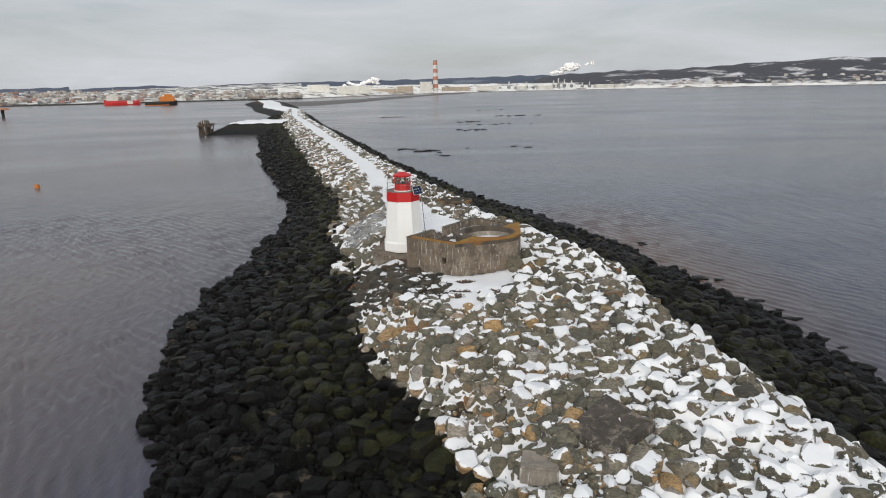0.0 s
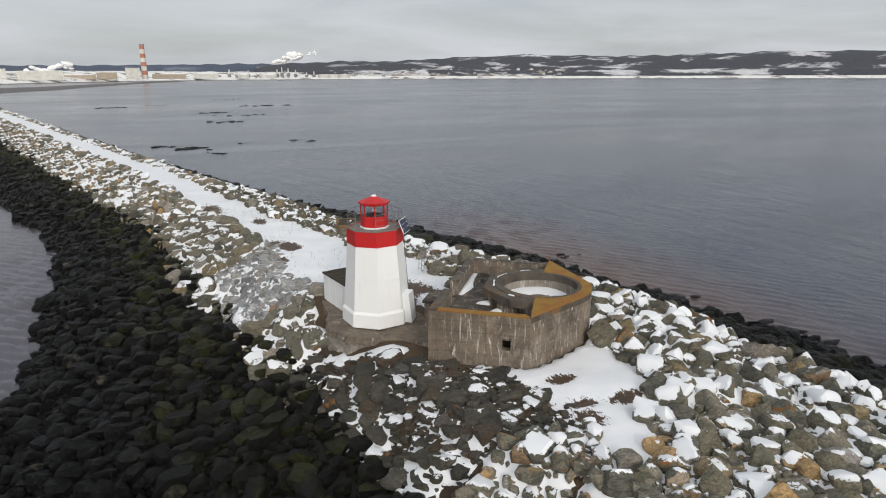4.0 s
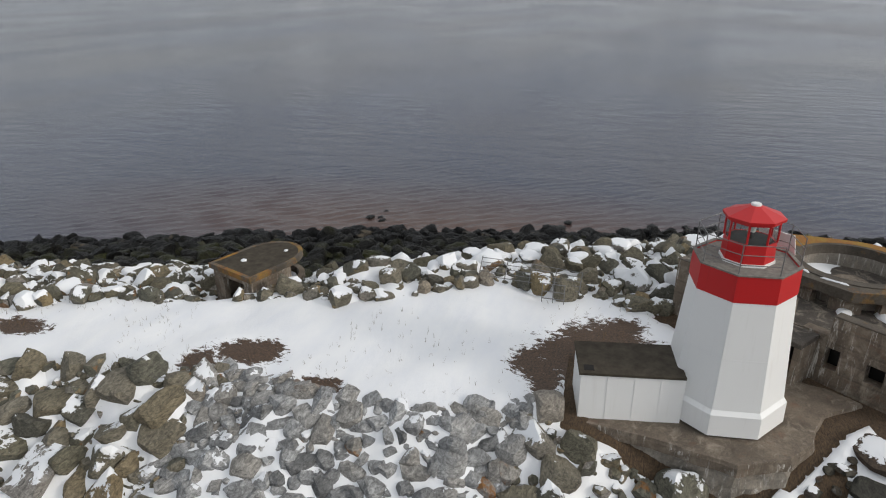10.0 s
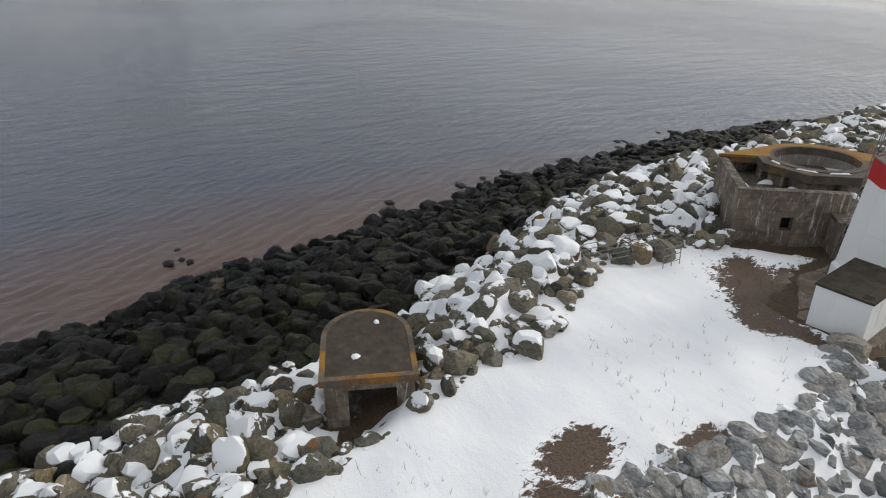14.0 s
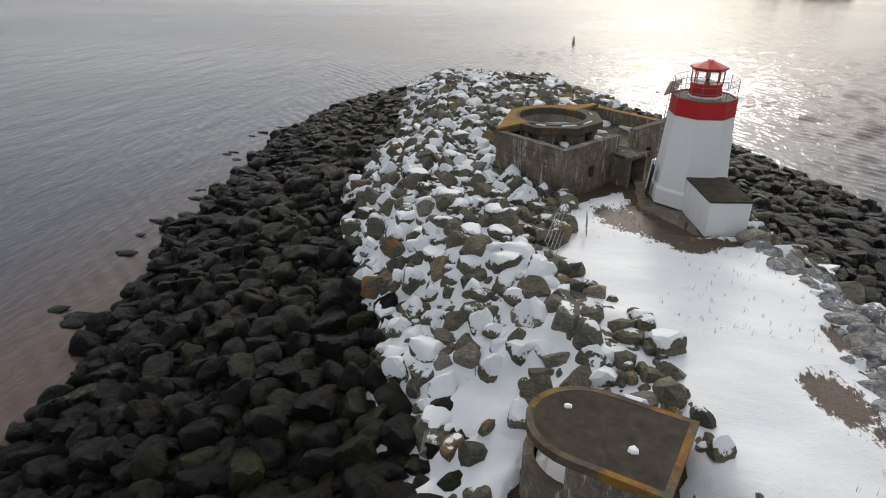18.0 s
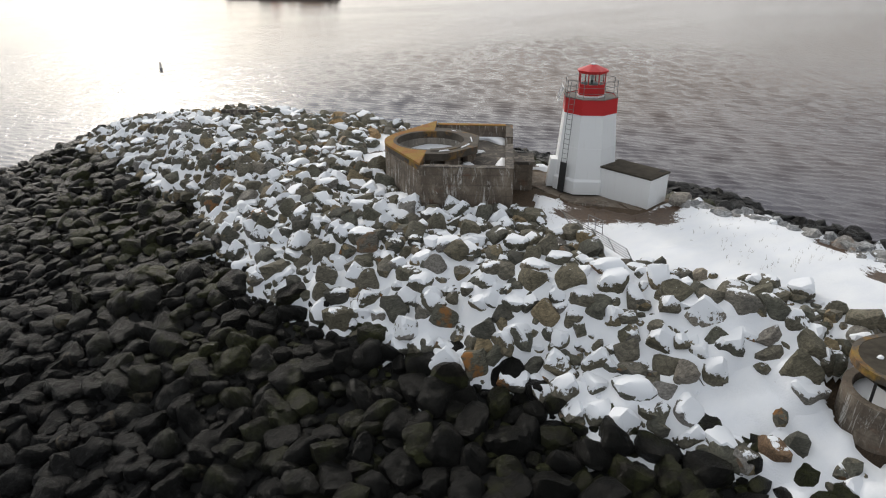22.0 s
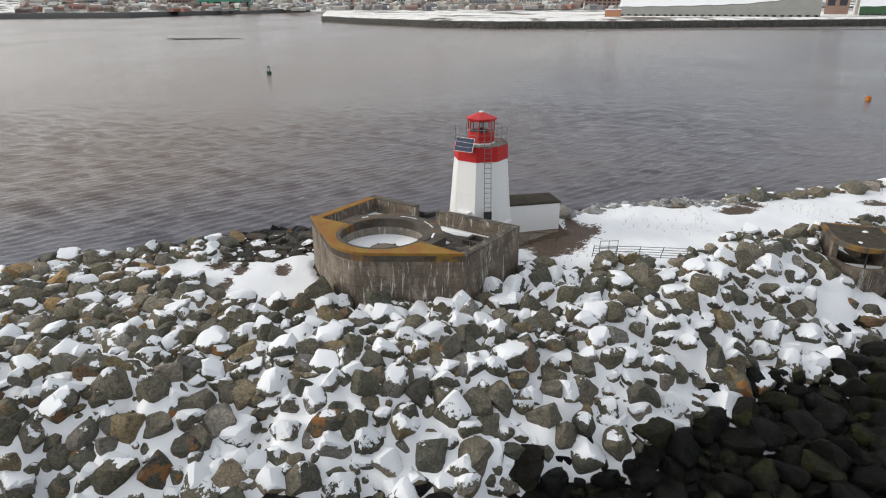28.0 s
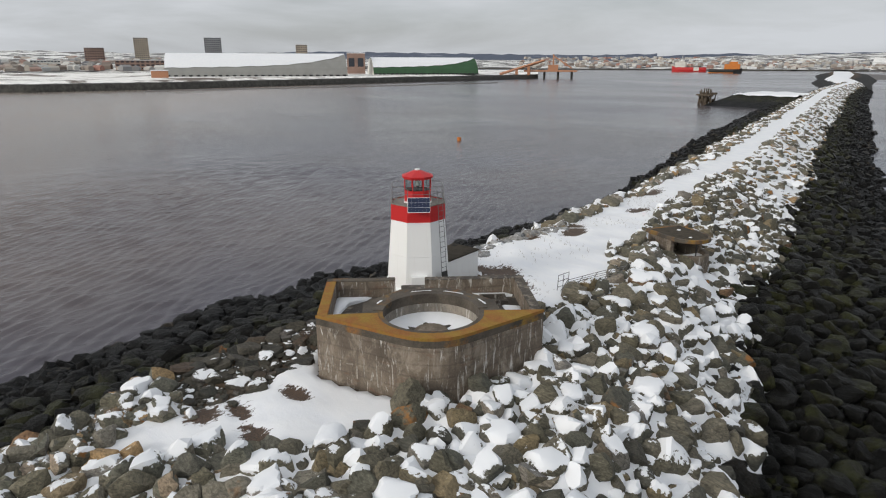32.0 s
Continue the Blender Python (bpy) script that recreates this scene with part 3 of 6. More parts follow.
def build_mesh(name, verts, faces, material, smooth=True, sharp=0, cap=None):
    """A mesh from arrays; the faces all have the same count of corners."""
    me = bpy.data.meshes.new(name)
    k = faces.shape[1]
    me.vertices.add(len(verts))
    me.vertices.foreach_set("co", np.ascontiguousarray(verts, dtype=np.float32).ravel())
    me.loops.add(faces.size)
    me.loops.foreach_set("vertex_index", np.ascontiguousarray(faces, dtype=np.int32).ravel())
    me.polygons.add(len(faces))
    me.polygons.foreach_set("loop_start", np.arange(0, faces.size, k, dtype=np.int32))
    me.update(calc_edges=True)
    me.polygons.foreach_set("use_smooth", np.full(len(faces), smooth, dtype=bool))
    me.materials.append(material)
    me.validate()
    if cap is not None:
        me.attributes.new("cap", "FLOAT", "POINT").data.foreach_set("value", np.ascontiguousarray(cap, dtype=np.float32))
    if sharp:
        me.set_sharp_from_angle(angle=radians(sharp))
    return me


def centre(y):
    f = form_at(y)
    return (f[2] + f[3]) / 2


gv, gf = grid_mesh(np.arange(-48, 56, 0.8), np.arange(-22, 131, 0.8), height)
fv, ff = grid_mesh(np.arange(-34, 35, 2.0), np.arange(130, 1161, 3.5), lambda x, y: height(x, y), centre)
ground = new("ground", build_mesh("ground", np.concatenate([gv, fv]), np.concatenate([gf, ff + len(gv)]), M["ground"]))
tagged(ground, "stone breakwater with brown soil and gravel under its boulders", "breakwater", kind="structure")

WATER_R = 4600


def waves(x, y):
    """Wind ripples: many short crossing waves, calmer in the lee patches and far out."""
    wr = np.random.default_rng(21)
    z = np.zeros_like(x)
    for _ in range(26):
        length = 0.85 * 1.9 ** wr.random()
        turn = radians(215) + wr.normal(0, 0.25)
        k = 2 * math.pi / length
        bend = 0.5 * np.sin(x * 0.05 * wr.uniform(0.5, 1.5) + wr.uniform(0, 6)) + 0.5 * np.sin(y * 0.05 * wr.uniform(0.5, 1.5) + wr.uniform(0, 6))
        z += 0.0105 * length ** 0.6 * np.sin(k * (x * math.cos(turn) + y * math.sin(turn)) + wr.uniform(0, 6.28) + 1.6 * bend)
    gust = np.clip(0.9 + 0.35 * wob(x, y, 0.045, 2.0) + 0.25 * wob(x, y, 0.13, 5.0), 0.25, 1.3)
    far = np.clip((np.minimum(np.minimum(x + 115, 72 - x), np.minimum(y + 55, 140 - y))) / 45, 0, 1)
    return z * gust * far * np.interp(x, (5, 40), (1.12, 0.45))


wx_, wy_ = np.arange(-115, 72, 0.29), np.arange(-55, 140, 0.29)
wv, wf = grid_mesh(wx_, wy_, lambda x, y: waves(x, y))
lx, hx, ly, hy = wx_[0], wx_[-1], wy_[0], wy_[-1]
hidden = (height(wv[:, 0], wv[:, 1]) < 0.6)[wf].any(axis=1)
wf = wf[hidden]
ring = np.array([(-WATER_R, -WATER_R, 0), (WATER_R, -WATER_R, 0), (WATER_R, WATER_R, 0), (-WATER_R, WATER_R, 0), (lx, ly, 0), (hx, ly, 0), (hx, hy, 0), (lx, hy, 0)], float)
rf = np.array([(0, 1, 5, 4), (1, 2, 6, 5), (2, 3, 7, 6), (3, 0, 4, 7)]) + len(wv)
water = new("water", build_mesh("water", np.concatenate([wv, ring]), np.concatenate([wf, rf]), M["water"]))
tagged(water, "rippled grey-brown harbour water", "water", kind="structure")

# bare patches of brown turf in the snow: x, y, half widths
BARE = [(-5.8, 77.6, 0.9, 1.7), (-6.9, 79.0, 0.8, 1.0), (-1.0, 64.0, 2.1, 2.1), (-3.4, 66.6, 1.5, 0.9), (-6.6, 88.4, 0.7, 2.0), (-7.0, 74.0, 0.6, 1.2), (-1.6, 58.3, 1.7, 2.8), (-2.0, 62.6, 1.5, 1.8), (-4.6, 66.0, 1.9, 0.6),
        (1.6, 48.7, 0.9, 0.5), (0.6, 45.2, 0.9, 0.8), (3.4, 46.0, 1.1, 0.5), (-2.6, 50.4, 0.7, 1.2), (1.3, 46.4, 1.0, 0.5), (-1.6, 48.4, 1.2, 0.6), (-10.5, 96.0, 1.2, 3.0), (0.6, 63.2, 0.7, 0.9), (-2.3, 65.6, 1.7, 1.7), (-14.5, 108.0, 1.5, 4.0)]


def turf_share(x, y):
    """How far the wind has bared the turf, 0 to 1."""
    best = np.zeros_like(np.asarray(x, float))
    for bx, by, rx, ry in BARE:
        q = 1.25 - np.hypot((x - bx) / (rx * 1.25), (y - by) / (ry * 1.25)) + 0.2 * wob(x, y, 1.9, bx)
        best = np.maximum(best, np.clip(q, 0, 1))
    edge = np.clip(1.0 - np.abs(flatness(x, y) - 0.1) / 0.9, 0, 1) * 0.42 * (0.6 + 0.4 * wob(x, y, 0.5, 8.0)) * (x < np.interp(y, FLAT[:, 0], (FLAT[:, 1] + FLAT[:, 2]) / 2))
    return np.maximum(best, edge)


def snow_depth(x, y):
    """Thickness of the snow sheet above the ground; negative where there is none."""
    flat = flatness(x, y)
    h = height(x, y)
    ww, wb, wt, et, eb, ew, top = form_at(y)
    drift = 0.16 * wob(x, y, 0.9, 7.0) + 0.15 * wob(x, y, 2.3, 5.0) + 0.10 * wob(x, y, 4.9, 9.0)
    rocky = np.where(y < 111, 0.10, 0.40) + drift * 1.1 - 0.13 * np.clip((46 - y) / 8, 0, 1) * np.clip((9 - x) / 4, 0, 1)
    west = np.clip((et * 0.45 + wt * 0.55 - x) / 3.0, 0, 1)
    rocky = rocky - 0.19 * west * np.where(y > 79, 1.25, np.clip((67 - y) / 3, 0.25, 1))
    lim = np.minimum(3.6, top * 0.62)
    rocky = rocky + 0.36 * np.exp(-((x - 5.0) / 2.6) ** 2 - ((y - 79) / 8.0) ** 2) + 0.12 * np.exp(-((x - 11.5) / 2.5) ** 2 - ((y - 52) / 7.0) ** 2)
    rocky = np.where(h < lim + 0.35, rocky - (lim + 0.35 - h) * 0.8, rocky)
    s = np.where(flat > 0, 0.20 + 0.04 * drift, rocky)
    s = np.where((flat > -1.0) & (flat <= 0), rocky * -flat + 0.20 * (1 + flat), s)
    s = np.where(turf_share(x, y) > 0.5, np.minimum(s, 0.10), s)
    s = np.where(inside_things(x, y, 0.1), -0.6, s)
    return s


sx, sy = np.arange(-20, 26, 0.3), np.arange(-9, 112, 0.3)
sv, sf = grid_mesh(sx, sy, lambda x, y: height(x, y) + np.maximum(snow_depth(x, y), -0.35))
keep = (snow_depth(sv[:, 0], sv[:, 1]) > -0.05)[sf].any(axis=1)
sf = sf[keep]
far_v, far_f = grid_mesh(np.arange(-11, 11.2, 0.7), np.arange(111.5, 1160, 1.5), lambda x, y: height(x, y) + np.maximum(snow_depth(x, y), -0.35), centre)
far_f = far_f[(snow_depth(far_v[:, 0], far_v[:, 1]) > -0.05)[far_f].any(axis=1)]
snow = new("snow", build_mesh("snow", np.concatenate([sv, far_v]), np.concatenate([sf, far_f + len(sv)]), M["snow"]))
turf_attr = snow.data.attributes.new("turf", "FLOAT", "POINT")
vals = np.zeros(len(snow.data.vertices), dtype=np.float32)
co = np.zeros(len(snow.data.vertices) * 3, dtype=np.float32)
snow.data.vertices.foreach_get("co", co)
co = co.reshape(-1, 3)
vals[:] = turf_share(co[:, 0], co[:, 1])
turf_attr.data.foreach_set("value", vals)
tagged(snow, "wind-packed white snow over the top of the breakwater", "snow", kind="stuff")


# ---- boulders ----
def ico(level):
    bm = bmesh.new()
    bmesh.ops.create_icosphere(bm, subdivisions=level, radius=1.0)
    v = np.array([x.co for x in bm.verts])
    fc = np.array([[x.index for x in q.verts] for q in bm.faces])
    bm.free()
    return v, fc


ICO = {1: ico(1), 2: ico(2), 3: ico(3)}
rng = np.random.default_rng(7)


def rock_shape(level, extra, power, stretch, tall, rough):
    """A boulder: a block with its corners struck off and its edges worn round."""
    d, fc = ICO[level]
    dims = np.array([1.0, rng.uniform(*stretch), rng.uniform(*tall)])
    total = np.zeros(len(d))
    norms = [(sg * np.eye(3)[k], dims[k] * rng.uniform(0.8, 1.05)) for k in range(3) for sg in (-1, 1)]
    for _ in range(extra):
        n = rng.normal(size=3)
        n /= np.linalg.norm(n)
        norms.append((n, float(np.abs(n) @ dims) * rng.uniform(0.56, 0.80)))
    for n, off in norms:
        n = n + rng.normal(0, 0.16, 3)
        n /= np.linalg.norm(n)
        total += np.clip(d @ n / off, 0, None) ** power
    v = d * (total ** (-1 / power))[:, None]
    bulge = np.zeros(len(d))
    for freq, amp in ((2.5, 1.0), (5.5, 0.75), (11.0, 0.55)):
        for _ in range(3):
            w = rng.normal(size=3)
            w *= freq / np.linalg.norm(w)
            bulge += amp * np.sin(v @ w + rng.uniform(0, 6.28))
    v = v + d * (bulge * rough)[:, None] + rng.normal(0, rough * 0.4, v.shape)
    return v, fc


PAVED = {lv: [rock_shape(lv, 8, 10.0, (0.5, 0.9), (0.42, 0.62), 0.034) for _ in range(14)] for lv in (1, 2, 3)}
SLABS = {lv: [rock_shape(lv, 6, 20.0, (0.6, 0.95), (0.26, 0.42), 0.012) for _ in range(10)] for lv in (1, 2, 3)}
ROUND = {lv: [rock_shape(lv, 8, 9.0, (0.42, 0.85), (0.42, 0.66), 0.032) for _ in range(12)] for lv in (1, 2, 3)}
SHARP = {lv: [rock_shape(lv, 7, 15.0, (0.6, 0.95), (0.58, 0.9), 0.014) for _ in range(12)] for lv in (1, 2, 3)}


ANGULAR = {lv: [rock_shape(lv, 6, 26.0, (0.55, 0.95), (0.5, 0.9), 0.009) for _ in range(14)] for lv in (1, 2, 3)}


def turn_matrix(yaw, tilt_x, tilt_y):
    return np.array(Euler((tilt_x, tilt_y, yaw)).to_matrix())


def scatter(x0, x1, y0, y1, rmin, rmax, tries, want, skew=None, crowd=0.78, power=1.6):
    """Places boulders of mixed size that hardly overlap; the large ones first."""
    rad = np.sort(rmin + (rmax - rmin) * rng.random(tries) ** power)[::-1]
    X, Y = rng.uniform(x0, x1, tries), rng.uniform(y0, y1, tries)
    if skew is not None:
        X = X + skew(Y)
    ok = want(X, Y)
    cell, grid, out = rmax * 2, {}, []
    for x, y, r in zip(X[ok], Y[ok], rad[ok]):
        c = (int(x // cell), int(y // cell))
        near = [q for i in (-1, 0, 1) for j in (-1, 0, 1) for q in grid.get((c[0] + i, c[1] + j), ())]
        if all((x - a) ** 2 + (y - b) ** 2 > (crowd * (r + s)) ** 2 for a, b, s in near):
            grid.setdefault(c, []).append((x, y, r))
            out.append((x, y, r))
    return np.array(out)


TOPS = []


def bank(name, places, shapes, level_of, material, label, sink=0.25, parent=None, chosen=None, piece="boulder", piece_mat=None, count=300, cap=0.0, crisp=36, tilt=0.3, bareness=0.8, lift=(0.6, 1.15)):
    """Boulders on the slope: those in the chosen stretch each an object, the rest joined."""
    pieces, verts, faces, holds, base = 0, [], [], [], 0
    shared = {}

    def lay(level, k, tx, ty):
        """A shape tilted as it lies, where snow holds on it (above 0), and its upper side raised by that snow."""
        v, fc = shapes[level][k]
        v = v @ turn_matrix(0, tx, ty).T
        n = np.zeros_like(v)
        fn = np.cross(v[fc[:, 1]] - v[fc[:, 0]], v[fc[:, 2]] - v[fc[:, 0]])
        for j in range(3):
            np.add.at(n, fc[:, j], fn)
        n /= np.linalg.norm(n, axis=1)[:, None] + 1e-9
        high = (v[:, 2] - v[:, 2].min()) / np.ptp(v[:, 2])
        lean = n @ np.array([0.25 * math.cos(k * 2.4), 0.25 * math.sin(k * 2.4), 0.95])
        hold = 0.75 * lean + 0.25 * (2 * high - 1) + rng.uniform(-0.6, 0.45) - bareness
        if cap:
            v = v + np.clip((hold + 0.05) / 0.25, 0, 1)[:, None] * (0, 0, cap)
        return v, fc, hold

    def mark(v, fc):
        """Notes the boulder's surface for the snow that will lie on it."""
        if y < 114:
            TOPS.append(np.concatenate([v, (v[fc[:, 0]] + v[fc[:, 1]]) / 2, (v[fc[:, 0]] + v[fc[:, 1]] + v[fc[:, 2]]) / 3]))

    z = height(places[:, 0], places[:, 1])
    for (x, y, r), zz in zip(places, z):
        level = level_of(x, y, r)
        k = int(rng.integers(len(shapes[level])))
        yaw, tx, ty = rng.uniform(0, 6.28), rng.normal(0, tilt), rng.normal(0, tilt)
        s = r * rng.uniform(1.0, 1.25)
        drop = zz + s * (0.66 - sink) * rng.uniform(*lift)
        if chosen is not None and pieces < count and chosen(x, y, r):
            key = (level, k, pieces % 2)
            if key not in shared:
                v, fc, hold = lay(level, k, tx, ty)
                shared[key] = (build_mesh(piece, v, fc, piece_mat, True, crisp, hold), v, fc)
            v, fc = shared[key][1:]
            mark(v @ turn_matrix(yaw, 0, 0).T * s + (x, y, drop), fc)
            ob = new(piece, shared[key][0])
            ob.matrix_world = Matrix.LocRotScale((x, y, drop), Euler((0, 0, yaw)), (s, s, s))
            ob.parent = parent
            pieces += 1
            continue
        v, fc, hold = lay(level, k, tx, ty)
        holds.append(hold)
        verts.append(v @ turn_matrix(yaw, 0, 0).T * s + (x, y, drop))
        mark(verts[-1], fc)
        faces.append(fc + base)
        base += len(v)
    ob = new(name, build_mesh(name, np.concatenate(verts), np.concatenate(faces), material, True, crisp, np.concatenate(holds)))
    return tagged(ob, label, "boulders", kind="stuff")


def zone(x, y):
    ww, wb, wt, et, eb, ew, top = form_at(y)
    h = height(x, y)
    weed = np.minimum(3.7, top * 0.62)
    return h, weed, x < (wt + et) / 2


def in_weed(x, y):
    h, weed, west = zone(x, y)
    return (h > -0.08) & (h < weed + 0.25) & (y > -8.5)


def before_post(x, y):
    """The open ground before the observation post's doorway."""
    pa, pb = 0.35 * (x + 1.12) + 0.93 * (y - 80.3), 0.93 * (x + 1.12) - 0.35 * (y - 80.3)
    return (pa > 0.2) & (pa < 3.6) & (pb > -1.8) & (pb < 0.5)


def in_stone(x, y):
    h, weed, west = zone(x, y)
    grey = west & (y > 66) & (y < 78) & (x > -12)
    return (h > weed - 0.1) & ~before_post(x, y) & (flatness(x, y) < 0.15) & ~inside_things(x, y, 0.35) & ~grey & ~in_armour(x, y) & ~in_edge(x, y) & ~((y < 46) & (x < 10)) & ~(west & ((y < 54) | ((y > 93) & (y < 112)))) & ~((np.hypot((x - 5.2) / 1.7, (y - 79.5) / 3.5) < 1) & (wob(x, y, 1.9, 2.0) > -0.25))


def in_armour(x, y):
    h, weed, west = zone(x, y)
    return west & (((y > 54) & (y < 66.5)) | ((y > 77.5) & (y < 93))) & (h > weed - 0.3) & (flatness(x, y) < 0.2) & ~inside_things(x, y, 0.3)


def in_tip(x, y):
    h, weed, west = zone(x, y)
    return (h > weed - 0.1) & (flatness(x, y) < 0.15) & (((y < 46.3) & (x < 10.3)) | (west & ((y < 54.5) | (y > 92.5)))) & ~in_armour(x, y) & ~inside_things(x, y, 0.35)


def in_edge(x, y):
    """The row of tall bare boulders along the eastern rim of the snow."""
    h, weed, west = zone(x, y)
    q = flatness(x, y)
    return ~before_post(x, y) & ~west & (y > 61) & (y < 112) & (q < -0.1) & (q > -1.5 - 1.6 * np.clip(1 - np.abs(y - 65) / 4, 0, 1)) & ~inside_things(x, y, 0.3)


def in_grey(x, y):
    h, weed, west = zone(x, y)
    return west & (y > 66) & (y < 78.5) & (x > -11.8) & (h > weed - 0.2) & (flatness(x, y) < 0.3) & ~inside_things(x, y, 0.3)


weed_near = scatter(-28, 35, -3, 112, 0.20, 0.84, 90000, in_weed, None, 0.55, 5.0)
bank("weedy_boulder_bank", weed_near, PAVED, lambda x, y, r: 3 if (r > 0.55 and x > 8 and y > 50) else 2 if r > 0.3 else 1, M["weedy_bank"], "black seaweed-covered boulders sloping into the water",
     0.40, ground, lambda x, y, r: 9 < x < 24 and 56 < y < 90 and r > 0.52, "weedy_boulder", M["weedy"], 300, 0.0, 40, 0.2)
shore_near = scatter(-28, 34, 20, 112, 0.45, 0.95, 5000, lambda x, y: (height(x, y) > 0.15) & (height(x, y) < 0.9) & ((x > 0) | (wob(x, y, 0.4, 3.0) > 0)), None, 0.85, 1.5)
bank("shore_boulder_bank", shore_near, ROUND, lambda x, y, r: 2, M["weedy_bank"], "large round black boulders at the water's edge",
     0.46, ground, lambda x, y, r: x > 0 and y > 45 and r > 0.6, "shore_boulder", M["weedy"], 120)
edge_near = scatter(-14, 9, 60, 112, 0.20, 0.62, 7000, in_edge, None, 0.45, 4.0)
bank("edge_boulder_bank", edge_near, ANGULAR, lambda x, y, r: 3 if r > 0.6 else 2, M["bare_bank"], "bare olive-brown boulders along the rim of the snow",
     0.18, ground, lambda x, y, r: r > 0.38, "bare_boulder", M["bare"], 200, 0.05, 24, 0.3, 1.05)
stone_near = scatter(-18, 24, -3, 112, 0.15, 0.62, 90000, in_stone, None, 0.40, 5.0)
bank("snowy_boulder_bank", stone_near, SHARP, lambda x, y, r: 3 if r > 0.5 else 2 if r > 0.18 else 1, M["stone_bank"], "grey-brown armour boulders half covered in snow",
     0.18, ground, lambda x, y, r: 2 < x < 16 and 44 < y < 84 and r > 0.42, "snowy_boulder", M["stone"], 300, 0.045, 26, 0.55, 0.66, (0.7, 1.7))
tip_near = scatter(-20, 11, -3, 112, 0.15, 0.60, 60000, in_tip, None, 0.41, 5.0)
bedded = (tip_near[:, 1] > 45) & (tip_near[:, 1] < 56) & (tip_near[:, 0] < 1.5)
bank("tip_boulder_bank", tip_near[~bedded], SHARP, lambda x, y, r: 3 if r > 0.5 else 2 if r > 0.22 else 1, M["tip_bank"], "wind-swept grey-brown boulders with snow in the gaps",
     0.28, ground, lambda x, y, r: 26 < y and r > 0.40, "tip_boulder", M["tip"], 300, 0.04, 26, 0.45, 0.85, (0.5, 1.5))
armour_near = scatter(-15, 0, 44, 94, 0.18, 0.80, 8000, in_armour, None, 0.50, 6.0)
bank("armour_block_bank", armour_near[armour_near[:, 1] > 60.5], ANGULAR, lambda x, y, r: 3 if r > 0.5 else 2, M["bare_bank"], "brown armour blocks beside the snowy top",
     0.40, ground, lambda x, y, r: r > 0.5, "armour_block", M["bare"], 200, 0.04, 24, 0.3, 1.0)
bank("slab_stone_bank", np.concatenate([armour_near[armour_near[:, 1] <= 60.5], tip_near[bedded]]), SLABS, lambda x, y, r: 3 if r > 0.5 else 2, M["slab_bank"], "flat dark brown stones bedded below the lighthouse",
     0.52, ground, lambda x, y, r: r > 0.4, "slab_stone", M["slab"], 200, 0.03, 24, 0.12, 1.1)
grey_near = scatter(-12, -5, 65, 83, 0.07, 0.52, 14000, in_grey, None, 0.43, 8.0)
bank("grey_stone_bank", grey_near, ANGULAR, lambda x, y, r: 2 if r > 0.16 else 1, M["grey_bank"], "pale grey broken quarry stones with snow between",
     0.62, ground, lambda x, y, r: r > 0.22, "grey_stone", M["grey"], 200, 0.0, 24, 0.4, 1.1)
weed_far = scatter(-34, 34, 112, 560, 0.35, 1.0, 60000, in_weed, centre, 0.62, 4.0)
bank("far_weedy_boulder_bank", weed_far, ROUND, lambda x, y, r: 1, M["weedy_bank"], "black weedy boulders along the far breakwater", 0.5)
stone_far = scatter(-14, 14, 112, 560, 0.25, 0.8, 40000, in_stone, centre, 0.62, 4.0)
bank("far_snowy_boulder_bank", stone_far, SHARP, lambda x, y, r: 1, M["tip_bank"], "snow-dusted boulders along the far breakwater", 0.36, bareness=0.6)


# ---- snow lying over the boulders: it fills the gaps and pillows on the flatter tops ----
CELL = 0.13
bx, by = np.arange(-15, 20, CELL), np.arange(1, 113, CELL)
BX, BY = np.meshgrid(bx, by)
base_h = height(BX, BY)
top_h = base_h.copy()
for v in TOPS:
    i, j = np.rint((v[:, 1] - by[0]) / CELL).astype(int), np.rint((v[:, 0] - bx[0]) / CELL).astype(int)
    ok = (i >= 0) & (i < len(by)) & (j >= 0) & (j < len(bx))
    np.maximum.at(top_h, (i[ok], j[ok]), v[ok, 2])


def soften(a, sigma):
    n = int(3 * sigma / CELL) + 1
    w = np.exp(-0.5 * (np.arange(-n, n + 1) * CELL / sigma) ** 2)
    w /= w.sum()
    for axis in (0, 1):
        a = sum(c * np.roll(a, k, axis) for k, c in zip(range(-n, n + 1), w))
    return a


_, _, wt_, et_, _, _, crest = form_at(BY)
west_ = np.clip((et_ * 0.45 + wt_ * 0.55 - BX) / 3.0, 0, 1)
bare_tip = np.clip((46 - BY) / 8, 0, 1) * np.clip((10 - BX) / 4, 0, 1)
drift_ = 0.5 * wob(BX, BY, 0.9, 7.0) + 0.5 * wob(BX, BY, 2.3, 5.0) + 0.35 * wob(BX, BY, 4.9, 9.0)
less = 0.02 * west_ + 0.05 * bare_tip - 0.09 * np.clip((BX - 9.5) / 3, 0, 1) * np.clip((42 - BY) / 6, 0, 1) - 0.25 * np.exp(-((BX - 3.6) / 1.6) ** 2 - ((BY - 79.5) / 3.0) ** 2) - 0.12 * np.exp(-((BX - 5.5) / 3.0) ** 2 - ((BY - 78) / 7.0) ** 2)
less = less + 0.08 * in_edge(BX, BY) - 0.02 * in_armour(BX, BY) - 0.12 * in_grey(BX, BY)
filled = soften(top_h, 0.28) - 0.235 + 0.19 * drift_ - less
lim_ = np.minimum(3.6, crest * 0.62)
low = np.clip(lim_ + 0.2 - base_h, 0, None) * 0.6
cover_h = filled - low
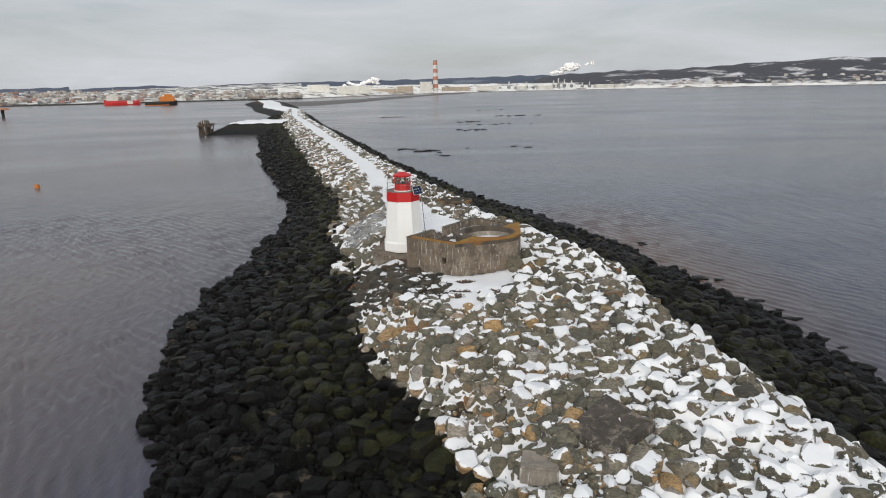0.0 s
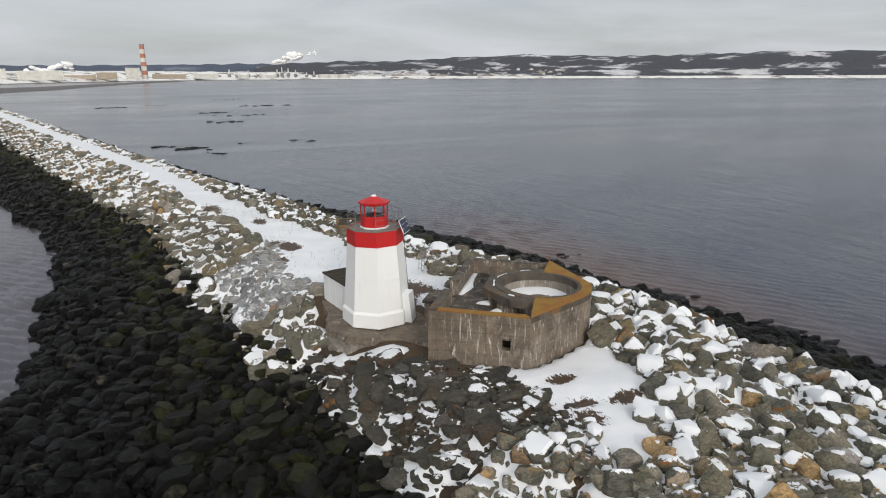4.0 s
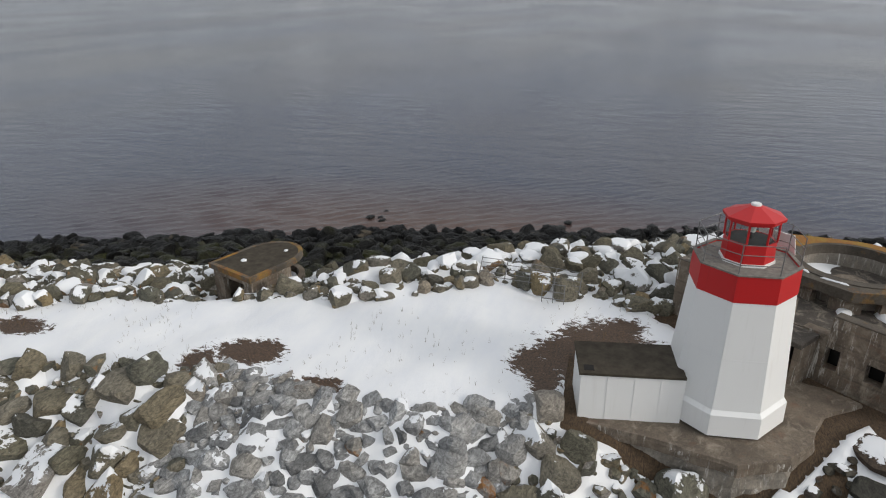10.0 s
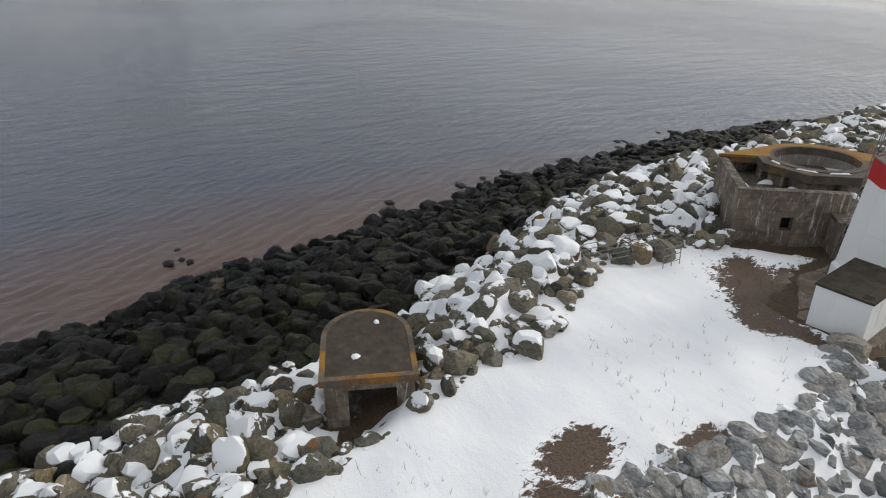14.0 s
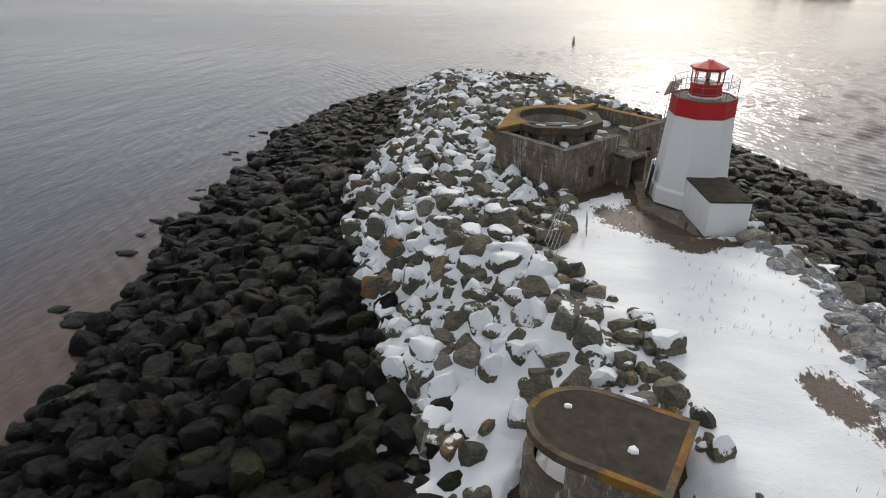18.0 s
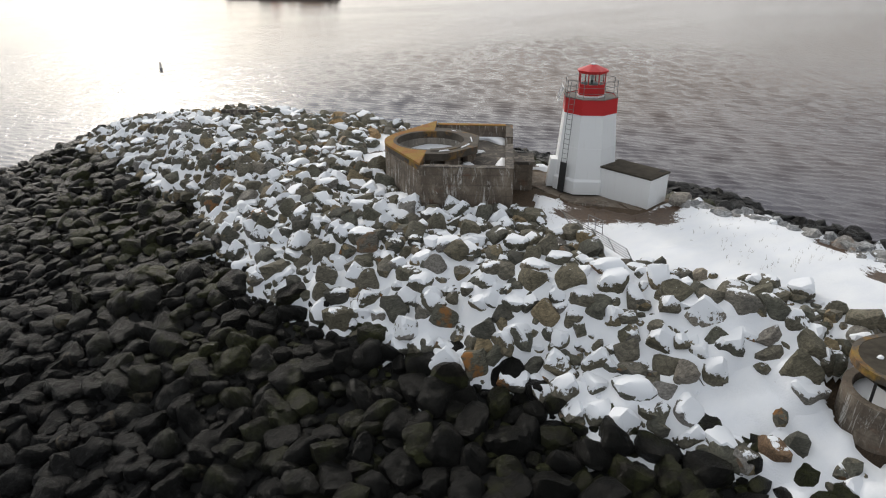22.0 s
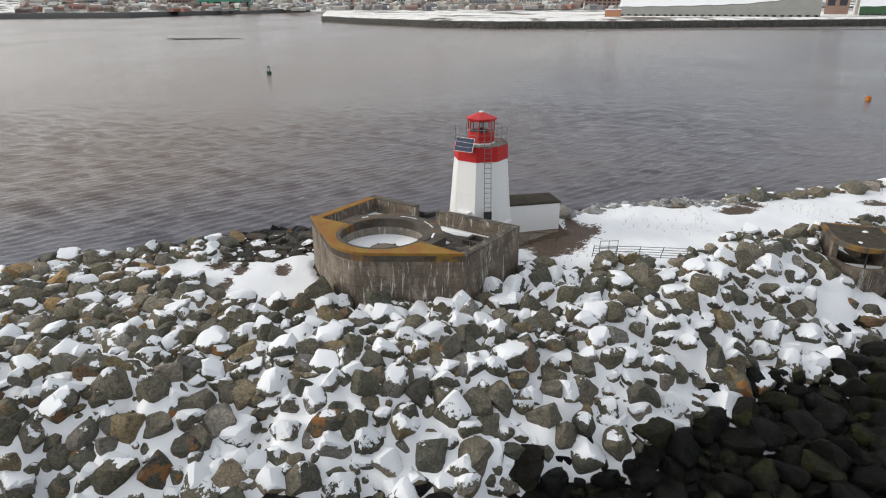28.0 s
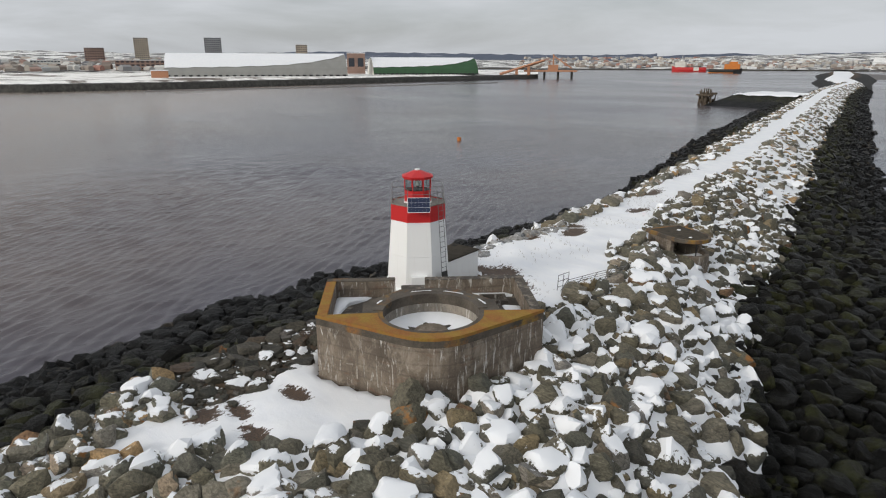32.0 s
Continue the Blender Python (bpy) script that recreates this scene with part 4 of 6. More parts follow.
keep_c = (cover_h > base_h - 0.12) & (flatness(BX, BY) < 0.7) & ~inside_things(BX, BY, 0.05) & (base_h > lim_ - 0.6)
edge_drop = np.clip(flatness(BX, BY), 0, 0.7)
cover_h = cover_h - edge_drop * 0.25
cv = np.stack([BX, BY, cover_h], -1).reshape(-1, 3)
ci = np.arange(BX.size).reshape(BX.shape)
cf = np.stack([ci[:-1, :-1], ci[:-1, 1:], ci[1:, 1:], ci[1:, :-1]], -1).reshape(-1, 4)
cf = cf[keep_c.reshape(-1)[cf].all(axis=1)]
used = np.unique(cf)
renumber = np.zeros(len(cv), dtype=np.int64)
renumber[used] = np.arange(len(used))
drifted = new("boulder_snow", build_mesh("boulder_snow", cv[used], renumber[cf], M["snow"]))
tagged(drifted, "rounded pillows of snow over and between the boulders", "snow", kind="stuff")


# ---- gun emplacement ----
TOP, ROOF, FOOT = 9.0, 8.15, 5.2
gun = empty("gun_emplacement", (-3.3, 53.5, FOOT))
tagged(gun, "ruined wartime concrete gun emplacement with orange lichen and lime streaks", "bunker")


def gpart(name, bm, mat, label="", parent=None):
    ob = part(name, bm, mat, None, label)
    ob.parent = parent or gun
    ob.matrix_parent_inverse = Matrix.Identity(4)
    ob.matrix_basis = gun.matrix_world.inverted() if parent is None else Matrix.Identity(4)
    return ob


def P(*uv):
    return [plan(u, v) for u, v in uv][::-1]


def wall_with_holes(u0, v0, u1, v1, thick, z0, z1, holes):
    """A straight wall in plan, its outer face from (u0, v0) to (u1, v1); holes: (start, end, z low, z high) along it."""
    bm = bmesh.new()
    d = np.array((u1 - u0, v1 - v0))
    length = float(np.hypot(*d))
    d = d / length
    nrm = np.array((-d[1], d[0]))
    cuts = sorted({0.0, length, *[h[0] for h in holes], *[h[1] for h in holes]})
    for a, b in zip(cuts, cuts[1:]):
        spans = [(h[2], h[3]) for h in holes if h[0] <= a + 1e-6 and h[1] >= b - 1e-6]
        levels = [(z0, spans[0][0]), (spans[0][1], z1)] if spans else [(z0, z1)]
        for lo, hi in levels:
            if hi - lo > 0.01:
                q = [np.array((u0, v0)) + d * s + nrm * t for s, t in ((a, 0), (b, 0), (b, thick), (a, thick))]
                pts = [plan(*p) for p in q]
                area = sum(p[0] * r[1] - r[0] * p[1] for p, r in zip(pts, pts[1:] + pts[:1]))
                prism(pts if area > 0 else pts[::-1], lo, hi, 0, bm)
    bmesh.ops.remove_doubles(bm, verts=bm.verts, dist=0.001)
    return bm


UL, VF, SLAB = 9.9, 5.2, 9.18
FRONT = [(0.0, VF), (3.5, 7.49), (3.95, 7.74), (4.4, 7.9), (4.95, 7.96), (5.5, 7.9), (5.95, 7.74), (6.4, 7.49), (UL, VF)]
BREAST = [(UL - 0.5, VF - 0.2), (6.2, 7.02), (4.95, 7.36), (3.7, 7.02), (0.5, VF - 0.2)]
gpart("rear_wall", wall_with_holes(0, 0, UL, 0, 0.45, FOOT, TOP, [(1.4, 2.0, 7.0, 7.7), (2.9, 3.4, 6.9, 7.75), (3.4, 4.35, 8.2, 9.2), (4.35, 4.9, 6.2, 9.2), (7.2, 7.75, 7.0, 7.7)]), M["concrete"], "rear wall with small window openings and lime streaks")
gpart("west_wall", wall_with_holes(0, VF, 0, 0.45, 0.45, FOOT - 0.3, TOP + 0.004, [(0.95, 1.4, 7.2, 7.85)]), M["concrete"], "side wall with rust-brown stains and a small square opening")
gpart("east_wall", wall_with_holes(UL, 0.45, UL, VF, 0.45, FOOT, TOP - 0.01, []), M["concrete"])
gpart("front_wall", prism(P(*FRONT, *BREAST), FOOT, SLAB - 0.3), M["concrete"], "angled front wall with painted graffiti strokes")
gpart("footing", prism(P((-0.1, -0.1), (-0.1, VF + 0.06), (3.45, 7.58), (4.95, 8.05), (6.45, 7.58), (UL + 0.1, VF + 0.06), (UL + 0.1, -0.1)), FOOT - 0.6, FOOT + 0.5), M["concrete_pale"])
gpart("roof", prism(P((0.02, 0.02), (0.02, VF), (3.5, 7.4), (6.4, 7.4), (UL - 0.02, VF), (UL - 0.02, 0.02)), 7.75, ROOF - 0.001), M["concrete_dark"], "dark flat roof behind the parapet")
# weathered copings, the western ones grown over with lichen
gpart("coping", prism(P((-0.012, -0.012), (-0.012, 0.46), (3.38, 0.46), (3.38, -0.012)), TOP + 0.002, TOP + 0.05, 0.015), M["lichen_thin"])
gpart("coping", prism(P((4.92, -0.012), (4.92, 0.46), (UL + 0.012, 0.46), (UL + 0.012, -0.012)), TOP + 0.002, TOP + 0.03, 0.015), M["concrete_dark"])
gpart("coping", prism(P((-0.014, 0.47), (-0.014, VF - 0.02), (0.46, VF - 0.25), (0.46, 0.47)), TOP + 0.006, TOP + 0.055, 0.015), M["lichen_thick"], "coping grown over with orange lichen")
gpart("coping", prism(P((UL - 0.46, 0.47), (UL - 0.46, VF - 0.25), (UL + 0.014, VF - 0.02), (UL + 0.014, 0.47)), TOP - 0.008, TOP + 0.03, 0.015), M["concrete_dark"])
# the gun ring: a slab with a round pit
CU, CV, RI, RO = 4.95, 5.12, 2.1, 3.1
NR = 48


def ring_loop(r):
    return [plan(CU + r * math.cos(a), CV + r * math.sin(a)) for a in (-2 * math.pi * k / NR for k in range(NR))]


CORNERS = [(u, v + 0.01) for u, v in FRONT[::-1]]
RIM_ANGLES = sorted({round(2 * math.pi * k / NR, 4) for k in range(NR)} | {round(math.atan2(v - CV, u - CU) % (2 * math.pi), 4) for u, v in CORNERS})


def rim_point(a):
    """Outer edge of the ring slab in the direction a: eight-sided behind, the front wall's line before it."""
    du, dv = math.cos(a), math.sin(a)
    if math.atan2(VF - CV, UL - CU) - 1e-3 <= a <= math.atan2(VF - CV, -CU) + 1e-3:
        best = 99.0
        for (u1, v1), (u0, v0) in zip(CORNERS, CORNERS[1:]):
            nu, nv = -(v1 - v0), (u1 - u0)
            den = du * nu + dv * nv
            if den > 1e-6:
                best = min(best, ((u0 - CU) * nu + (v0 - CV) * nv) / den)
    else:
        best = RO * 0.96 / math.cos(((a + math.pi / 8) % (math.pi / 4)) - math.pi / 8)
    return plan(CU + best * du, CV + best * dv)


outer = [rim_point(a) for a in RIM_ANGLES[::-1]]
inner_rim = [plan(CU + RI * math.cos(a), CV + RI * math.sin(a)) for a in RIM_ANGLES[::-1]]
gpart("gun_ring", ring_prism(outer, inner_rim, SLAB - 0.42, SLAB + 0.003), M["lichen_thin"], "broad weathered concrete gun-pit rim")
pit = plan(CU, CV)
front_half = [k for k, a in enumerate(RIM_ANGLES[::-1]) if a <= math.pi + 0.05]
strip = [(pit[0] + 1.003 * (outer[k][0] - pit[0]), pit[1] + 1.003 * (outer[k][1] - pit[1])) for k in front_half]
strip_in = [(pit[0] + 1.10 * (inner_rim[k][0] - pit[0]), pit[1] + 1.10 * (inner_rim[k][1] - pit[1])) for k in front_half]
gpart("lichen_edge", prism(strip + strip_in[::-1], SLAB - 0.12, SLAB + 0.012), M["lichen_thick"], "mustard lichen along the rim")
kerb_arc = [math.pi + 0.1 + (math.pi - 0.2) * k / 22 for k in range(23)]
kerb = [plan(CU + r * math.cos(t), CV + r * math.sin(t)) for r, order in ((RI + 0.42, kerb_arc), (RI - 0.004, kerb_arc[::-1])) for t in order]
gpart("ring_kerb", prism(kerb[::-1], SLAB - 0.2, SLAB + 0.05), M["lichen_thin"], "raised round kerb of bare brown concrete")
gpart("pit_wall", ring_prism(ring_loop(RI + 0.25), ring_loop(RI + 0.003), 7.55, SLAB - 0.42), M["concrete_pale"], "pit wall streaked with lime")
gpart("pit_floor", prism([plan(CU + 2.3 * math.cos(a), CV + 2.3 * math.sin(a)) for a in (-2 * math.pi * k / 24 for k in range(24))], 7.4, ROOF + 0.02), M["concrete_dark"])
gpart("gun_pedestal", prism([plan(CU + 0.75 * math.cos(a), CV + 0.75 * math.sin(a)) for a in (-2 * math.pi * k / 20 for k in range(20))], ROOF, ROOF + 0.2, 0.05), M["concrete"], "round bolted gun base")
# the drum that carries the ring, broken by ready-use openings
for a0, a1 in ((-184, -170), (-157, -134), (-121, -98), (-84, -58), (-44, -24), (-10, 4)):
    arc = [radians(a0 + (a1 - a0) * k / 6) for k in range(7)]
    pts = [plan(CU + r * math.cos(t), CV + r * math.sin(t)) for r, order in ((2.86, arc), (2.45, arc[::-1])) for t in order]
    gpart("pier", prism(pts[::-1], ROOF, SLAB - 0.42), M["concrete"], "board-marked drum wall under the ring")
# porch
gpart("porch_roof", prism(P((3.7, -1.35), (3.7, -0.01), (5.7, -0.01), (5.7, -1.35)), 7.95, 8.13, 0.02), M["concrete_dark"])
for u in (3.75, 5.4):
    gpart("porch_wall", prism(P((u, -1.25), (u, -0.01), (u + 0.22, -0.01), (u + 0.22, -1.25)), FOOT, 7.95), M["concrete"])
gpart("interior", prism(P((0.6, 0.6), (0.6, 4.2), (UL - 0.6, 4.2), (UL - 0.6, 0.6)), FOOT, 7.6), M["void"])
gpart("hatch_frame", ring_prism(P((7.6, 0.9), (7.6, 1.9), (8.9, 1.9), (8.9, 0.9)), P((7.75, 1.03), (7.75, 1.77), (8.75, 1.77), (8.75, 1.03)), ROOF, ROOF + 0.22), M["concrete_dark"])


def snow_patch(points, z, thick=0.09, rise=0.0, label="patch of drifted snow on the bunker roof"):
    bm = bmesh.new()
    lo = [bm.verts.new((*p, z)) for p in points]
    cx, cy = sum(p[0] for p in points) / len(points), sum(p[1] for p in points) / len(points)
    mid = [bm.verts.new((cx + 0.8 * (p[0] - cx), cy + 0.8 * (p[1] - cy), z + thick)) for p in points]
    c = bm.verts.new((cx, cy, z + thick + rise))
    n = len(points)
    for i in range(n):
        j = (i + 1) % n
        bm.faces.new((lo[i], lo[j], mid[j], mid[i]))
        bm.faces.new((mid[i], mid[j], c))
    ob = part("snow_patch", bm, M["snow"], None, "", True)
    return tagged(ob, label, "snow", group="snow patches on the bunker")


snow_patch(P((0.45, 0.5), (0.45, 3.2), (0.75, 2.8), (1.1, 1.6), (2.0, 0.9), (2.2, 0.5)), ROOF, 0.14, 0.05)
snow_patch(P((0.47, 3.7), (0.47, 4.9), (1.9, 5.0), (2.1, 4.2), (1.0, 3.5)), ROOF, 0.22, 0.08)
snow_patch(P((5.0, 0.47), (5.0, 0.7), (6.5, 1.05), (7.4, 0.85), (9.3, 0.8), (9.4, 0.47)), ROOF, 0.14)
snow_patch(P((8.6, 2.0), (8.7, 3.4), (9.4, 3.6), (9.45, 2.2)), ROOF, 0.1)
ring_v, ring_f = [], []
for k in range(41):
    a = 2.155 + k * 0.128
    thin = min(1.0, k / 6, (40 - k) / 6)
    lo = 2.07 - (1.1 + 0.25 * math.sin(k * 0.9) + 0.15 * math.sin(k * 2.3)) * thin
    for r, h in ((2.09, 0.17 * thin), (2.09 * 0.5 + lo * 0.5, 0.12 * thin), (lo, 0.0)):
        ring_v.append((*plan(CU + r * math.cos(a), CV + r * math.sin(a)), ROOF + 0.022 + h))
    if k:
        b = 3 * k
        ring_f += [(b - 3, b, b + 1, b - 2), (b - 2, b + 1, b + 2, b - 1)]
pit_snow = mesh_object("snow_patch", ring_v, ring_f, M["snow"], None, "", True)
tagged(pit_snow, "snow drifted round the floor of the gun pit", "snow", group="snow patches on the bunker")
for k in (1, 2, 4, 5):
    a = radians(-165 + k * 27.3)
    snow_patch([plan(CU + r * math.cos(a + d), CV + r * math.sin(a + d)) for r, d in ((2.6, -0.1), (3.0, -0.09), (3.6, 0.02), (3.0, 0.1), (2.6, 0.1))][::-1], ROOF, 0.12, 0.06)
for a0, a1 in ((-1.9, -1.5), (-1.3, -0.9), (-0.55, -0.3), (-2.7, -2.55)):
    snow_patch([plan(CU + r * math.cos(a), CV + r * math.sin(a)) for a, r in ((a0, 2.53), (a1, 2.53), (a1, 2.64), (a0, 2.64))], SLAB + 0.004, 0.045, label="thin line of snow on the gun ring")

# ---- lighthouse ----
LX, LY, LB = -3.9, 59.97, 6.45
light = empty("lighthouse", (LX, LY, LB))
tagged(light, "white octagonal lighthouse with red gallery band and red lantern", "lighthouse")
TURN8 = 29.5


def lpart(name, bm, mat, label="", parent=None, smooth=False):
    ob = part(name, bm, mat, None, label, smooth)
    ob.parent = parent or light
    return ob


def frustum_panel(k, r0, z0, r1, z1, gap=0.006, thick=0.06):
    """One of the eight leaning wall panels."""
    bm = bmesh.new()
    a0, a1 = (radians(TURN8 + 45 * q) for q in (k, k + 1))
    rows = []
    for r, z in ((r0, z0), (r1, z1)):
        p, q = Vector((r * math.cos(a0), r * math.sin(a0), z)), Vector((r * math.cos(a1), r * math.sin(a1), z))
        d = (q - p).normalized() * gap
        inn = Vector((-(p + q).x, -(p + q).y, 0)).normalized() * thick
        rows.append([p + d, q - d, q - d + inn, p + d + inn])
    lo, hi = [[bm.verts.new(v) for v in row] for row in rows]
    bm.faces.new(lo[::-1])
    bm.faces.new(hi)
    for i in range(4):
        bm.faces.new((lo[i], lo[(i + 1) % 4], hi[(i + 1) % 4], hi[i]))
    return bm


def rad_at(z):
    return 1.93 + (1.625 - 1.93) * (z - 0.95) / (4.72 - 0.95)


for k in range(8):
    lpart("wall_panel", frustum_panel(k, 2.07, 0.0, 2.05, 0.78, 0.002), M["white"])
    lpart("wall_panel", frustum_panel(k, 2.05, 0.78, rad_at(0.92), 0.92, 0.002), M["white"])
    lpart("wall_panel", frustum_panel(k, rad_at(0.92), 0.924, rad_at(2.75), 2.75), M["white"])
    lpart("wall_panel", frustum_panel(k, rad_at(2.75), 2.758, rad_at(4.70), 4.70), M["white"])
    lpart("gallery_band", frustum_panel(k, 1.65, 4.70, 1.625, 5.60, 0.002, 0.10), M["red"], "red painted band under the gallery")
lpart("core", prism(poly(1.5, 8, TURN8), 0, 5.5), M["void"])
lpart("gallery_deck", prism(poly(1.57, 8, TURN8), 5.45, 5.57), M["deck"], "worn grey gallery deck")
lpart("gallery_rim", ring_prism(poly(1.655, 8, TURN8), poly(1.53, 8, TURN8), 5.58, 5.63), M["deck"])
for k in range(8):
    a, b = poly(1.55, 8, TURN8)[k], poly(1.55, 8, TURN8)[(k + 1) % 8]
    lpart("rail_post", tube([(*a, 5.6), (*a, 6.56)], 0.018), M["steel"])
    if k == 4:
        continue
    for z in (6.56, 6.24, 5.92):
        lpart("rail", tube([(*a, z), (*b, z)], 0.014), M["steel"])
lantern = empty("lantern", (0, 0, 0))
lantern.parent = light
lpart("plinth", prism(poly(0.84, 8, TURN8), 5.57, 5.66), M["white"], "", lantern)
for k in range(8):
    lpart("lantern_wall", frustum_panel(k, 0.80, 5.66, 0.78, 6.28, 0.001, 0.05), M["red"], "", lantern)
    a = poly(0.775, 8, TURN8)[k]
    lpart("mullion", tube([(*a, 6.27), (*a, 6.94)], 0.035, 6), M["red"], "", lantern)
    pane = lpart("pane", frustum_panel(k, 0.765, 6.28, 0.765, 6.92, 0.02, 0.012), M["glass"], "", lantern)
    pane.visible_shadow = False
lpart("lintel", ring_prism(poly(0.82, 8, TURN8), poly(0.72, 8, TURN8), 6.90, 7.0), M["red"], "", lantern)
lpart("lantern_floor", prism(poly(0.73, 8, TURN8), 6.2, 6.27), M["iron"], "", lantern)
rbm = bmesh.new()
eave = [rbm.verts.new((x, y, 6.98)) for x, y in poly(0.92, 8, TURN8)]
eave2 = [rbm.verts.new((x, y, 7.07)) for x, y in poly(0.93, 8, TURN8)]
cap = [rbm.verts.new((x, y, 7.37)) for x, y in poly(0.14, 8, TURN8)]
for i in range(8):
    j = (i + 1) % 8
    rbm.faces.new((eave[i], eave[j], eave2[j], eave2[i]))
    rbm.faces.new((eave2[i], eave2[j], cap[j], cap[i]))
rbm.faces.new(eave[::-1])
rbm.faces.new(cap)
lpart("lantern_roof", rbm, M["red"], "red eight-sided lantern roof", lantern)
lpart("roof_vent", prism(poly(0.16, 10, 0), 7.36, 7.43, 0.02), M["white"], "white snow-capped vent", lantern)
lpart("lamp_stand", tube([(0, 0, 6.27), (0, 0, 6.5)], 0.07, 8), M["iron"], "", lantern)
lpart("lamp_optic", prism(poly(0.13, 10, 0), 6.5, 6.78, 0.04), M["lamp"], "", lantern)
# annex: a low white shed against the tower's north side
AX0, AX1, AY0, AY1 = -1.22, 0.76, 1.6, 5.02
annex = lpart("annex", box(AX0, AY0, -0.24, AX1, AY1, 1.66, 0.012), M["white"], "low white-panelled annex with felt roof")
annex.rotation_euler = (0, 0, radians(10))
lpart("annex_roof", box(AX0 - 0.05, AY0, 1.66, AX1 + 0.05, AY1 + 0.06, 1.76, 0.01), M["felt"], "dark felt roof", annex)
# a flat black plate paints the dark of a hole; the roof isn't cut
lpart("roof_hatch", box(AX0 + 0.12, AY1 - 0.45, 1.755, AX0 + 0.45, AY1 - 0.12, 1.775, 0), M["void"], "black plate standing in for the shade of a small roof hole", annex)
for y in (2.35, 3.2, 4.1):
    lpart("panel_joint", box(AX0 - 0.012, y, -0.1, AX0 + 0.01, y + 0.035, 1.65, 0), M["white"], "", annex)
    lpart("panel_joint", box(AX1 - 0.01, y, -0.1, AX1 + 0.012, y + 0.035, 1.65, 0), M["white"], "", annex)
lpart("panel_joint", box(AX0 + 1.0, AY1 - 0.01, -0.1, AX0 + 1.035, AY1 + 0.012, 1.65, 0), M["white"], "", annex)
# ladder, with the guard plate at its foot
LA = radians(TURN8 - 22.5)
ca, sa = math.cos(LA), math.sin(LA)


def on_face(r, s, z, a=LA):
    """A point at distance r from the axis on the face at azimuth a, s metres sideways."""
    return (r * math.cos(a) - s * math.sin(a), r * math.sin(a) + s * math.cos(a), z)


ladder = empty("ladder")
ladder.parent = light
for s in (-0.2, 0.2):
    lpart("stile", tube([on_face(2.12, s, 0.1), on_face(1.70, s, 5.7), on_face(1.63, s, 6.5), on_face(1.55, s, 6.56)], 0.020), M["steel"], "", ladder)
for i in range(19):
    z = 0.35 + i * 0.29
    r = 2.12 + (1.70 - 2.12) * (z - 0.1) / 5.6
    lpart("rung", tube([on_face(r, -0.2, z), on_face(r, 0.2, z)], 0.014), M["steel"], "", ladder)
gbm = bmesh.new()
q = [on_face(2.14, -0.24, 0.05), on_face(2.14, 0.24, 0.05), on_face(1.99, 0.24, 1.85), on_face(1.99, -0.24, 1.85)]
vv = [gbm.verts.new(p) for p in q] + [gbm.verts.new((p[0] + 0.03 * ca, p[1] + 0.03 * sa, p[2])) for p in q]
for fc in ((0, 1, 2, 3), (7, 6, 5, 4), (0, 4, 5, 1), (1, 5, 6, 2), (2, 6, 7, 3), (3, 7, 4, 0)):
    gbm.faces.new([vv[i] for i in fc])
lpart("ladder_guard", gbm, M["iron"], "dark plate that blocks the ladder", ladder)
# door box on the next face, and the solar panel on the rail
DA = radians(TURN8 - 67.5)
dbm = bmesh.new()
for z0, z1, r0, r1, r2, r3 in ((0.0, 1.75, 1.7, 2.3, 1.6, 2.12),):
    lo = [dbm.verts.new(on_face(r, s, z0, DA)) for r, s in ((r0, -0.45), (r1, -0.45), (r1, 0.45), (r0, 0.45))]
    hi = [dbm.verts.new(on_face(r, s, z1, DA)) for r, s in ((r2, -0.45), (r3, -0.45), (r3, 0.45), (r2, 0.45))]
    dbm.faces.new(lo[::-1])
    dbm.faces.new(hi)
    for i in range(4):
        dbm.faces.new((lo[i], lo[(i + 1) % 4], hi[(i + 1) % 4], hi[i]))
lpart("door", dbm, M["white"], "white boxed steel door")
PA = radians(TURN8 - 67.5)
panel = empty("solar_panel")
panel.parent = light
pb = bmesh.new()
c0, c1 = Vector(on_face(1.94, 0, 5.36, PA)), Vector(on_face(1.64, 0, 6.12, PA))
side = Vector((-math.sin(PA), math.cos(PA), 0))
nrm = (c1 - c0).cross(side).normalized()
if nrm.z < 0:
    nrm = -nrm


def slab(c0, c1, half, thick, lift, bm):
    v = [bm.verts.new(p + nrm * t) for t in (lift, lift + thick) for p in (c0 - side * half, c0 + side * half, c1 + side * half, c1 - side * half)]
    for fc in ((3, 2, 1, 0), (4, 5, 6, 7), (0, 1, 5, 4), (1, 2, 6, 5), (2, 3, 7, 6), (3, 0, 4, 7)):
        bm.faces.new([v[i] for i in fc])
    return bm


lpart("panel_frame", slab(c0, c1, 0.61, 0.04, 0, pb), M["white"], "pale aluminium frame and backing sheet", panel)
e = (c1 - c0) * 0.022
for i in range(6):
    for j in range(3):
        a = c0 + e + (c1 - c0 - 2 * e) * (j / 3 + 0.008)
        b = c0 + e + (c1 - c0 - 2 * e) * ((j + 1) / 3 - 0.008)
        off = side * (-0.495 + 0.198 * i)
        lpart("solar_cell", slab(a + off, b + off, 0.0975, 0.006, 0.04, bmesh.new()), M["cells"], "", panel)

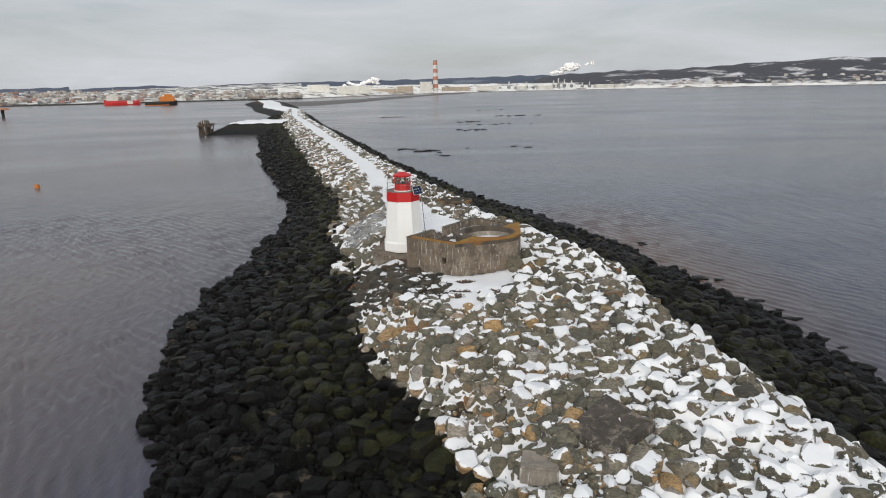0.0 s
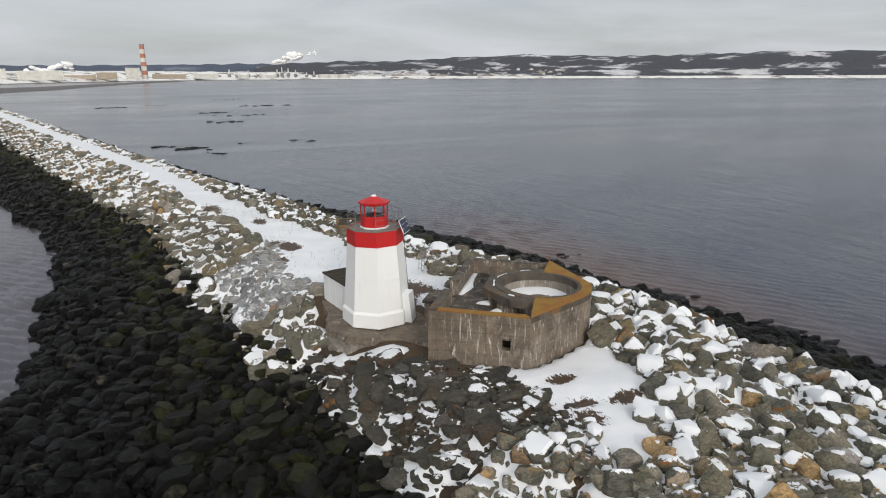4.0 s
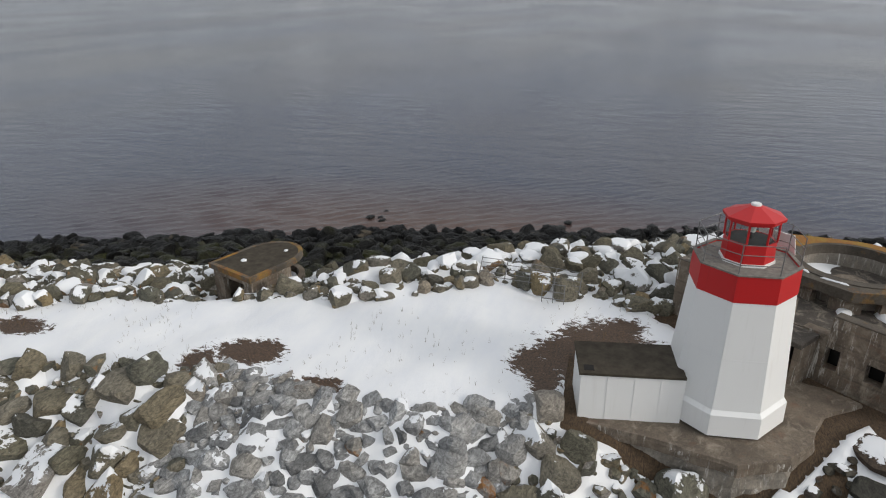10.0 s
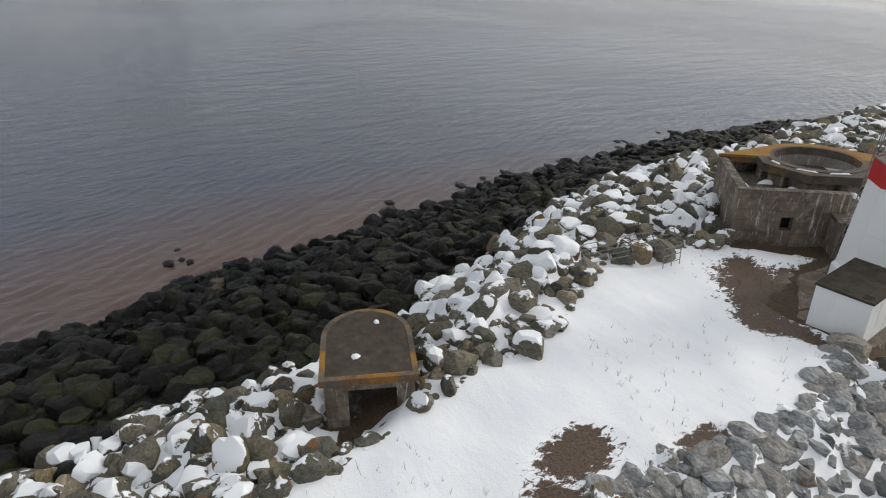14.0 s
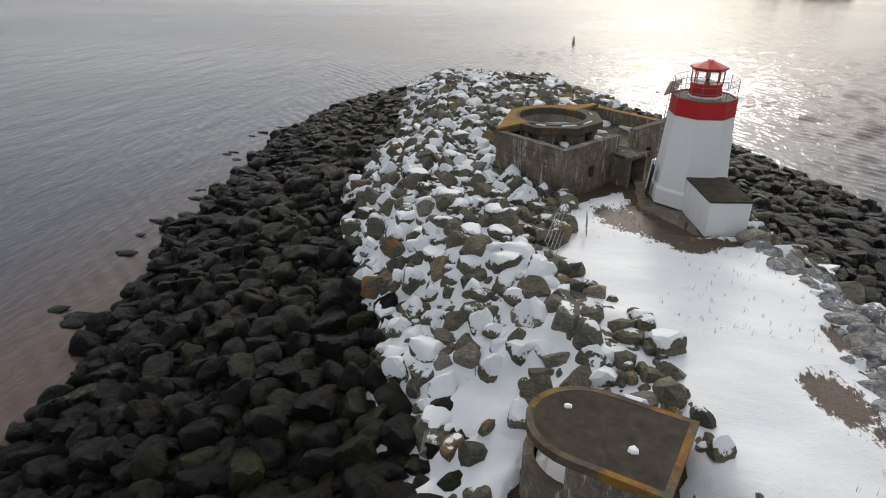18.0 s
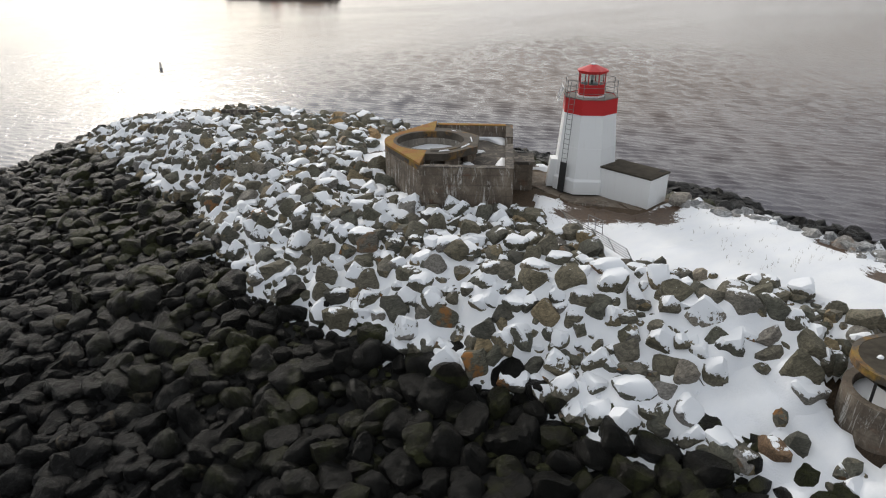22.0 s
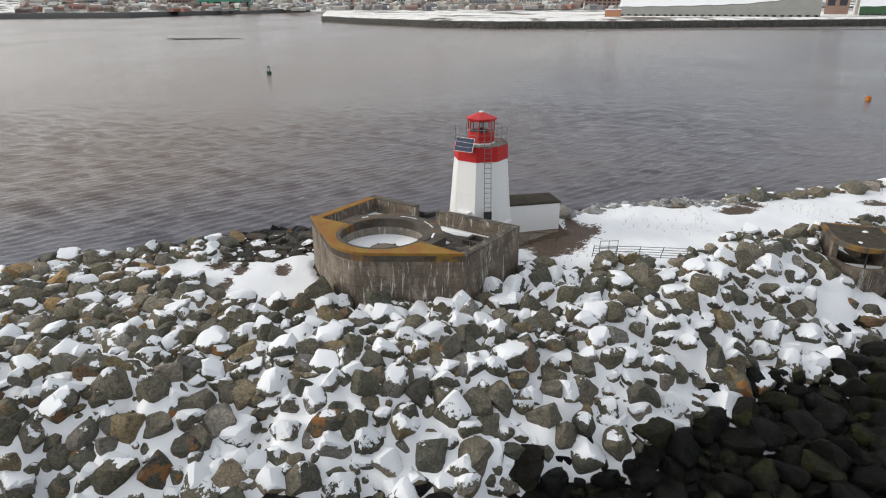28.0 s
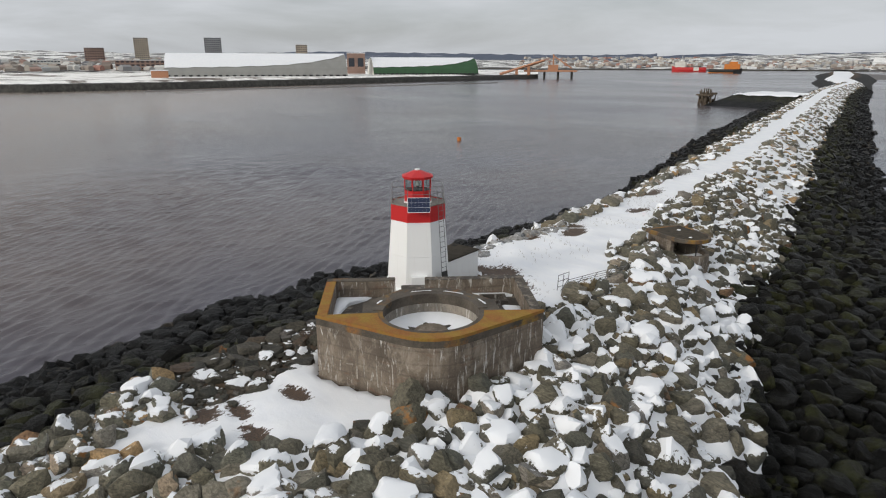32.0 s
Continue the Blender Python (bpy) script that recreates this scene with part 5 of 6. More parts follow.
# ---- concrete apron round the tower ----
def rough_block(points, z0, z1, lean, rough, seed, rows=6, step=0.35):
    """An upright mass with a rough worn surface; its foot spreads by lean metres."""
    cx, cy = sum(p[0] for p in points) / len(points), sum(p[1] for p in points) / len(points)
    loop = []
    for (x0, y0), (x1, y1) in zip(points, points[1:] + points[:1]):
        k = max(1, int(math.hypot(x1 - x0, y1 - y0) / step))
        loop += [(x0 + (x1 - x0) * i / k, y0 + (y1 - y0) * i / k) for i in range(k)]
    verts, faces, n = [], [], len(loop)
    for r in range(rows + 1):
        f = r / rows
        for x, y in loop:
            d = math.hypot(x - cx, y - cy) or 1.0
            z = z0 + (z1 - z0) * f
            w = float(wob(x * 1.3 + z, y * 1.3 - z, 2.3, seed) + 0.6 * wob(x + 2 * z, y + z, 5.7, seed + 2)) * rough
            out = lean * (1 - f) + w - (0.06 if r == rows else 0.0)
            verts.append((x + (x - cx) / d * out, y + (y - cy) / d * out, z + 0.4 * w * f))
    for ring, f in (((0.6), 0.0), ((0.25), 0.02)):
        for x, y in loop:
            verts.append((cx + (x - cx) * ring, cy + (y - cy) * ring, z1 + 0.3 * rough * float(wob(x, y, 3.1, seed))))
    for r in range(rows + 2):
        for i in range(n):
            j = (i + 1) % n
            faces.append((r * n + i, r * n + j, (r + 1) * n + j, (r + 1) * n + i))
    faces.append(tuple((rows + 2) * n + i for i in range(n)))
    return verts, faces


APRON = [(-2.5, 55.0), (-1.3, 57.2), (-1.2, 61.6), (-3.6, 64.9), (-6.15, 64.75), (-6.45, 62.3), (-7.1, 59.7), (-6.35, 58.0), (-5.3, 57.2), (-3.6, 56.5)]
AC = (sum(p[0] for p in APRON) / len(APRON), sum(p[1] for p in APRON) / len(APRON))
apron = mesh_object("apron", *rough_block([(AC[0] + 0.95 * (x - AC[0]), AC[1] + 0.95 * (y - AC[1])) for x, y in APRON], 4.2, 6.0, 0.16, 0.15, 3.0, 8, 0.2), M["concrete_pale"])
mesh_object("slab", *rough_block(APRON, 5.95, 6.36, 0.02, 0.07, 5.0, 4, 0.2), M["concrete"], apron, "darker worn top slab of the base")
tagged(apron, "rough cracked concrete base under the lighthouse with white stains", "concrete base", kind="structure")
retaining = mesh_object("retaining_wall", *rough_block([(-3.1, 54.1), (-2.3, 55.2), (-3.5, 56.7), (-5.2, 57.4), (-5.6, 56.8), (-4.4, 55.2)], 4.0, 5.35, 0.5, 0.16, 7.0), M["concrete_pale"])
tagged(retaining, "broken white-stained concrete between the lighthouse and the bunker", "retaining wall", kind="structure")

# ---- observation post ----
post = empty("observation_post", (0.5, 81.2, 5.6))
tagged(post, "small concrete observation post with rounded roof slab edged in lichen", "bunker")


def q2(a, b):
    """a along the rear, b to the front, from the rear corner."""
    return (-1.12 + a * 0.35 + b * 0.93, 80.3 + a * 0.93 - b * 0.33)


def ppart(name, bm, mat, label="", parent=None):
    ob = part(name, bm, mat, None, label)
    ob.parent = parent or post
    if parent is None:
        ob.matrix_basis = post.matrix_world.inverted()
    return ob


def q2s(*ab):
    pts = [q2(a, b) for a, b in ab]
    area = sum(p[0] * r[1] - r[0] * p[1] for p, r in zip(pts, pts[1:] + pts[:1]))
    return pts if area > 0 else pts[::-1]


slab_edge = [(0, 0), (3.15, 0), (3.15, 2.3)] + [(1.575 + 1.575 * math.cos(t), 2.5 + 1.75 * math.sin(t)) for t in (math.pi * k / 14 for k in range(15))] + [(0, 2.3)]
ppart("roof_slab", prism(q2s(*slab_edge), 7.22, 7.45, 0.05), M["felt"], "dark gravelled roof slab")
inner_edge = [(1.575 + (a - 1.575) * 0.9, 2.1 + (b - 2.1) * 0.92) for a, b in slab_edge]
ppart("lichen_edge", ring_prism(q2s(*[(1.575 + (a - 1.575) * 1.02, 2.1 + (b - 2.1) * 1.02) for a, b in slab_edge]), q2s(*inner_edge), 7.2, 7.462), M["lichen"], "mustard lichen along the slab's rim")
ppart("rear_wall", prism(q2s((0.1, 0.1), (0.7, 0.1), (0.7, 0.4), (0.1, 0.4)), 5.4, 7.22), M["concrete"])
ppart("rear_wall", prism(q2s((2.3, 0.1), (3.05, 0.1), (3.05, 0.4), (2.3, 0.4)), 5.4, 7.22), M["concrete"])
ppart("lintel", prism(q2s((0.7, 0.12), (2.3, 0.12), (2.3, 0.38), (0.7, 0.38)), 6.9, 7.22), M["concrete"])
ppart("side_wall", prism(q2s((0.1, 0.4), (0.4, 0.4), (0.4, 2.6), (0.1, 2.6)), 5.0, 7.22), M["concrete"])
ppart("side_wall", prism(q2s((2.75, 0.4), (3.05, 0.4), (3.05, 2.6), (2.75, 2.6)), 5.0, 7.22), M["concrete"])
arc_o = [(1.575 + 1.55 * math.cos(t), 2.6 + 1.7 * math.sin(t)) for t in (math.pi * k / 14 for k in range(15))]
arc_i = [(1.575 + 1.25 * math.cos(t), 2.6 + 1.4 * math.sin(t)) for t in (math.pi * k / 14 for k in range(15))]
ppart("curved_wall", prism(q2s(*(arc_o + arc_i[::-1])), 4.4, 6.25), M["concrete"], "curved breast wall under the viewing slit")
ppart("floor", prism(q2s((0.4, 0.4), (2.75, 0.4), (2.75, 2.6), (0.4, 2.6)), 4.6, 5.6), M["concrete_dark"])
ppart("column", tube([(*q2(1.575, 3.6), 5.5), (*q2(1.575, 3.6), 7.22)], 0.05), M["iron"])
ppart("sill_snow", prism(q2s(*[(1.575 + 1.2 * math.cos(t), 2.6 + 1.3 * math.sin(t)) for t in (math.pi * k / 14 for k in range(15))]), 5.4, 5.95), M["snow"], "snow drifted inside the slit")
for (a, b, s) in ((1.2, 3.3, 0.13), (2.0, 1.2, 0.16)):
    snow_patch([q2(a + s * math.cos(t) * rng.uniform(0.7, 1.6), b + s * math.sin(t)) for t in (0, 1, 2, 3, 4, 5)], 7.45, 0.05, label="scrap of snow on the observation post roof")


# ---- loose things on the breakwater ----
gate = empty("fallen_gate", (2.3, 65.4, 7.0))
gate.rotation_euler = (0, radians(32), radians(-8))
tagged(gate, "bent galvanised fence panel lying along the rocks", "fence")
for z in (0.08, 0.3, 0.52, 0.74, 0.96):
    part("rail", tube([(0, 0, z), (0, 2.4, z + 0.03), (0, 4.9, z - 0.04)], 0.018), M["steel"], gate)
for y in (0.0, 1.2, 2.4, 3.6, 4.9):
    part("post", tube([(0, y, 0.0), (0, y, 1.0)], 0.022), M["steel"], gate)
stand = empty("barrier", (1.6, 66.0, 6.7))
tagged(stand, "small tubular steel barrier standing in the snow", "barrier")
for y in (0.0, 0.5, 1.0):
    part("post", tube([(0, y, 0.0), (0.05, y, 0.95)], 0.02), M["steel"], stand)
for z in (0.2, 0.55, 0.93):
    part("rail", tube([(0.03, 0, z), (0.03, 1.0, z)], 0.02), M["steel"], stand)

slab_ob = part("concrete_slab", prism([(5.4, 26.5), (6.9, 24.4), (9.3, 25.9), (7.8, 28.6)], -0.2, 0.2, 0.05), M["concrete_dark"])
slab_ob.matrix_world = Matrix.Translation((7.3, 26.4, 6.15)) @ pose(0, 0, 0, 9, -8, 0) @ Matrix.Translation((-7.3, -26.4, 0))
tagged(slab_ob, "broken dark concrete slab tilted among the boulders", "concrete slab")
pale_block = part("cut_stone", prism([(3.0, 24.2), (4.6, 23.8), (4.9, 25.2), (3.3, 25.6)], -0.5, 0.3, 0.06), M["concrete_pale"])
pale_block.matrix_world = Matrix.Translation((0, 0, 5.3))
tagged(pale_block, "pale grey squared stone on the weedy edge", "stone block")
big = new("pale_boulder", build_mesh("pale_boulder", SHARP[3][2][0], SHARP[3][2][1], M["grey"]))
big.matrix_world = Matrix.LocRotScale((-10.5, 68.3, 4.3), Euler((0.1, 0.2, 0.6)), (1.0, 0.9, 1.0))
tagged(big, "large pale grey squared boulder at the weed line", "boulder")
# pale graffiti strokes on the emplacement's front
fa, fb = np.array(plan(0, VF)), np.array(plan(3.5, 7.49))
fd = (fb - fa) / np.linalg.norm(fb - fa)
fn = np.array((fd[1], -fd[0]))
if np.dot(fn, VD) < 0:
    fn = -fn
paint = M["pale_paint"] = plain_material("chalky_paint", (0.26, 0.235, 0.20), 0.95, 0, 0.6, 9)
for s0, z0, s1, z1 in ((0.3, 6.7, 0.55, 7.3), (0.8, 7.5, 0.85, 7.0), (1.2, 6.9, 1.25, 7.4), (1.55, 7.3, 1.9, 7.35), (2.1, 6.7, 2.1, 7.3), (2.45, 7.4, 2.5, 6.9), (2.8, 6.8, 2.9, 7.2), (3.1, 7.4, 3.15, 6.8)):
    p0, p1 = fa + fd * s0 + fn * 0.012, fa + fd * s1 + fn * 0.012
    d = Vector((p1[0] - p0[0], p1[1] - p0[1], z1 - z0))
    side_v = d.normalized().cross(Vector((fn[0], fn[1], 0))) * 0.03
    bm = bmesh.new()
    a, b = Vector((*p0, z0)), Vector((*p1, z1))
    front = Vector((fn[0], fn[1], 0)) * 0.006
    q = [a - side_v, a + side_v, b + side_v, b - side_v]
    v = [bm.verts.new(x) for x in q] + [bm.verts.new(x + front) for x in q]
    for fc in ((3, 2, 1, 0), (4, 5, 6, 7), (0, 1, 5, 4), (1, 2, 6, 5), (2, 3, 7, 6), (3, 0, 4, 7)):
        bm.faces.new([v[i] for i in fc])
    gpart("paint_stroke", bm, paint)

# dry grass stalks through the snow
tv, tf = [], []
for _ in range(900):
    y = rng.uniform(60, 100)
    w, e = np.interp(y, FLAT[:, 0], FLAT[:, 1]), np.interp(y, FLAT[:, 0], FLAT[:, 2])
    x = rng.uniform(w - 0.4, e)
    if inside_things(x, y, 0.1) or wob(x, y, 0.55, 11.0) < 0.05:
        continue
    z = float(height(x, y)) + 0.12
    for _ in range(3):
        a, h, lean = rng.uniform(0, 6.28), rng.uniform(0.12, 0.4), rng.uniform(0.02, 0.14)
        b = len(tv)
        dx, dy = 0.008 * math.cos(a), 0.008 * math.sin(a)
        tv += [(x - dx, y - dy, z), (x + dx, y + dy, z), (x + lean * math.sin(a), y + lean * math.cos(a), z + h)]
        tf.append((b, b + 1, b + 2))
        x += rng.normal(0, 0.05)
grass = mesh_object("dry_grass", tv, tf, M["grass"])
tagged(grass, "thin dry grass stalks poking through the snow", "grass", kind="stuff")


# ---- far shores, town and harbour ----
def bearing(az, dist, eye=(0.0, 0.0)):
    """The place at an azimuth from +y, clockwise, and a distance."""
    return (eye[0] + dist * math.sin(radians(az)), eye[1] + dist * math.cos(radians(az)))


def hill_material(name, dark, pale, amount, scale):
    m = Nodes(name, 0.95)
    p = m.pos((1, 1, 2.2))
    n = m.noise(p, scale, 6, 0.65, 0.4)
    fine = m.noise(p, scale * 9, 4, 0.6)
    c = m.mix(m.ramp(n, (amount - 0.04, 0.0), (amount + 0.04, 1.0)), dark, pale)
    m.color(m.mix(0.5, c, m.ramp(fine, (0.3, 0.6), (0.7, 1.35)), "MULTIPLY"))
    return m.mat


M["wood_hill"] = hill_material("wooded_hill", (0.055, 0.058, 0.070), (0.60, 0.60, 0.62), 0.58, 0.0045)
# both tones are shifted to blue to paint in the haze of distance
M["far_hill"] = hill_material("hazed_distant_hill", (0.070, 0.088, 0.13), (0.17, 0.19, 0.24), 0.6, 0.004)
M["snow_land"] = hill_material("snowy_land", (0.16, 0.13, 0.11), (0.86, 0.85, 0.82), 0.43, 0.014)
M["town_land"] = hill_material("town_slope", (0.10, 0.095, 0.095), (0.80, 0.80, 0.78), 0.50, 0.02)
M["mud"] = plain_material("wet_mud", (0.075, 0.058, 0.048), 0.5, 0, 0.4, 0.05)
M["revet"] = plain_material("revetment_rock", (0.045, 0.043, 0.038), 0.9, 0, 0.6, 0.4)
M["shed_grey"] = plain_material("grey_cladding", (0.25, 0.25, 0.235), 0.6, 0, 0.1, 0.1)
M["shed_green"] = plain_material("green_cladding", (0.030, 0.085, 0.035), 0.6, 0, 0.12, 0.1)
M["brick"] = plain_material("brown_brick", (0.26, 0.17, 0.135), 0.9, 0, 0.2, 0.1)
M["tan"] = plain_material("tan_facade", (0.40, 0.34, 0.27), 0.9, 0, 0.15, 0.1)
M["slate"] = plain_material("grey_facade", (0.25, 0.255, 0.265), 0.8, 0, 0.15, 0.1)
M["pale"] = plain_material("pale_facade", (0.62, 0.61, 0.57), 0.8, 0, 0.15, 0.1)
M["pane"] = plain_material("dark_window", (0.03, 0.035, 0.045), 0.25)
M["orange"] = plain_material("orange_paint", (0.55, 0.17, 0.02), 0.5)
M["shipred"] = plain_material("ship_red", (0.52, 0.03, 0.03), 0.5)
M["loader"] = plain_material("loader_orange", (0.42, 0.20, 0.11), 0.6)
M["black"] = plain_material("tarred_black", (0.02, 0.02, 0.02), 0.6)
M["timber"] = plain_material("weathered_timber", (0.09, 0.07, 0.05), 0.95, 0, 0.5, 0.6)
M["buoygreen"] = plain_material("buoy_green", (0.012, 0.07, 0.05), 0.6)
M["teal"] = plain_material("teal_roof", (0.10, 0.36, 0.24), 0.6)
M["faded_red"] = plain_material("faded_red_paint", (0.46, 0.20, 0.14), 0.8)
M["steam"] = plain_material("steam_white", (0.9, 0.9, 0.9), 1.0)


def ridge(name, az0, az1, dist, base, crest, mat, label, eye=(0.0, 0.0), depth=500.0, steps=90, kind="structure"):
    """A long rise of land: its foot on the line (az, distance), its crest heights by azimuth further back."""
    az = np.linspace(az0, az1, steps)
    foot = np.interp(az, *zip(*dist))
    top = np.interp(az, *zip(*crest))
    verts, rows = [], 7
    for a, d, h in zip(az, foot, top):
        for k in range(rows):
            s = k / (rows - 1)
            z = base * min(1, s * 8) + max(h - base, 0) * (3 * s * s - 2 * s ** 3) + (3.0 * math.sin(a * 3.1 + k) + 2.0 * math.sin(a * 7.7 + 2 * k)) * s * h / 90
            x, y = bearing(a, d + depth * s, eye)
            verts.append((x, y, z - (1.0 if k == 0 else 0.0)))
    faces = [(i * rows + k, (i + 1) * rows + k, (i + 1) * rows + k + 1, i * rows + k + 1) for i in range(steps - 1) for k in range(rows - 1)]
    ob = mesh_object(name, verts, faces, mat, None, "", True)
    return tagged(ob, label, "far shore", kind=kind)


# north and east shores
NE = [(-14, 1750), (-9, 2050), (0, 2700), (12, 3150), (34, 3250), (60, 3250), (95, 3300)]
ridge("beach", -14, 95, [(a, d - 60) for a, d in NE], 1.2, [(-14, 1.4), (95, 1.4)], M["mud"], "strip of wet brown beach across the bay", depth=90)
ridge("backdrop_snow_shore", -14, 95, NE, 8, [(-14, 34), (0, 38), (12, 34), (20, 30), (34, 28), (60, 30), (95, 32)], M["snow_land"], "snowy industrial shore across the bay", depth=450)
ridge("backdrop_wooded_hill", 8, 95, [(8, 3500), (95, 3600)], 20, [(8, 70), (10.5, 88), (15, 102), (19.6, 101), (24, 122), (28, 130), (31, 142), (34, 132), (40, 126), (50, 142), (58, 138), (66, 146), (72, 138), (80, 120), (95, 100)], M["wood_hill"], "dark wooded hill with snowy clearings", depth=700)
ridge("backdrop_blue_hill", -40, 14, [(-40, 3700), (14, 3900)], 10, [(-40, 62), (-33.8, 50), (-31, 42), (-27.8, 60), (-23.2, 70), (-21, 54), (-18.5, 68), (-13.5, 74), (-5, 78), (4, 86), (8, 92), (10, 84), (14, 70)], M["far_hill"], "distant hills behind the town, coloured blue for haze", depth=600)
ridge("backdrop_shore_wood", 9, 95, [(9, 3330), (95, 3400)], 14, [(9, 18), (13, 40), (24, 46), (34, 38), (50, 48), (70, 40), (95, 44)], M["wood_hill"], "dark band of shore woodland with snowy gaps", depth=160)
ridge("mud_flat", -14.5, 2, [(-14.5, 930), (-11, 920), (-7, 1100), (-3, 1500), (0, 2000), (2, 2300)], 0.8, [(-14.5, 1.6), (2, 1.6)], M["mud"], "brown mud flat curving towards the far shore", depth=330)
# north-west: the town behind the ships
ridge("backdrop_town_slope", -62, -12, [(-62, 1900), (-40, 1750), (-30, 1720), (-20, 1760), (-12, 1800)], 5, [(-62, 30), (-45, 26), (-34, 22), (-28, 32), (-24, 40), (-18, 46), (-12, 50)], M["town_land"], "snowy town rising behind the harbour", depth=900)
ridge("backdrop_west_hill", -75, -30, [(-75, 3300), (-30, 3500)], 15, [(-75, 52), (-66, 62), (-57, 74), (-49, 68), (-42, 62), (-35, 58), (-30, 66)], M["far_hill"], "low hills beyond the sheds, coloured blue for haze", (23, 37), depth=700)
ridge("quay_strip", -62, -12, [(-62, 1890), (-40, 1735), (-30, 1700), (-20, 1740), (-12, 1780)], 3.0, [(-62, 3.2), (-12, 3.2)], M["revet"], "dark harbour wall below the town", depth=14)

# ---- storage land on the west side ----
E32 = (23.3, 37.2)
SPIT = [(-95.5, 690), (-92, 600), (-86, 520), (-80, 490), (-70, 505), (-60, 560), (-54, 610), (-46, 700), (-39.6, 800)]
ridge("spit_rocks", -95.5, -39.6, SPIT, 4.6, [(-95.5, 4.8), (-39.6, 4.8)], M["revet"], "dark rock revetment along the storage wharf", E32, depth=16, steps=120)
ridge("spit_snow", -95.5, -39.6, [(a, d + 12) for a, d in SPIT], 5.0, [(-95.5, 5.4), (-39.6, 5.4)], M["snow_land"], "snow-covered storage yard", E32, depth=400)
ridge("mud_bar", -72, -43, [(-72, 470), (-60, 500), (-52, 540), (-43, 620)], 0.25, [(-72, 0.3), (-43, 0.3)], M["mud"], "low mud bars in front of the wharf", E32, depth=18)


def long_shed(name, p0, p1, half, high, skin, snow_line, label):
    """A storage shed with an arched section; snow_line: share of the arch, from the ridge, that snow hides at both ends."""
    shed = empty(name, ((p0[0] + p1[0]) / 2, (p0[1] + p1[1]) / 2, 5.0))
    tagged(shed, label, "storage shed", group="storage sheds")
    ax = Vector((p1[0] - p0[0], p1[1] - p0[1], 0))
    length = ax.length
    ax.normalize()
    out = Vector((ax.y, -ax.x, 0))
    if out.dot(Vector((E32[0] - p0[0], E32[1] - p0[1], 0))) < 0:
        out = -out
    arch = [(-1.0, 0.0), (-0.86, 0.36), (-0.62, 0.70), (-0.34, 0.92), (0.0, 1.0), (0.34, 0.92), (0.62, 0.70), (0.86, 0.36), (1.0, 0.0)]
    mid = Vector(((p0[0] + p1[0]) / 2, (p0[1] + p1[1]) / 2, 0))

    def at(s, o, h):
        v = Vector((p0[0], p0[1], 0)) + ax * (s * length) + out * (o * half) - mid
        return (v.x, v.y, h * high)

    bm = bmesh.new()
    rows = [[bm.verts.new(at(s, o, h)) for o, h in arch] for s in (0, 1)]
    for i in range(len(arch) - 1):
        bm.faces.new((rows[0][i], rows[1][i], rows[1][i + 1], rows[0][i + 1]))
    part("roof_skin", bm, skin, shed)
    for s, nm in ((0.0, "gable"), (1.0, "gable")):
        bm = bmesh.new()
        vs = [bm.verts.new(at(s, o, h)) for o, h in arch]
        bm.faces.new(vs)
        part(nm, bm, M["pale"], shed, "white gable end")
    bm = bmesh.new()
    n = 24
    curve = []
    for k in range(n + 1):
        s = k / n
        level = snow_line[0] + snow_line[1] * s + (0.96 - snow_line[0] - snow_line[1]) * s ** 5 + 0.015 * math.sin(k * 1.9)
        cut = float(np.interp(-level, [-h for o, h in arch if o >= 0], [o for o, h in arch if o >= 0]))
        col = []
        for o in [max(-0.9, min(a, cut)) for a in (-0.9, -0.62, -0.34, 0.0, 0.34, 0.62)] + [cut]:
            h = np.interp(o, [a for a, _ in arch], [b for _, b in arch])
            v = at(s, o * 1.01, h)
            col.append(bm.verts.new((v[0], v[1], v[2] + 0.5)))
        curve.append(col)
    for a, b in zip(curve, curve[1:]):
        for j in range(6):
            bm.faces.new((a[j], b[j], b[j + 1], a[j + 1]))
    part("roof_snow", bm, M["snow"], shed, "snow lying on the upper roof")
    bm = bmesh.new()
    for k in range(26):
        v = at((k + 0.5) / 26, 1.02, 0.0)
        box(v[0] - 1.2, v[1] - 1.2, 0, v[0] + 1.2, v[1] + 1.2, 1.6, 0, bm)
    part("footing_blocks", bm, M["black"], shed)
    return shed


long_shed("storage_shed", bearing(-70.3, 700, E32), bearing(-56.2, 700, E32), 24, 21.5, M["shed_grey"], (0.36, 0.12), "long grey arched storage shed with snow on its roof")
long_shed("storage_shed", bearing(-54.0, 770, E32), bearing(-45.2, 800, E32), 22, 18.5, M["shed_green"], (0.40, 0.14), "long green arched storage shed with snow on its roof")


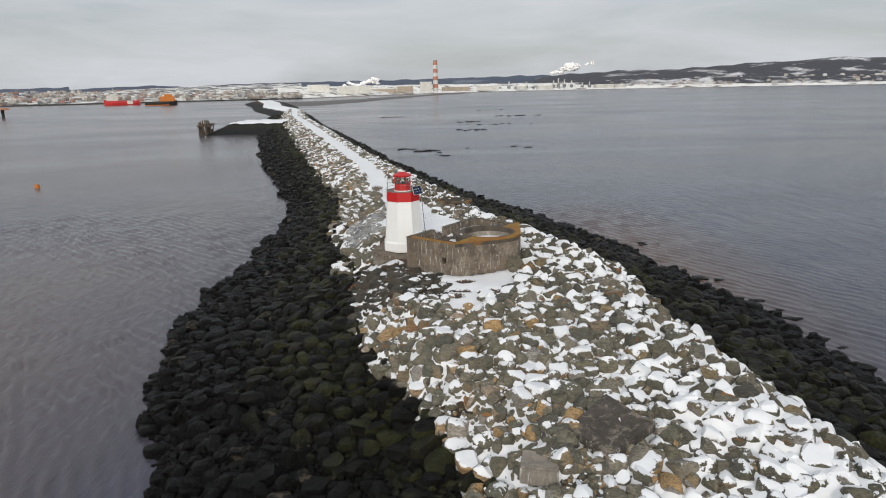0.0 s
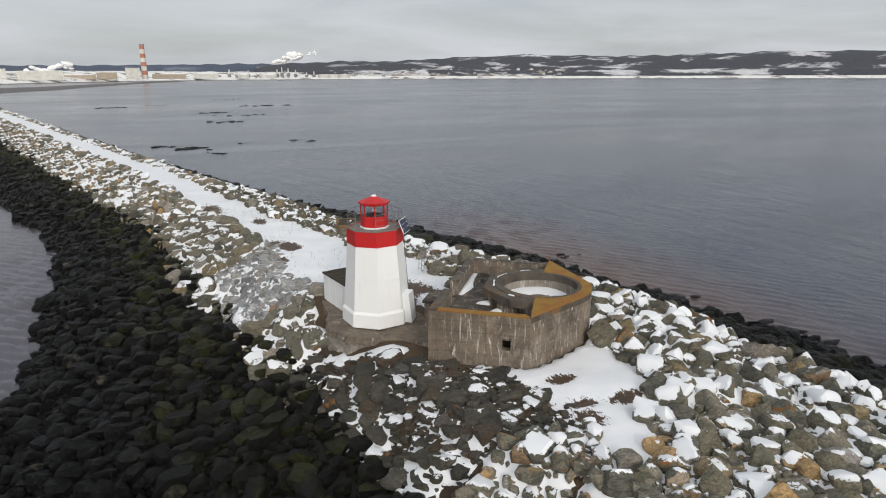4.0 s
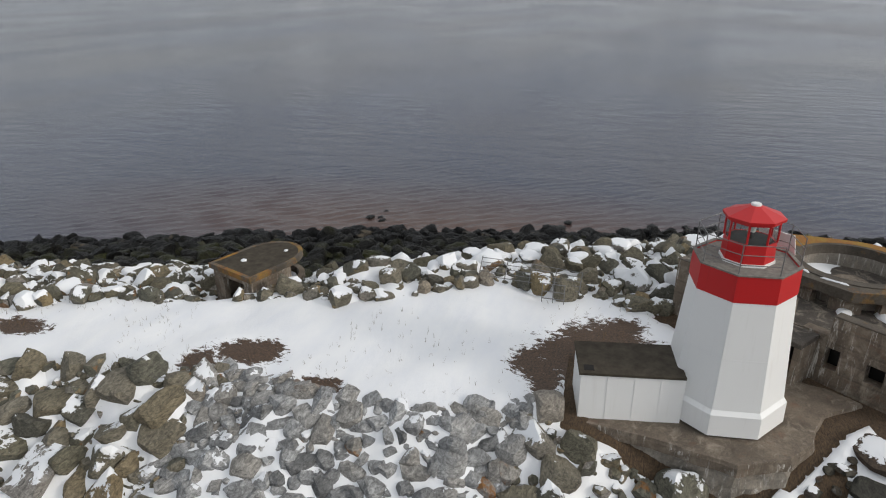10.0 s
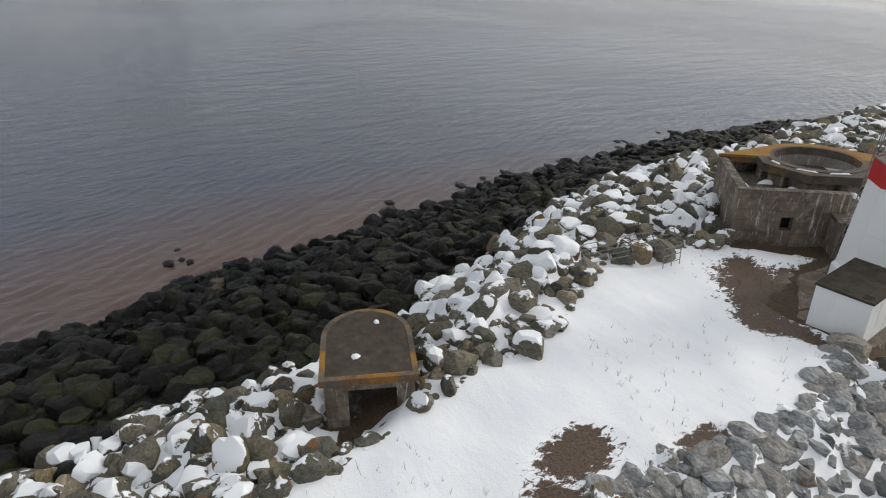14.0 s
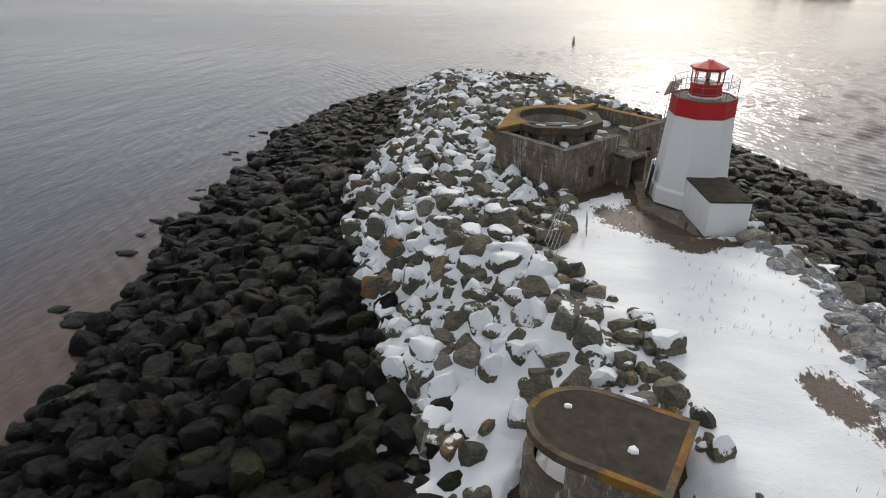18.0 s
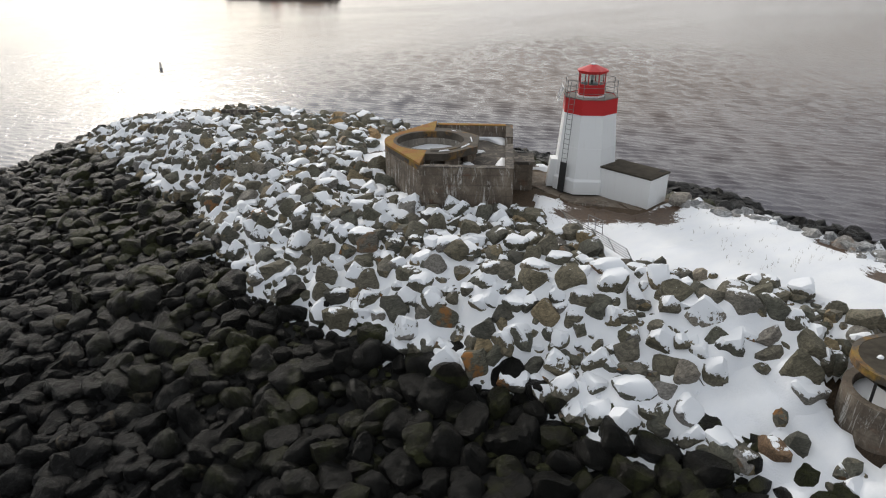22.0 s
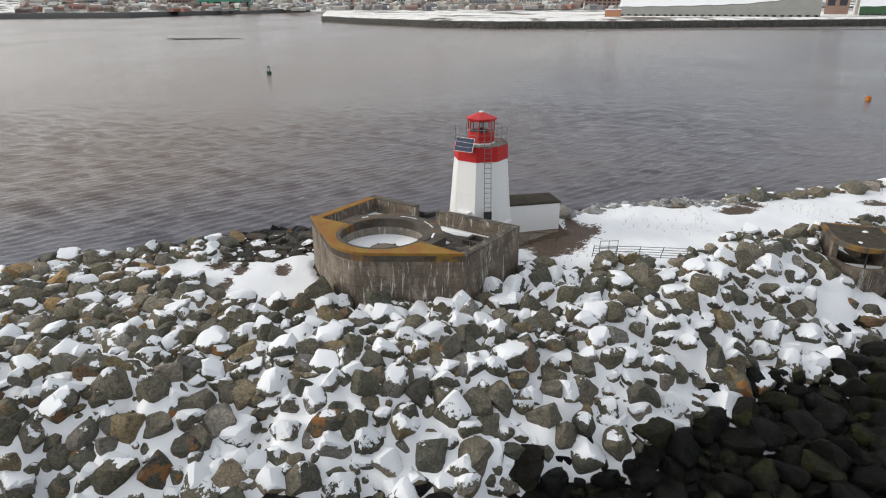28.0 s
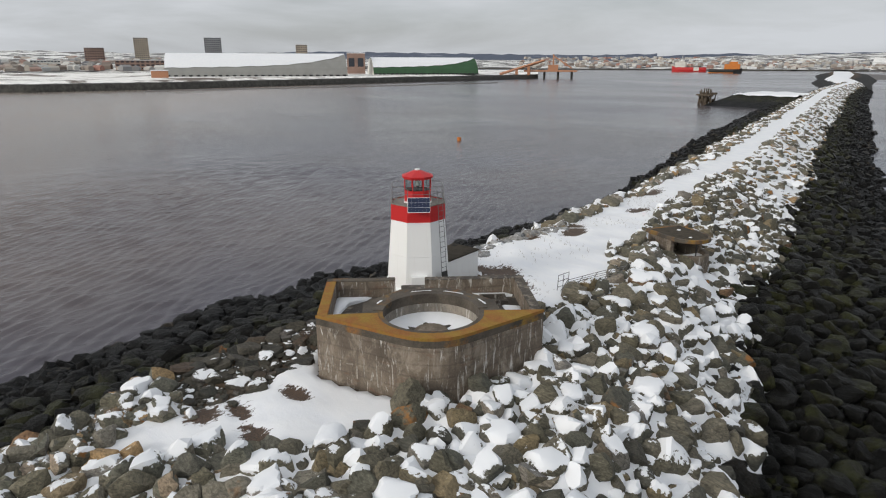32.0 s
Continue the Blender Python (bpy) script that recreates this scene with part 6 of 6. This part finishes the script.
def block(name, place, wide, deep, high, mat, storeys, bays, turn, label, base=5.0, roof=None, group="town buildings"):
    """A flat-roofed building with a window for each bay and storey on the two faces seen."""
    b = empty(name, (*place, base), turn)
    tagged(b, label, "building", group=group)
    part("wall", box(-wide / 2, -deep / 2, 0, wide / 2, deep / 2, high, 0.15), mat, b)
    part("roof", box(-wide / 2 - 0.3, -deep / 2 - 0.3, high, wide / 2 + 0.3, deep / 2 + 0.3, high + 0.8, 0.1), roof or M["snow"], b)
    zh = high * 0.42 / max(storeys, 1)
    if not storeys:
        return b
    wide_pane, deep_pane = (part("window", box(-px, -py, 0, px, py, zh, 0), M["pane"], b) for px, py in ((wide * 0.32 / bays, 0.1), (0.1, deep * 0.32 / bays)))
    for s in range(storeys):
        z = high * (s + 0.35) / storeys
        for k in range(bays):
            for src, x, y in ((wide_pane, -wide / 2 + wide * (k + 0.5) / bays, -deep / 2), (deep_pane, wide / 2, -deep / 2 + deep * (k + 0.5) / bays)):
                w = src if s == 0 and k == 0 else new("window", src.data)
                w.parent = b
                w.location = (x, y, z)
    return b


def facing(az):
    return -az


for az, d, w, h, mat, st, bays, lab in (
        (-72.0, 1500, 27, 48, "tan", 12, 7, "tan office tower above the town"), (-66.7, 1500, 34, 50, "slate", 13, 9, "grey slab tower above the town"),
        (-59.7, 1600, 26, 40, "tan", 9, 5, "pale tower block with banded windows"), (-75.3, 1450, 34, 27, "brick", 6, 8, "brown brick apartment building"),
        (-62.5, 1650, 60, 22, "slate", 4, 10, "long grey building behind the sheds"), (-78.6, 1300, 44, 14, "pale", 3, 9, "white commercial building with snowy roof"),
        (-71.5, 1120, 95, 14, "brick", 3, 14, "long red-brick warehouse with snowy roof"), (-82.5, 1250, 50, 16, "slate", 4, 9, "grey waterfront office block"),
        (-86.5, 1400, 40, 22, "tan", 5, 8, "tan flat-roofed town building"), (-90.5, 1500, 70, 16, "pale", 3, 12, "long white harbourside building"), (-94.0, 1550, 45, 20, "brick", 5, 8, "red-brick flat-roofed town building"),
        (-98.5, 1600, 36, 26, "tan", 6, 6, "tan flat-roofed town building"), (-107.5, 1400, 60, 12, "brick", 2, 10, "low brown harbour shed"), (-113.0, 1500, 50, 16, "slate", 3, 8, "grey flat-roofed harbour building"),
        (-55.2, 760, 20, 22, "brick", 1, 2, "rust-coloured conveyor tower between the sheds")):
    block("building", bearing(az, d, E32), w, w * 0.6, h, M[mat], st, bays, facing(az), lab, 16 if d > 1380 else 6)
block("storage_hut", bearing(-70.9, 640, E32), 14, 9, 6, M["loader"], 0, 2, 70, "small tan hut at the shed's end")

# houses of the town, too many to count
hv, hf = [], []


def house(x, y, z, w, d, h, turn):
    c, s = math.cos(turn), math.sin(turn)
    base = len(hv)
    for px, py, pz in ((-w, -d, 0), (w, -d, 0), (w, d, 0), (-w, d, 0), (-w, -d, h), (w, -d, h), (w, d, h), (-w, d, h), (-w, 0, h * 1.5), (w, 0, h * 1.5)):
        hv.append((x + c * px - s * py, y + s * px + c * py, z + pz))
    for q in ((0, 1, 5, 4), (2, 3, 7, 6), (1, 2, 6), (1, 6, 9), (1, 9, 5), (3, 0, 4), (3, 4, 8), (3, 8, 7), (4, 5, 9, 8), (6, 7, 8, 9)):
        hf.append(tuple(base + i for i in q))


m_house = Nodes("painted_house", 0.8)
m_house.color(m_house.ramp(m_house.rand(True), (0.0, (0.62, 0.61, 0.58)), (0.2, (0.34, 0.31, 0.27)), (0.4, (0.17, 0.13, 0.11)), (0.52, (0.60, 0.59, 0.56)), (0.65, (0.20, 0.21, 0.23)), (0.82, (0.44, 0.41, 0.36)), (1.0, (0.28, 0.13, 0.10))))
for _ in range(1100):
    az, d = rng.uniform(-118, -63), rng.uniform(1000, 2100)
    x, y = bearing(az, d, E32)
    house(x, y, 6 + max(0, d - 1100) * 0.028, rng.uniform(4, 9), rng.uniform(3, 5.5), rng.uniform(3, 6), rng.uniform(0, 3))
for _ in range(620):
    az, d = rng.uniform(-40, -12), rng.uniform(1740, 2500)
    x, y = bearing(az, d)
    house(x, y, 4 + max(0, d - 1750) * 0.036, rng.uniform(4, 9), rng.uniform(3, 5.5), rng.uniform(3, 5.5), rng.uniform(0, 3))
for _ in range(90):
    az, d = rng.uniform(14, 34), rng.uniform(3280, 3650)
    x, y = bearing(az, d)
    house(x, y, 10 + max(0, d - 3280) * 0.09, rng.uniform(6, 14), rng.uniform(5, 8), rng.uniform(5, 9), rng.uniform(0, 3))
houses = mesh_object("town_houses", hv, hf, m_house.mat)
tagged(houses, "crowd of small painted houses on the snowy slope", "houses", kind="stuff")
ridge("backdrop_city_slope", -122, -62, [(-122, 1500), (-112, 1180), (-98, 1330), (-90, 1200), (-80, 980), (-70, 960), (-62, 1000)], 5, [(-122, 52), (-112, 58), (-100, 54), (-92, 50), (-80, 46), (-70, 40), (-62, 34)], M["town_land"], "snowy city slope across the harbour", E32, depth=1200)
ridge("city_quay", -122, -97.5, [(-122, 1000), (-111, 950), (-98, 1250), (-97.5, 1290)], 6.0, [(-122, 6.2), (-97.5, 6.2)], M["black"], "black harbour quay wall", (32.3, 49.9), depth=60)
block("green_shed", bearing(-104.2, 1280, (32.3, 49.9)), 90, 30, 16, M["teal"], 1, 4, 104, "green-roofed port shed beside the crane", 6, M["teal"])
crane = empty("harbour_crane", (*bearing(-102.3, 1240, (32.3, 49.9)), 6))
tagged(crane, "dark blue port crane on the quay", "crane")
for dx in (-9, 9):
    for dy in (-8, 8):
        part("leg", box(dx - 1, dy - 1, 0, dx + 1, dy + 1, 26, 0.1), M["slate"], crane)
part("portal", box(-10, -9, 26, 10, 9, 29, 0.1), M["slate"], crane)
part("boom", box(-2, -34, 29, 2, 22, 31.5, 0.1), M["slate"], crane)
part("mast", tube([(0, 0, 31), (0, -2, 44)], 0.9), M["slate"], crane)

# ship loader at the wharf's end
loader = empty("ship_loader", (*bearing(-38.5, 800, E32), 0))
loader.rotation_euler = (0, 0, radians(38))
tagged(loader, "rust-orange ship loader on piles at the wharf's end", "ship loader")
part("deck", box(-32, -6, 8, 30, 6, 10, 0.2), M["loader"], loader)
for x in (-26, -8, 8, 24):
    part("pile", tube([(x, 0, -2), (x, 0, 8)], 1.6), M["revet"], loader)
part("cabin", box(-4, -5, 10, 8, 5, 16, 0.2), M["loader"], loader)
part("mast", tube([(2, 0, 16), (2, 0, 28)], 1.0), M["loader"], loader)
part("boom", tube([(2, 0, 26), (24, 0, 12)], 0.8), M["loader"], loader)
conv = empty("conveyor", (*bearing(-41.0, 790, E32), 4))
conv.rotation_euler = (0, 0, radians(41))
tagged(conv, "rust-orange conveyor gallery rising from the wharf", "conveyor")
part("gallery", tube([(-26, 0, 1), (26, 0, 17)], 1.5, 4), M["loader"], conv)
for x in (-6, 8):
    part("trestle", box(x - 1.6, -2, 0, x + 1.6, 2, 8 + x * 0.3, 0.1), M["loader"], conv)


# ---- refinery shore ----
stack = empty("power_station_stack", (*bearing(-0.55, 2500), 8))
tagged(stack, "tall red and white banded power station chimney", "chimney")
for k in range(8):
    part("band", prism(poly(10.0 - 0.3 * k, 14, 0), k * 13.9, (k + 1) * 13.9), M["faded_red"] if k % 2 else M["pale"], stack)
part("crown", prism(poly(8, 14, 0), 111.2, 114), M["slate"], stack)
for az, d, w, h, mat, lab in ((-10.6, 2150, 70, 30, "pale", "white turbine hall on the shore"), (-8.3, 2160, 55, 24, "pale", "white flat-roofed process building beside the turbine hall"), (-6.9, 2250, 60, 26, "pale", "white flat-roofed process building"), (-1.4, 2480, 44, 36, "pale", "white boiler house beside the chimney"),
                         (-3.2, 2500, 60, 22, "tan", "tan power station hall"), (1.2, 2600, 110, 16, "tan", "low tan industrial hall"), (-5.0, 2450, 90, 14, "tan", "tan flat-roofed industrial hall"), (4.0, 2850, 90, 18, "pale", "pale flat-roofed refinery building")):
    block("plant_building", bearing(az, d), w, w * 0.5, h, M[mat], 0, 6, facing(az), lab, 8, None, "plant buildings")
for az, h in ((5.0, 28), (5.8, 44), (6.4, 33), (7.3, 40), (7.9, 26), (9.6, 45), (10.0, 56), (10.5, 50), (11.1, 42), (12.0, 30), (12.6, 34), (3.2, 30)):
    tw = empty("refinery_tower", (*bearing(az, 3000), 8))
    tagged(tw, "thin grey refinery column on the far shore", "refinery column", group="refinery columns")
    part("column", tube([(0, 0, 0), (0, 0, h * 0.8)], 2.6, 8), M["pale"], tw)
    part("platform", prism(poly(7.5, 8, 0), h * 0.1, h * 0.4), M["slate"], tw)
for az in (4.4, 6.9, 8.6, 9.1, 13.4, 14.2, 15.1):
    tank = empty("storage_tank", (*bearing(az, 2960), 8))
    tagged(tank, "pale cylindrical oil tank on the far shore", "tank", group="oil tanks")
    part("shell", prism(poly(24, 20, 0), 0, 14), M["pale"], tank)
    part("lid", prism(poly(23, 20, 0), 14, 15), M["snow"], tank)


def plume(name, az, d, z, size, n, drift, label):
    bm = bmesh.new()
    for k in range(n):
        s = k / n
        x, y = bearing(az + drift * s, d)
        mtx = Matrix.Translation((x + rng.normal(0, size * 0.3), y, z + s * size * 1.2 + rng.normal(0, size * 0.28))) @ Matrix.Diagonal((size * rng.uniform(0.3, 0.8), size * 0.5, size * rng.uniform(0.2, 0.5), 1))
        bmesh.ops.create_icosphere(bm, subdivisions=2, radius=1.0, matrix=mtx)
    for v in bm.verts:
        v.co += Vector((noise.noise(v.co * 0.03), 0, noise.noise(v.co * 0.037 + Vector((9, 2, 4))))) * size * 0.4
    ob = part(name, bm, M["steam"], None, "", True)
    return tagged(ob, label, "steam", kind="stuff")


plume("steam_plume", 9.6, 3100, 78, 26, 16, 2.2, "white steam drifting from the refinery")
plume("steam_plume", 12.4, 3200, 112, 14, 7, 0.5, "small white puff of steam")
plume("steam_plume", -8.4, 2300, 30, 20, 14, 3.2, "low white steam over the plant")

# ---- ships, buoys and shoals ----
def hull(length, beam, deep, bow=0.22):
    bm = bmesh.new()
    n = 12
    rings = []
    for k in range(n + 1):
        s = k / n
        w = beam / 2 * min(1.0, (1 - s) / bow + 0.02, 0.75 + s * 4)
        sheer = deep * (1 + 0.25 * max(0, s - 0.75) * 4)
        x = (s - 0.5) * length
        rings.append([bm.verts.new((x, y, z)) for y, z in ((-w * 0.8, -0.5), (-w, deep * 0.5), (-w, sheer), (w, sheer), (w, deep * 0.5), (w * 0.8, -0.5))])
    for a, b in zip(rings, rings[1:]):
        for i in range(6):
            bm.faces.new((a[i], a[(i + 1) % 6], b[(i + 1) % 6], b[i]))
    bm.faces.new(rings[0])
    bm.faces.new(rings[-1][::-1])
    return bm


ship = empty("red_ship", (-644, 1321, 0), 200)
tagged(ship, "red coastguard ship with white superstructure at its berth", "ship")
part("hull", hull(66, 15, 9), M["shipred"], ship)
part("white_stripe", box(-20, -7.7, 2, -10, 7.7, 9.1, 0.1), M["pale"], ship)
part("superstructure", box(6, -6, 9, 27, 6, 19, 0.3), M["pale"], ship)
part("bridge", box(10, -6.5, 18, 20, 6.5, 22, 0.3), M["pale"], ship)
part("mast", tube([(14, 0, 22), (14, 0, 33)], 0.5), M["pale"], ship)
ship = empty("orange_ship", (-528, 1234, 0), 20)
tagged(ship, "supply ship with orange deckhouse and dark hull", "ship")
part("hull", hull(56, 14, 7), M["black"], ship)
part("boot_top", box(-29, -6.2, 0, 14, 6.2, 1.2, 0.1), M["orange"], ship)
part("deckhouse", box(-2, -6.3, 7, 24, 6.3, 16, 0.3), M["orange"], ship)
part("bridge", box(6, -6.0, 16, 20, 6.0, 20, 0.3), M["orange"], ship)
part("wheelhouse", box(8, -5, 20, 17, 5, 22.5, 0.3), M["pale"], ship)
part("mast", tube([(11, 0, 22), (11, 0, 30)], 0.4), M["pale"], ship)

barge = empty("dredging_barge", (-87, -228, 0), 134)
barge.scale = (0.85, 0.85, 0.85)
tagged(barge, "black dredging barge with crane and deckhouses alongside a tug", "barge")
part("hull", box(-8, -7, -0.6, 34, 7, 2.6, 0.3), M["black"], barge)
part("scow", hull(34, 10, 2.4, 0.15), M["black"], barge).matrix_basis = pose(-18, 3, 0, 0, 0, 180)
part("deckhouse", box(14, -4, 2.6, 26, 4, 5.0, 0.2), M["loader"], barge)
part("deckhouse_roof", box(13.5, -4.3, 5.0, 26.5, 4.3, 6.4, 0.2), M["slate"], barge)
part("container", box(-4, -3, 2.6, 1, 3, 5.4, 0.1), M["shipred"], barge)
part("container", box(6, -2, 2.6, 10, 2, 4.8, 0.1), M["loader"], barge)
part("tug_house", box(24, 6, 2.0, 31, 9, 4.8, 0.3), M["pale"], barge)
part("winch", box(30, -3, 2.6, 33.5, 3, 5.0, 0.1), M["black"], barge)
part("crane_cab", box(-11, -3, 2.4, -4.5, 3, 4.6, 0.1), M["iron"], barge)
part("crane_mast", tube([(-2.5, 0, 2), (-2.5, 0, 16)], 0.45), M["black"], barge)
part("crane_boom", tube([(-6, 0, 4), (-16, 0, 20)], 0.35), M["black"], barge)


def buoy(name, x, y, high, rad, mat, label):
    b = empty(name, (x, y, 0))
    tagged(b, label, "buoy")
    part("float", prism(poly(rad, 14, 0), -0.3, high * 0.35, 0.08), mat, b)
    for k in range(3):
        p, q = poly(rad * 0.75, 3, 30)[k], poly(rad * 0.3, 3, 30)[k]
        part("strut", tube([(*p, high * 0.33), (*q, high * 0.8)], 0.06), mat, b)
    part("top_mark", prism(poly(rad * 0.42, 10, 0), high * 0.78, high, 0.05), mat, b)
    return b


buoy("green_buoy", -160, 16, 2.4, 0.7, M["buoygreen"], "green channel buoy with a lattice top")
buoy("spar_buoy", 2, -44, 1.5, 0.3, M["slate"], "grey spar buoy in the sun's glitter")
can = empty("orange_buoy", (-97.5, 152.5, 0))
tagged(can, "weathered orange can buoy", "buoy")
part("float", prism(poly(0.55, 12, 0), -0.3, 0.8, 0.12), M["orange"], can)
part("eye", tube([(0, 0, 0.75), (0, 0, 1.05)], 0.08), M["iron"], can)


def shoal(x, y, rx, ry, n, size, label="dark rocks awash in the bay"):
    verts, faces, base = [], [], 0
    for _ in range(n):
        v, fc = ROUND[1][int(rng.integers(9))]
        s = size * rng.uniform(0.4, 1.1)
        verts.append(v * (s * 1.5, s, s * 0.55) + (x + rng.normal(0, rx), y + rng.normal(0, ry), -0.05))
        faces.append(fc + base)
        base += len(v)
    ob = new("rock_shoal", build_mesh("rock_shoal", np.concatenate(verts), np.concatenate(faces), M["weedy_bank"]))
    return tagged(ob, label, "rocks", kind="stuff")


for x, y, rx, ry, n, s in ((-13, 233, 2.0, 1.5, 9, 1.1), (-6, 226, 3.0, 2.5, 14, 1.3), (1, 210, 1.2, 2.0, 6, 1.1), (-38, 506, 5, 3, 9, 1.8), (-11, 533, 5, 2, 6, 1.2), (19, 415, 6, 4, 12, 1.7), (32, 385, 8, 3, 10, 1.4), (19, 335, 4, 3, 9, 1.4),
                      (47, 622, 6, 3, 6, 1.6), (58, 491, 9, 4, 12, 1.7), (10, 234, 0.8, 0.6, 3, 0.9), (26, 236, 1.4, 1.0, 6, 1.1), (31, 232, 0.9, 0.8, 4, 1.1), (36, 227, 0.4, 0.4, 2, 0.6)):
    shoal(x, y, rx, ry, n, s)
bar = new("rock_bar", build_mesh("rock_bar", ROUND[3][4][0] * (5, 38, 0.9) + (-350, -54, -0.1), ROUND[3][4][1], M["revet"]))
tagged(bar, "long low bar of dark rock awash at low tide", "rocks")
for x, y in ((31.5, 58), (32.2, 50), (29.0, 68), (33.5, 38), (34.5, 30), (27.5, 84)):
    shoal(x, y, 0.9, 1.6, 4, 0.75, "weedy rocks standing out of the shallows")

# ---- side spur with its old pile dolphin ----
sp_x, sp_y = np.arange(-128, -83, 1.5), np.arange(318, 392, 1.5)


def spur_height(x, y):
    d = np.minimum.reduce([(x + 122) * 0.55, (y - 334) * 0.5 + 0.15 * (x + 122) * 0.0, (388 - y) * 0.4])
    return np.minimum(d, 5.4) + 0.15 * wob(x, y, 0.7, 3)


spv, spf = grid_mesh(sp_x, sp_y, lambda x, y: np.maximum(spur_height(x, y), -1.2))
tagged(new("spur_ground", build_mesh("spur_ground", spv, spf, M["weedy_bank"])), "dark stone spur off the breakwater", "breakwater", kind="structure")
spv, spf = grid_mesh(sp_x, sp_y, lambda x, y: np.where(spur_height(x, y) > 4.4, spur_height(x, y) + 0.3 + 0.35 * wob(x, y, 0.9, 5), -3))
spf = spf[(spv[:, 2] > 0)[spf].all(axis=1)]
tagged(new("spur_snow", build_mesh("spur_snow", spv, spf, M["snow"])), "snow on the spur's flat top", "snow", kind="stuff")
dolphin = empty("pile_dolphin", (-124.5, 341, 0))
tagged(dolphin, "ruined cluster of weathered timber piles", "mooring dolphin")
for k in range(26):
    x, y = rng.normal(0, 2.0), rng.normal(0, 2.6)
    part("pile", tube([(x, y, -1.5), (x * 0.8 + rng.normal(0, 0.9), y * 0.8 + rng.normal(0, 0.9), 8.8 - 0.9 * math.hypot(x, y) + rng.uniform(-1.0, 0.8))], rng.uniform(0.25, 0.42), 6), M["timber"], dolphin)
for k in range(6):
    y = -3 + k * 1.2
    part("cross_timber", tube([(-3.5, y, rng.uniform(3.5, 6)), (4, y + rng.normal(0, 1), rng.uniform(3.5, 6.5))], 0.3, 5), M["timber"], dolphin)
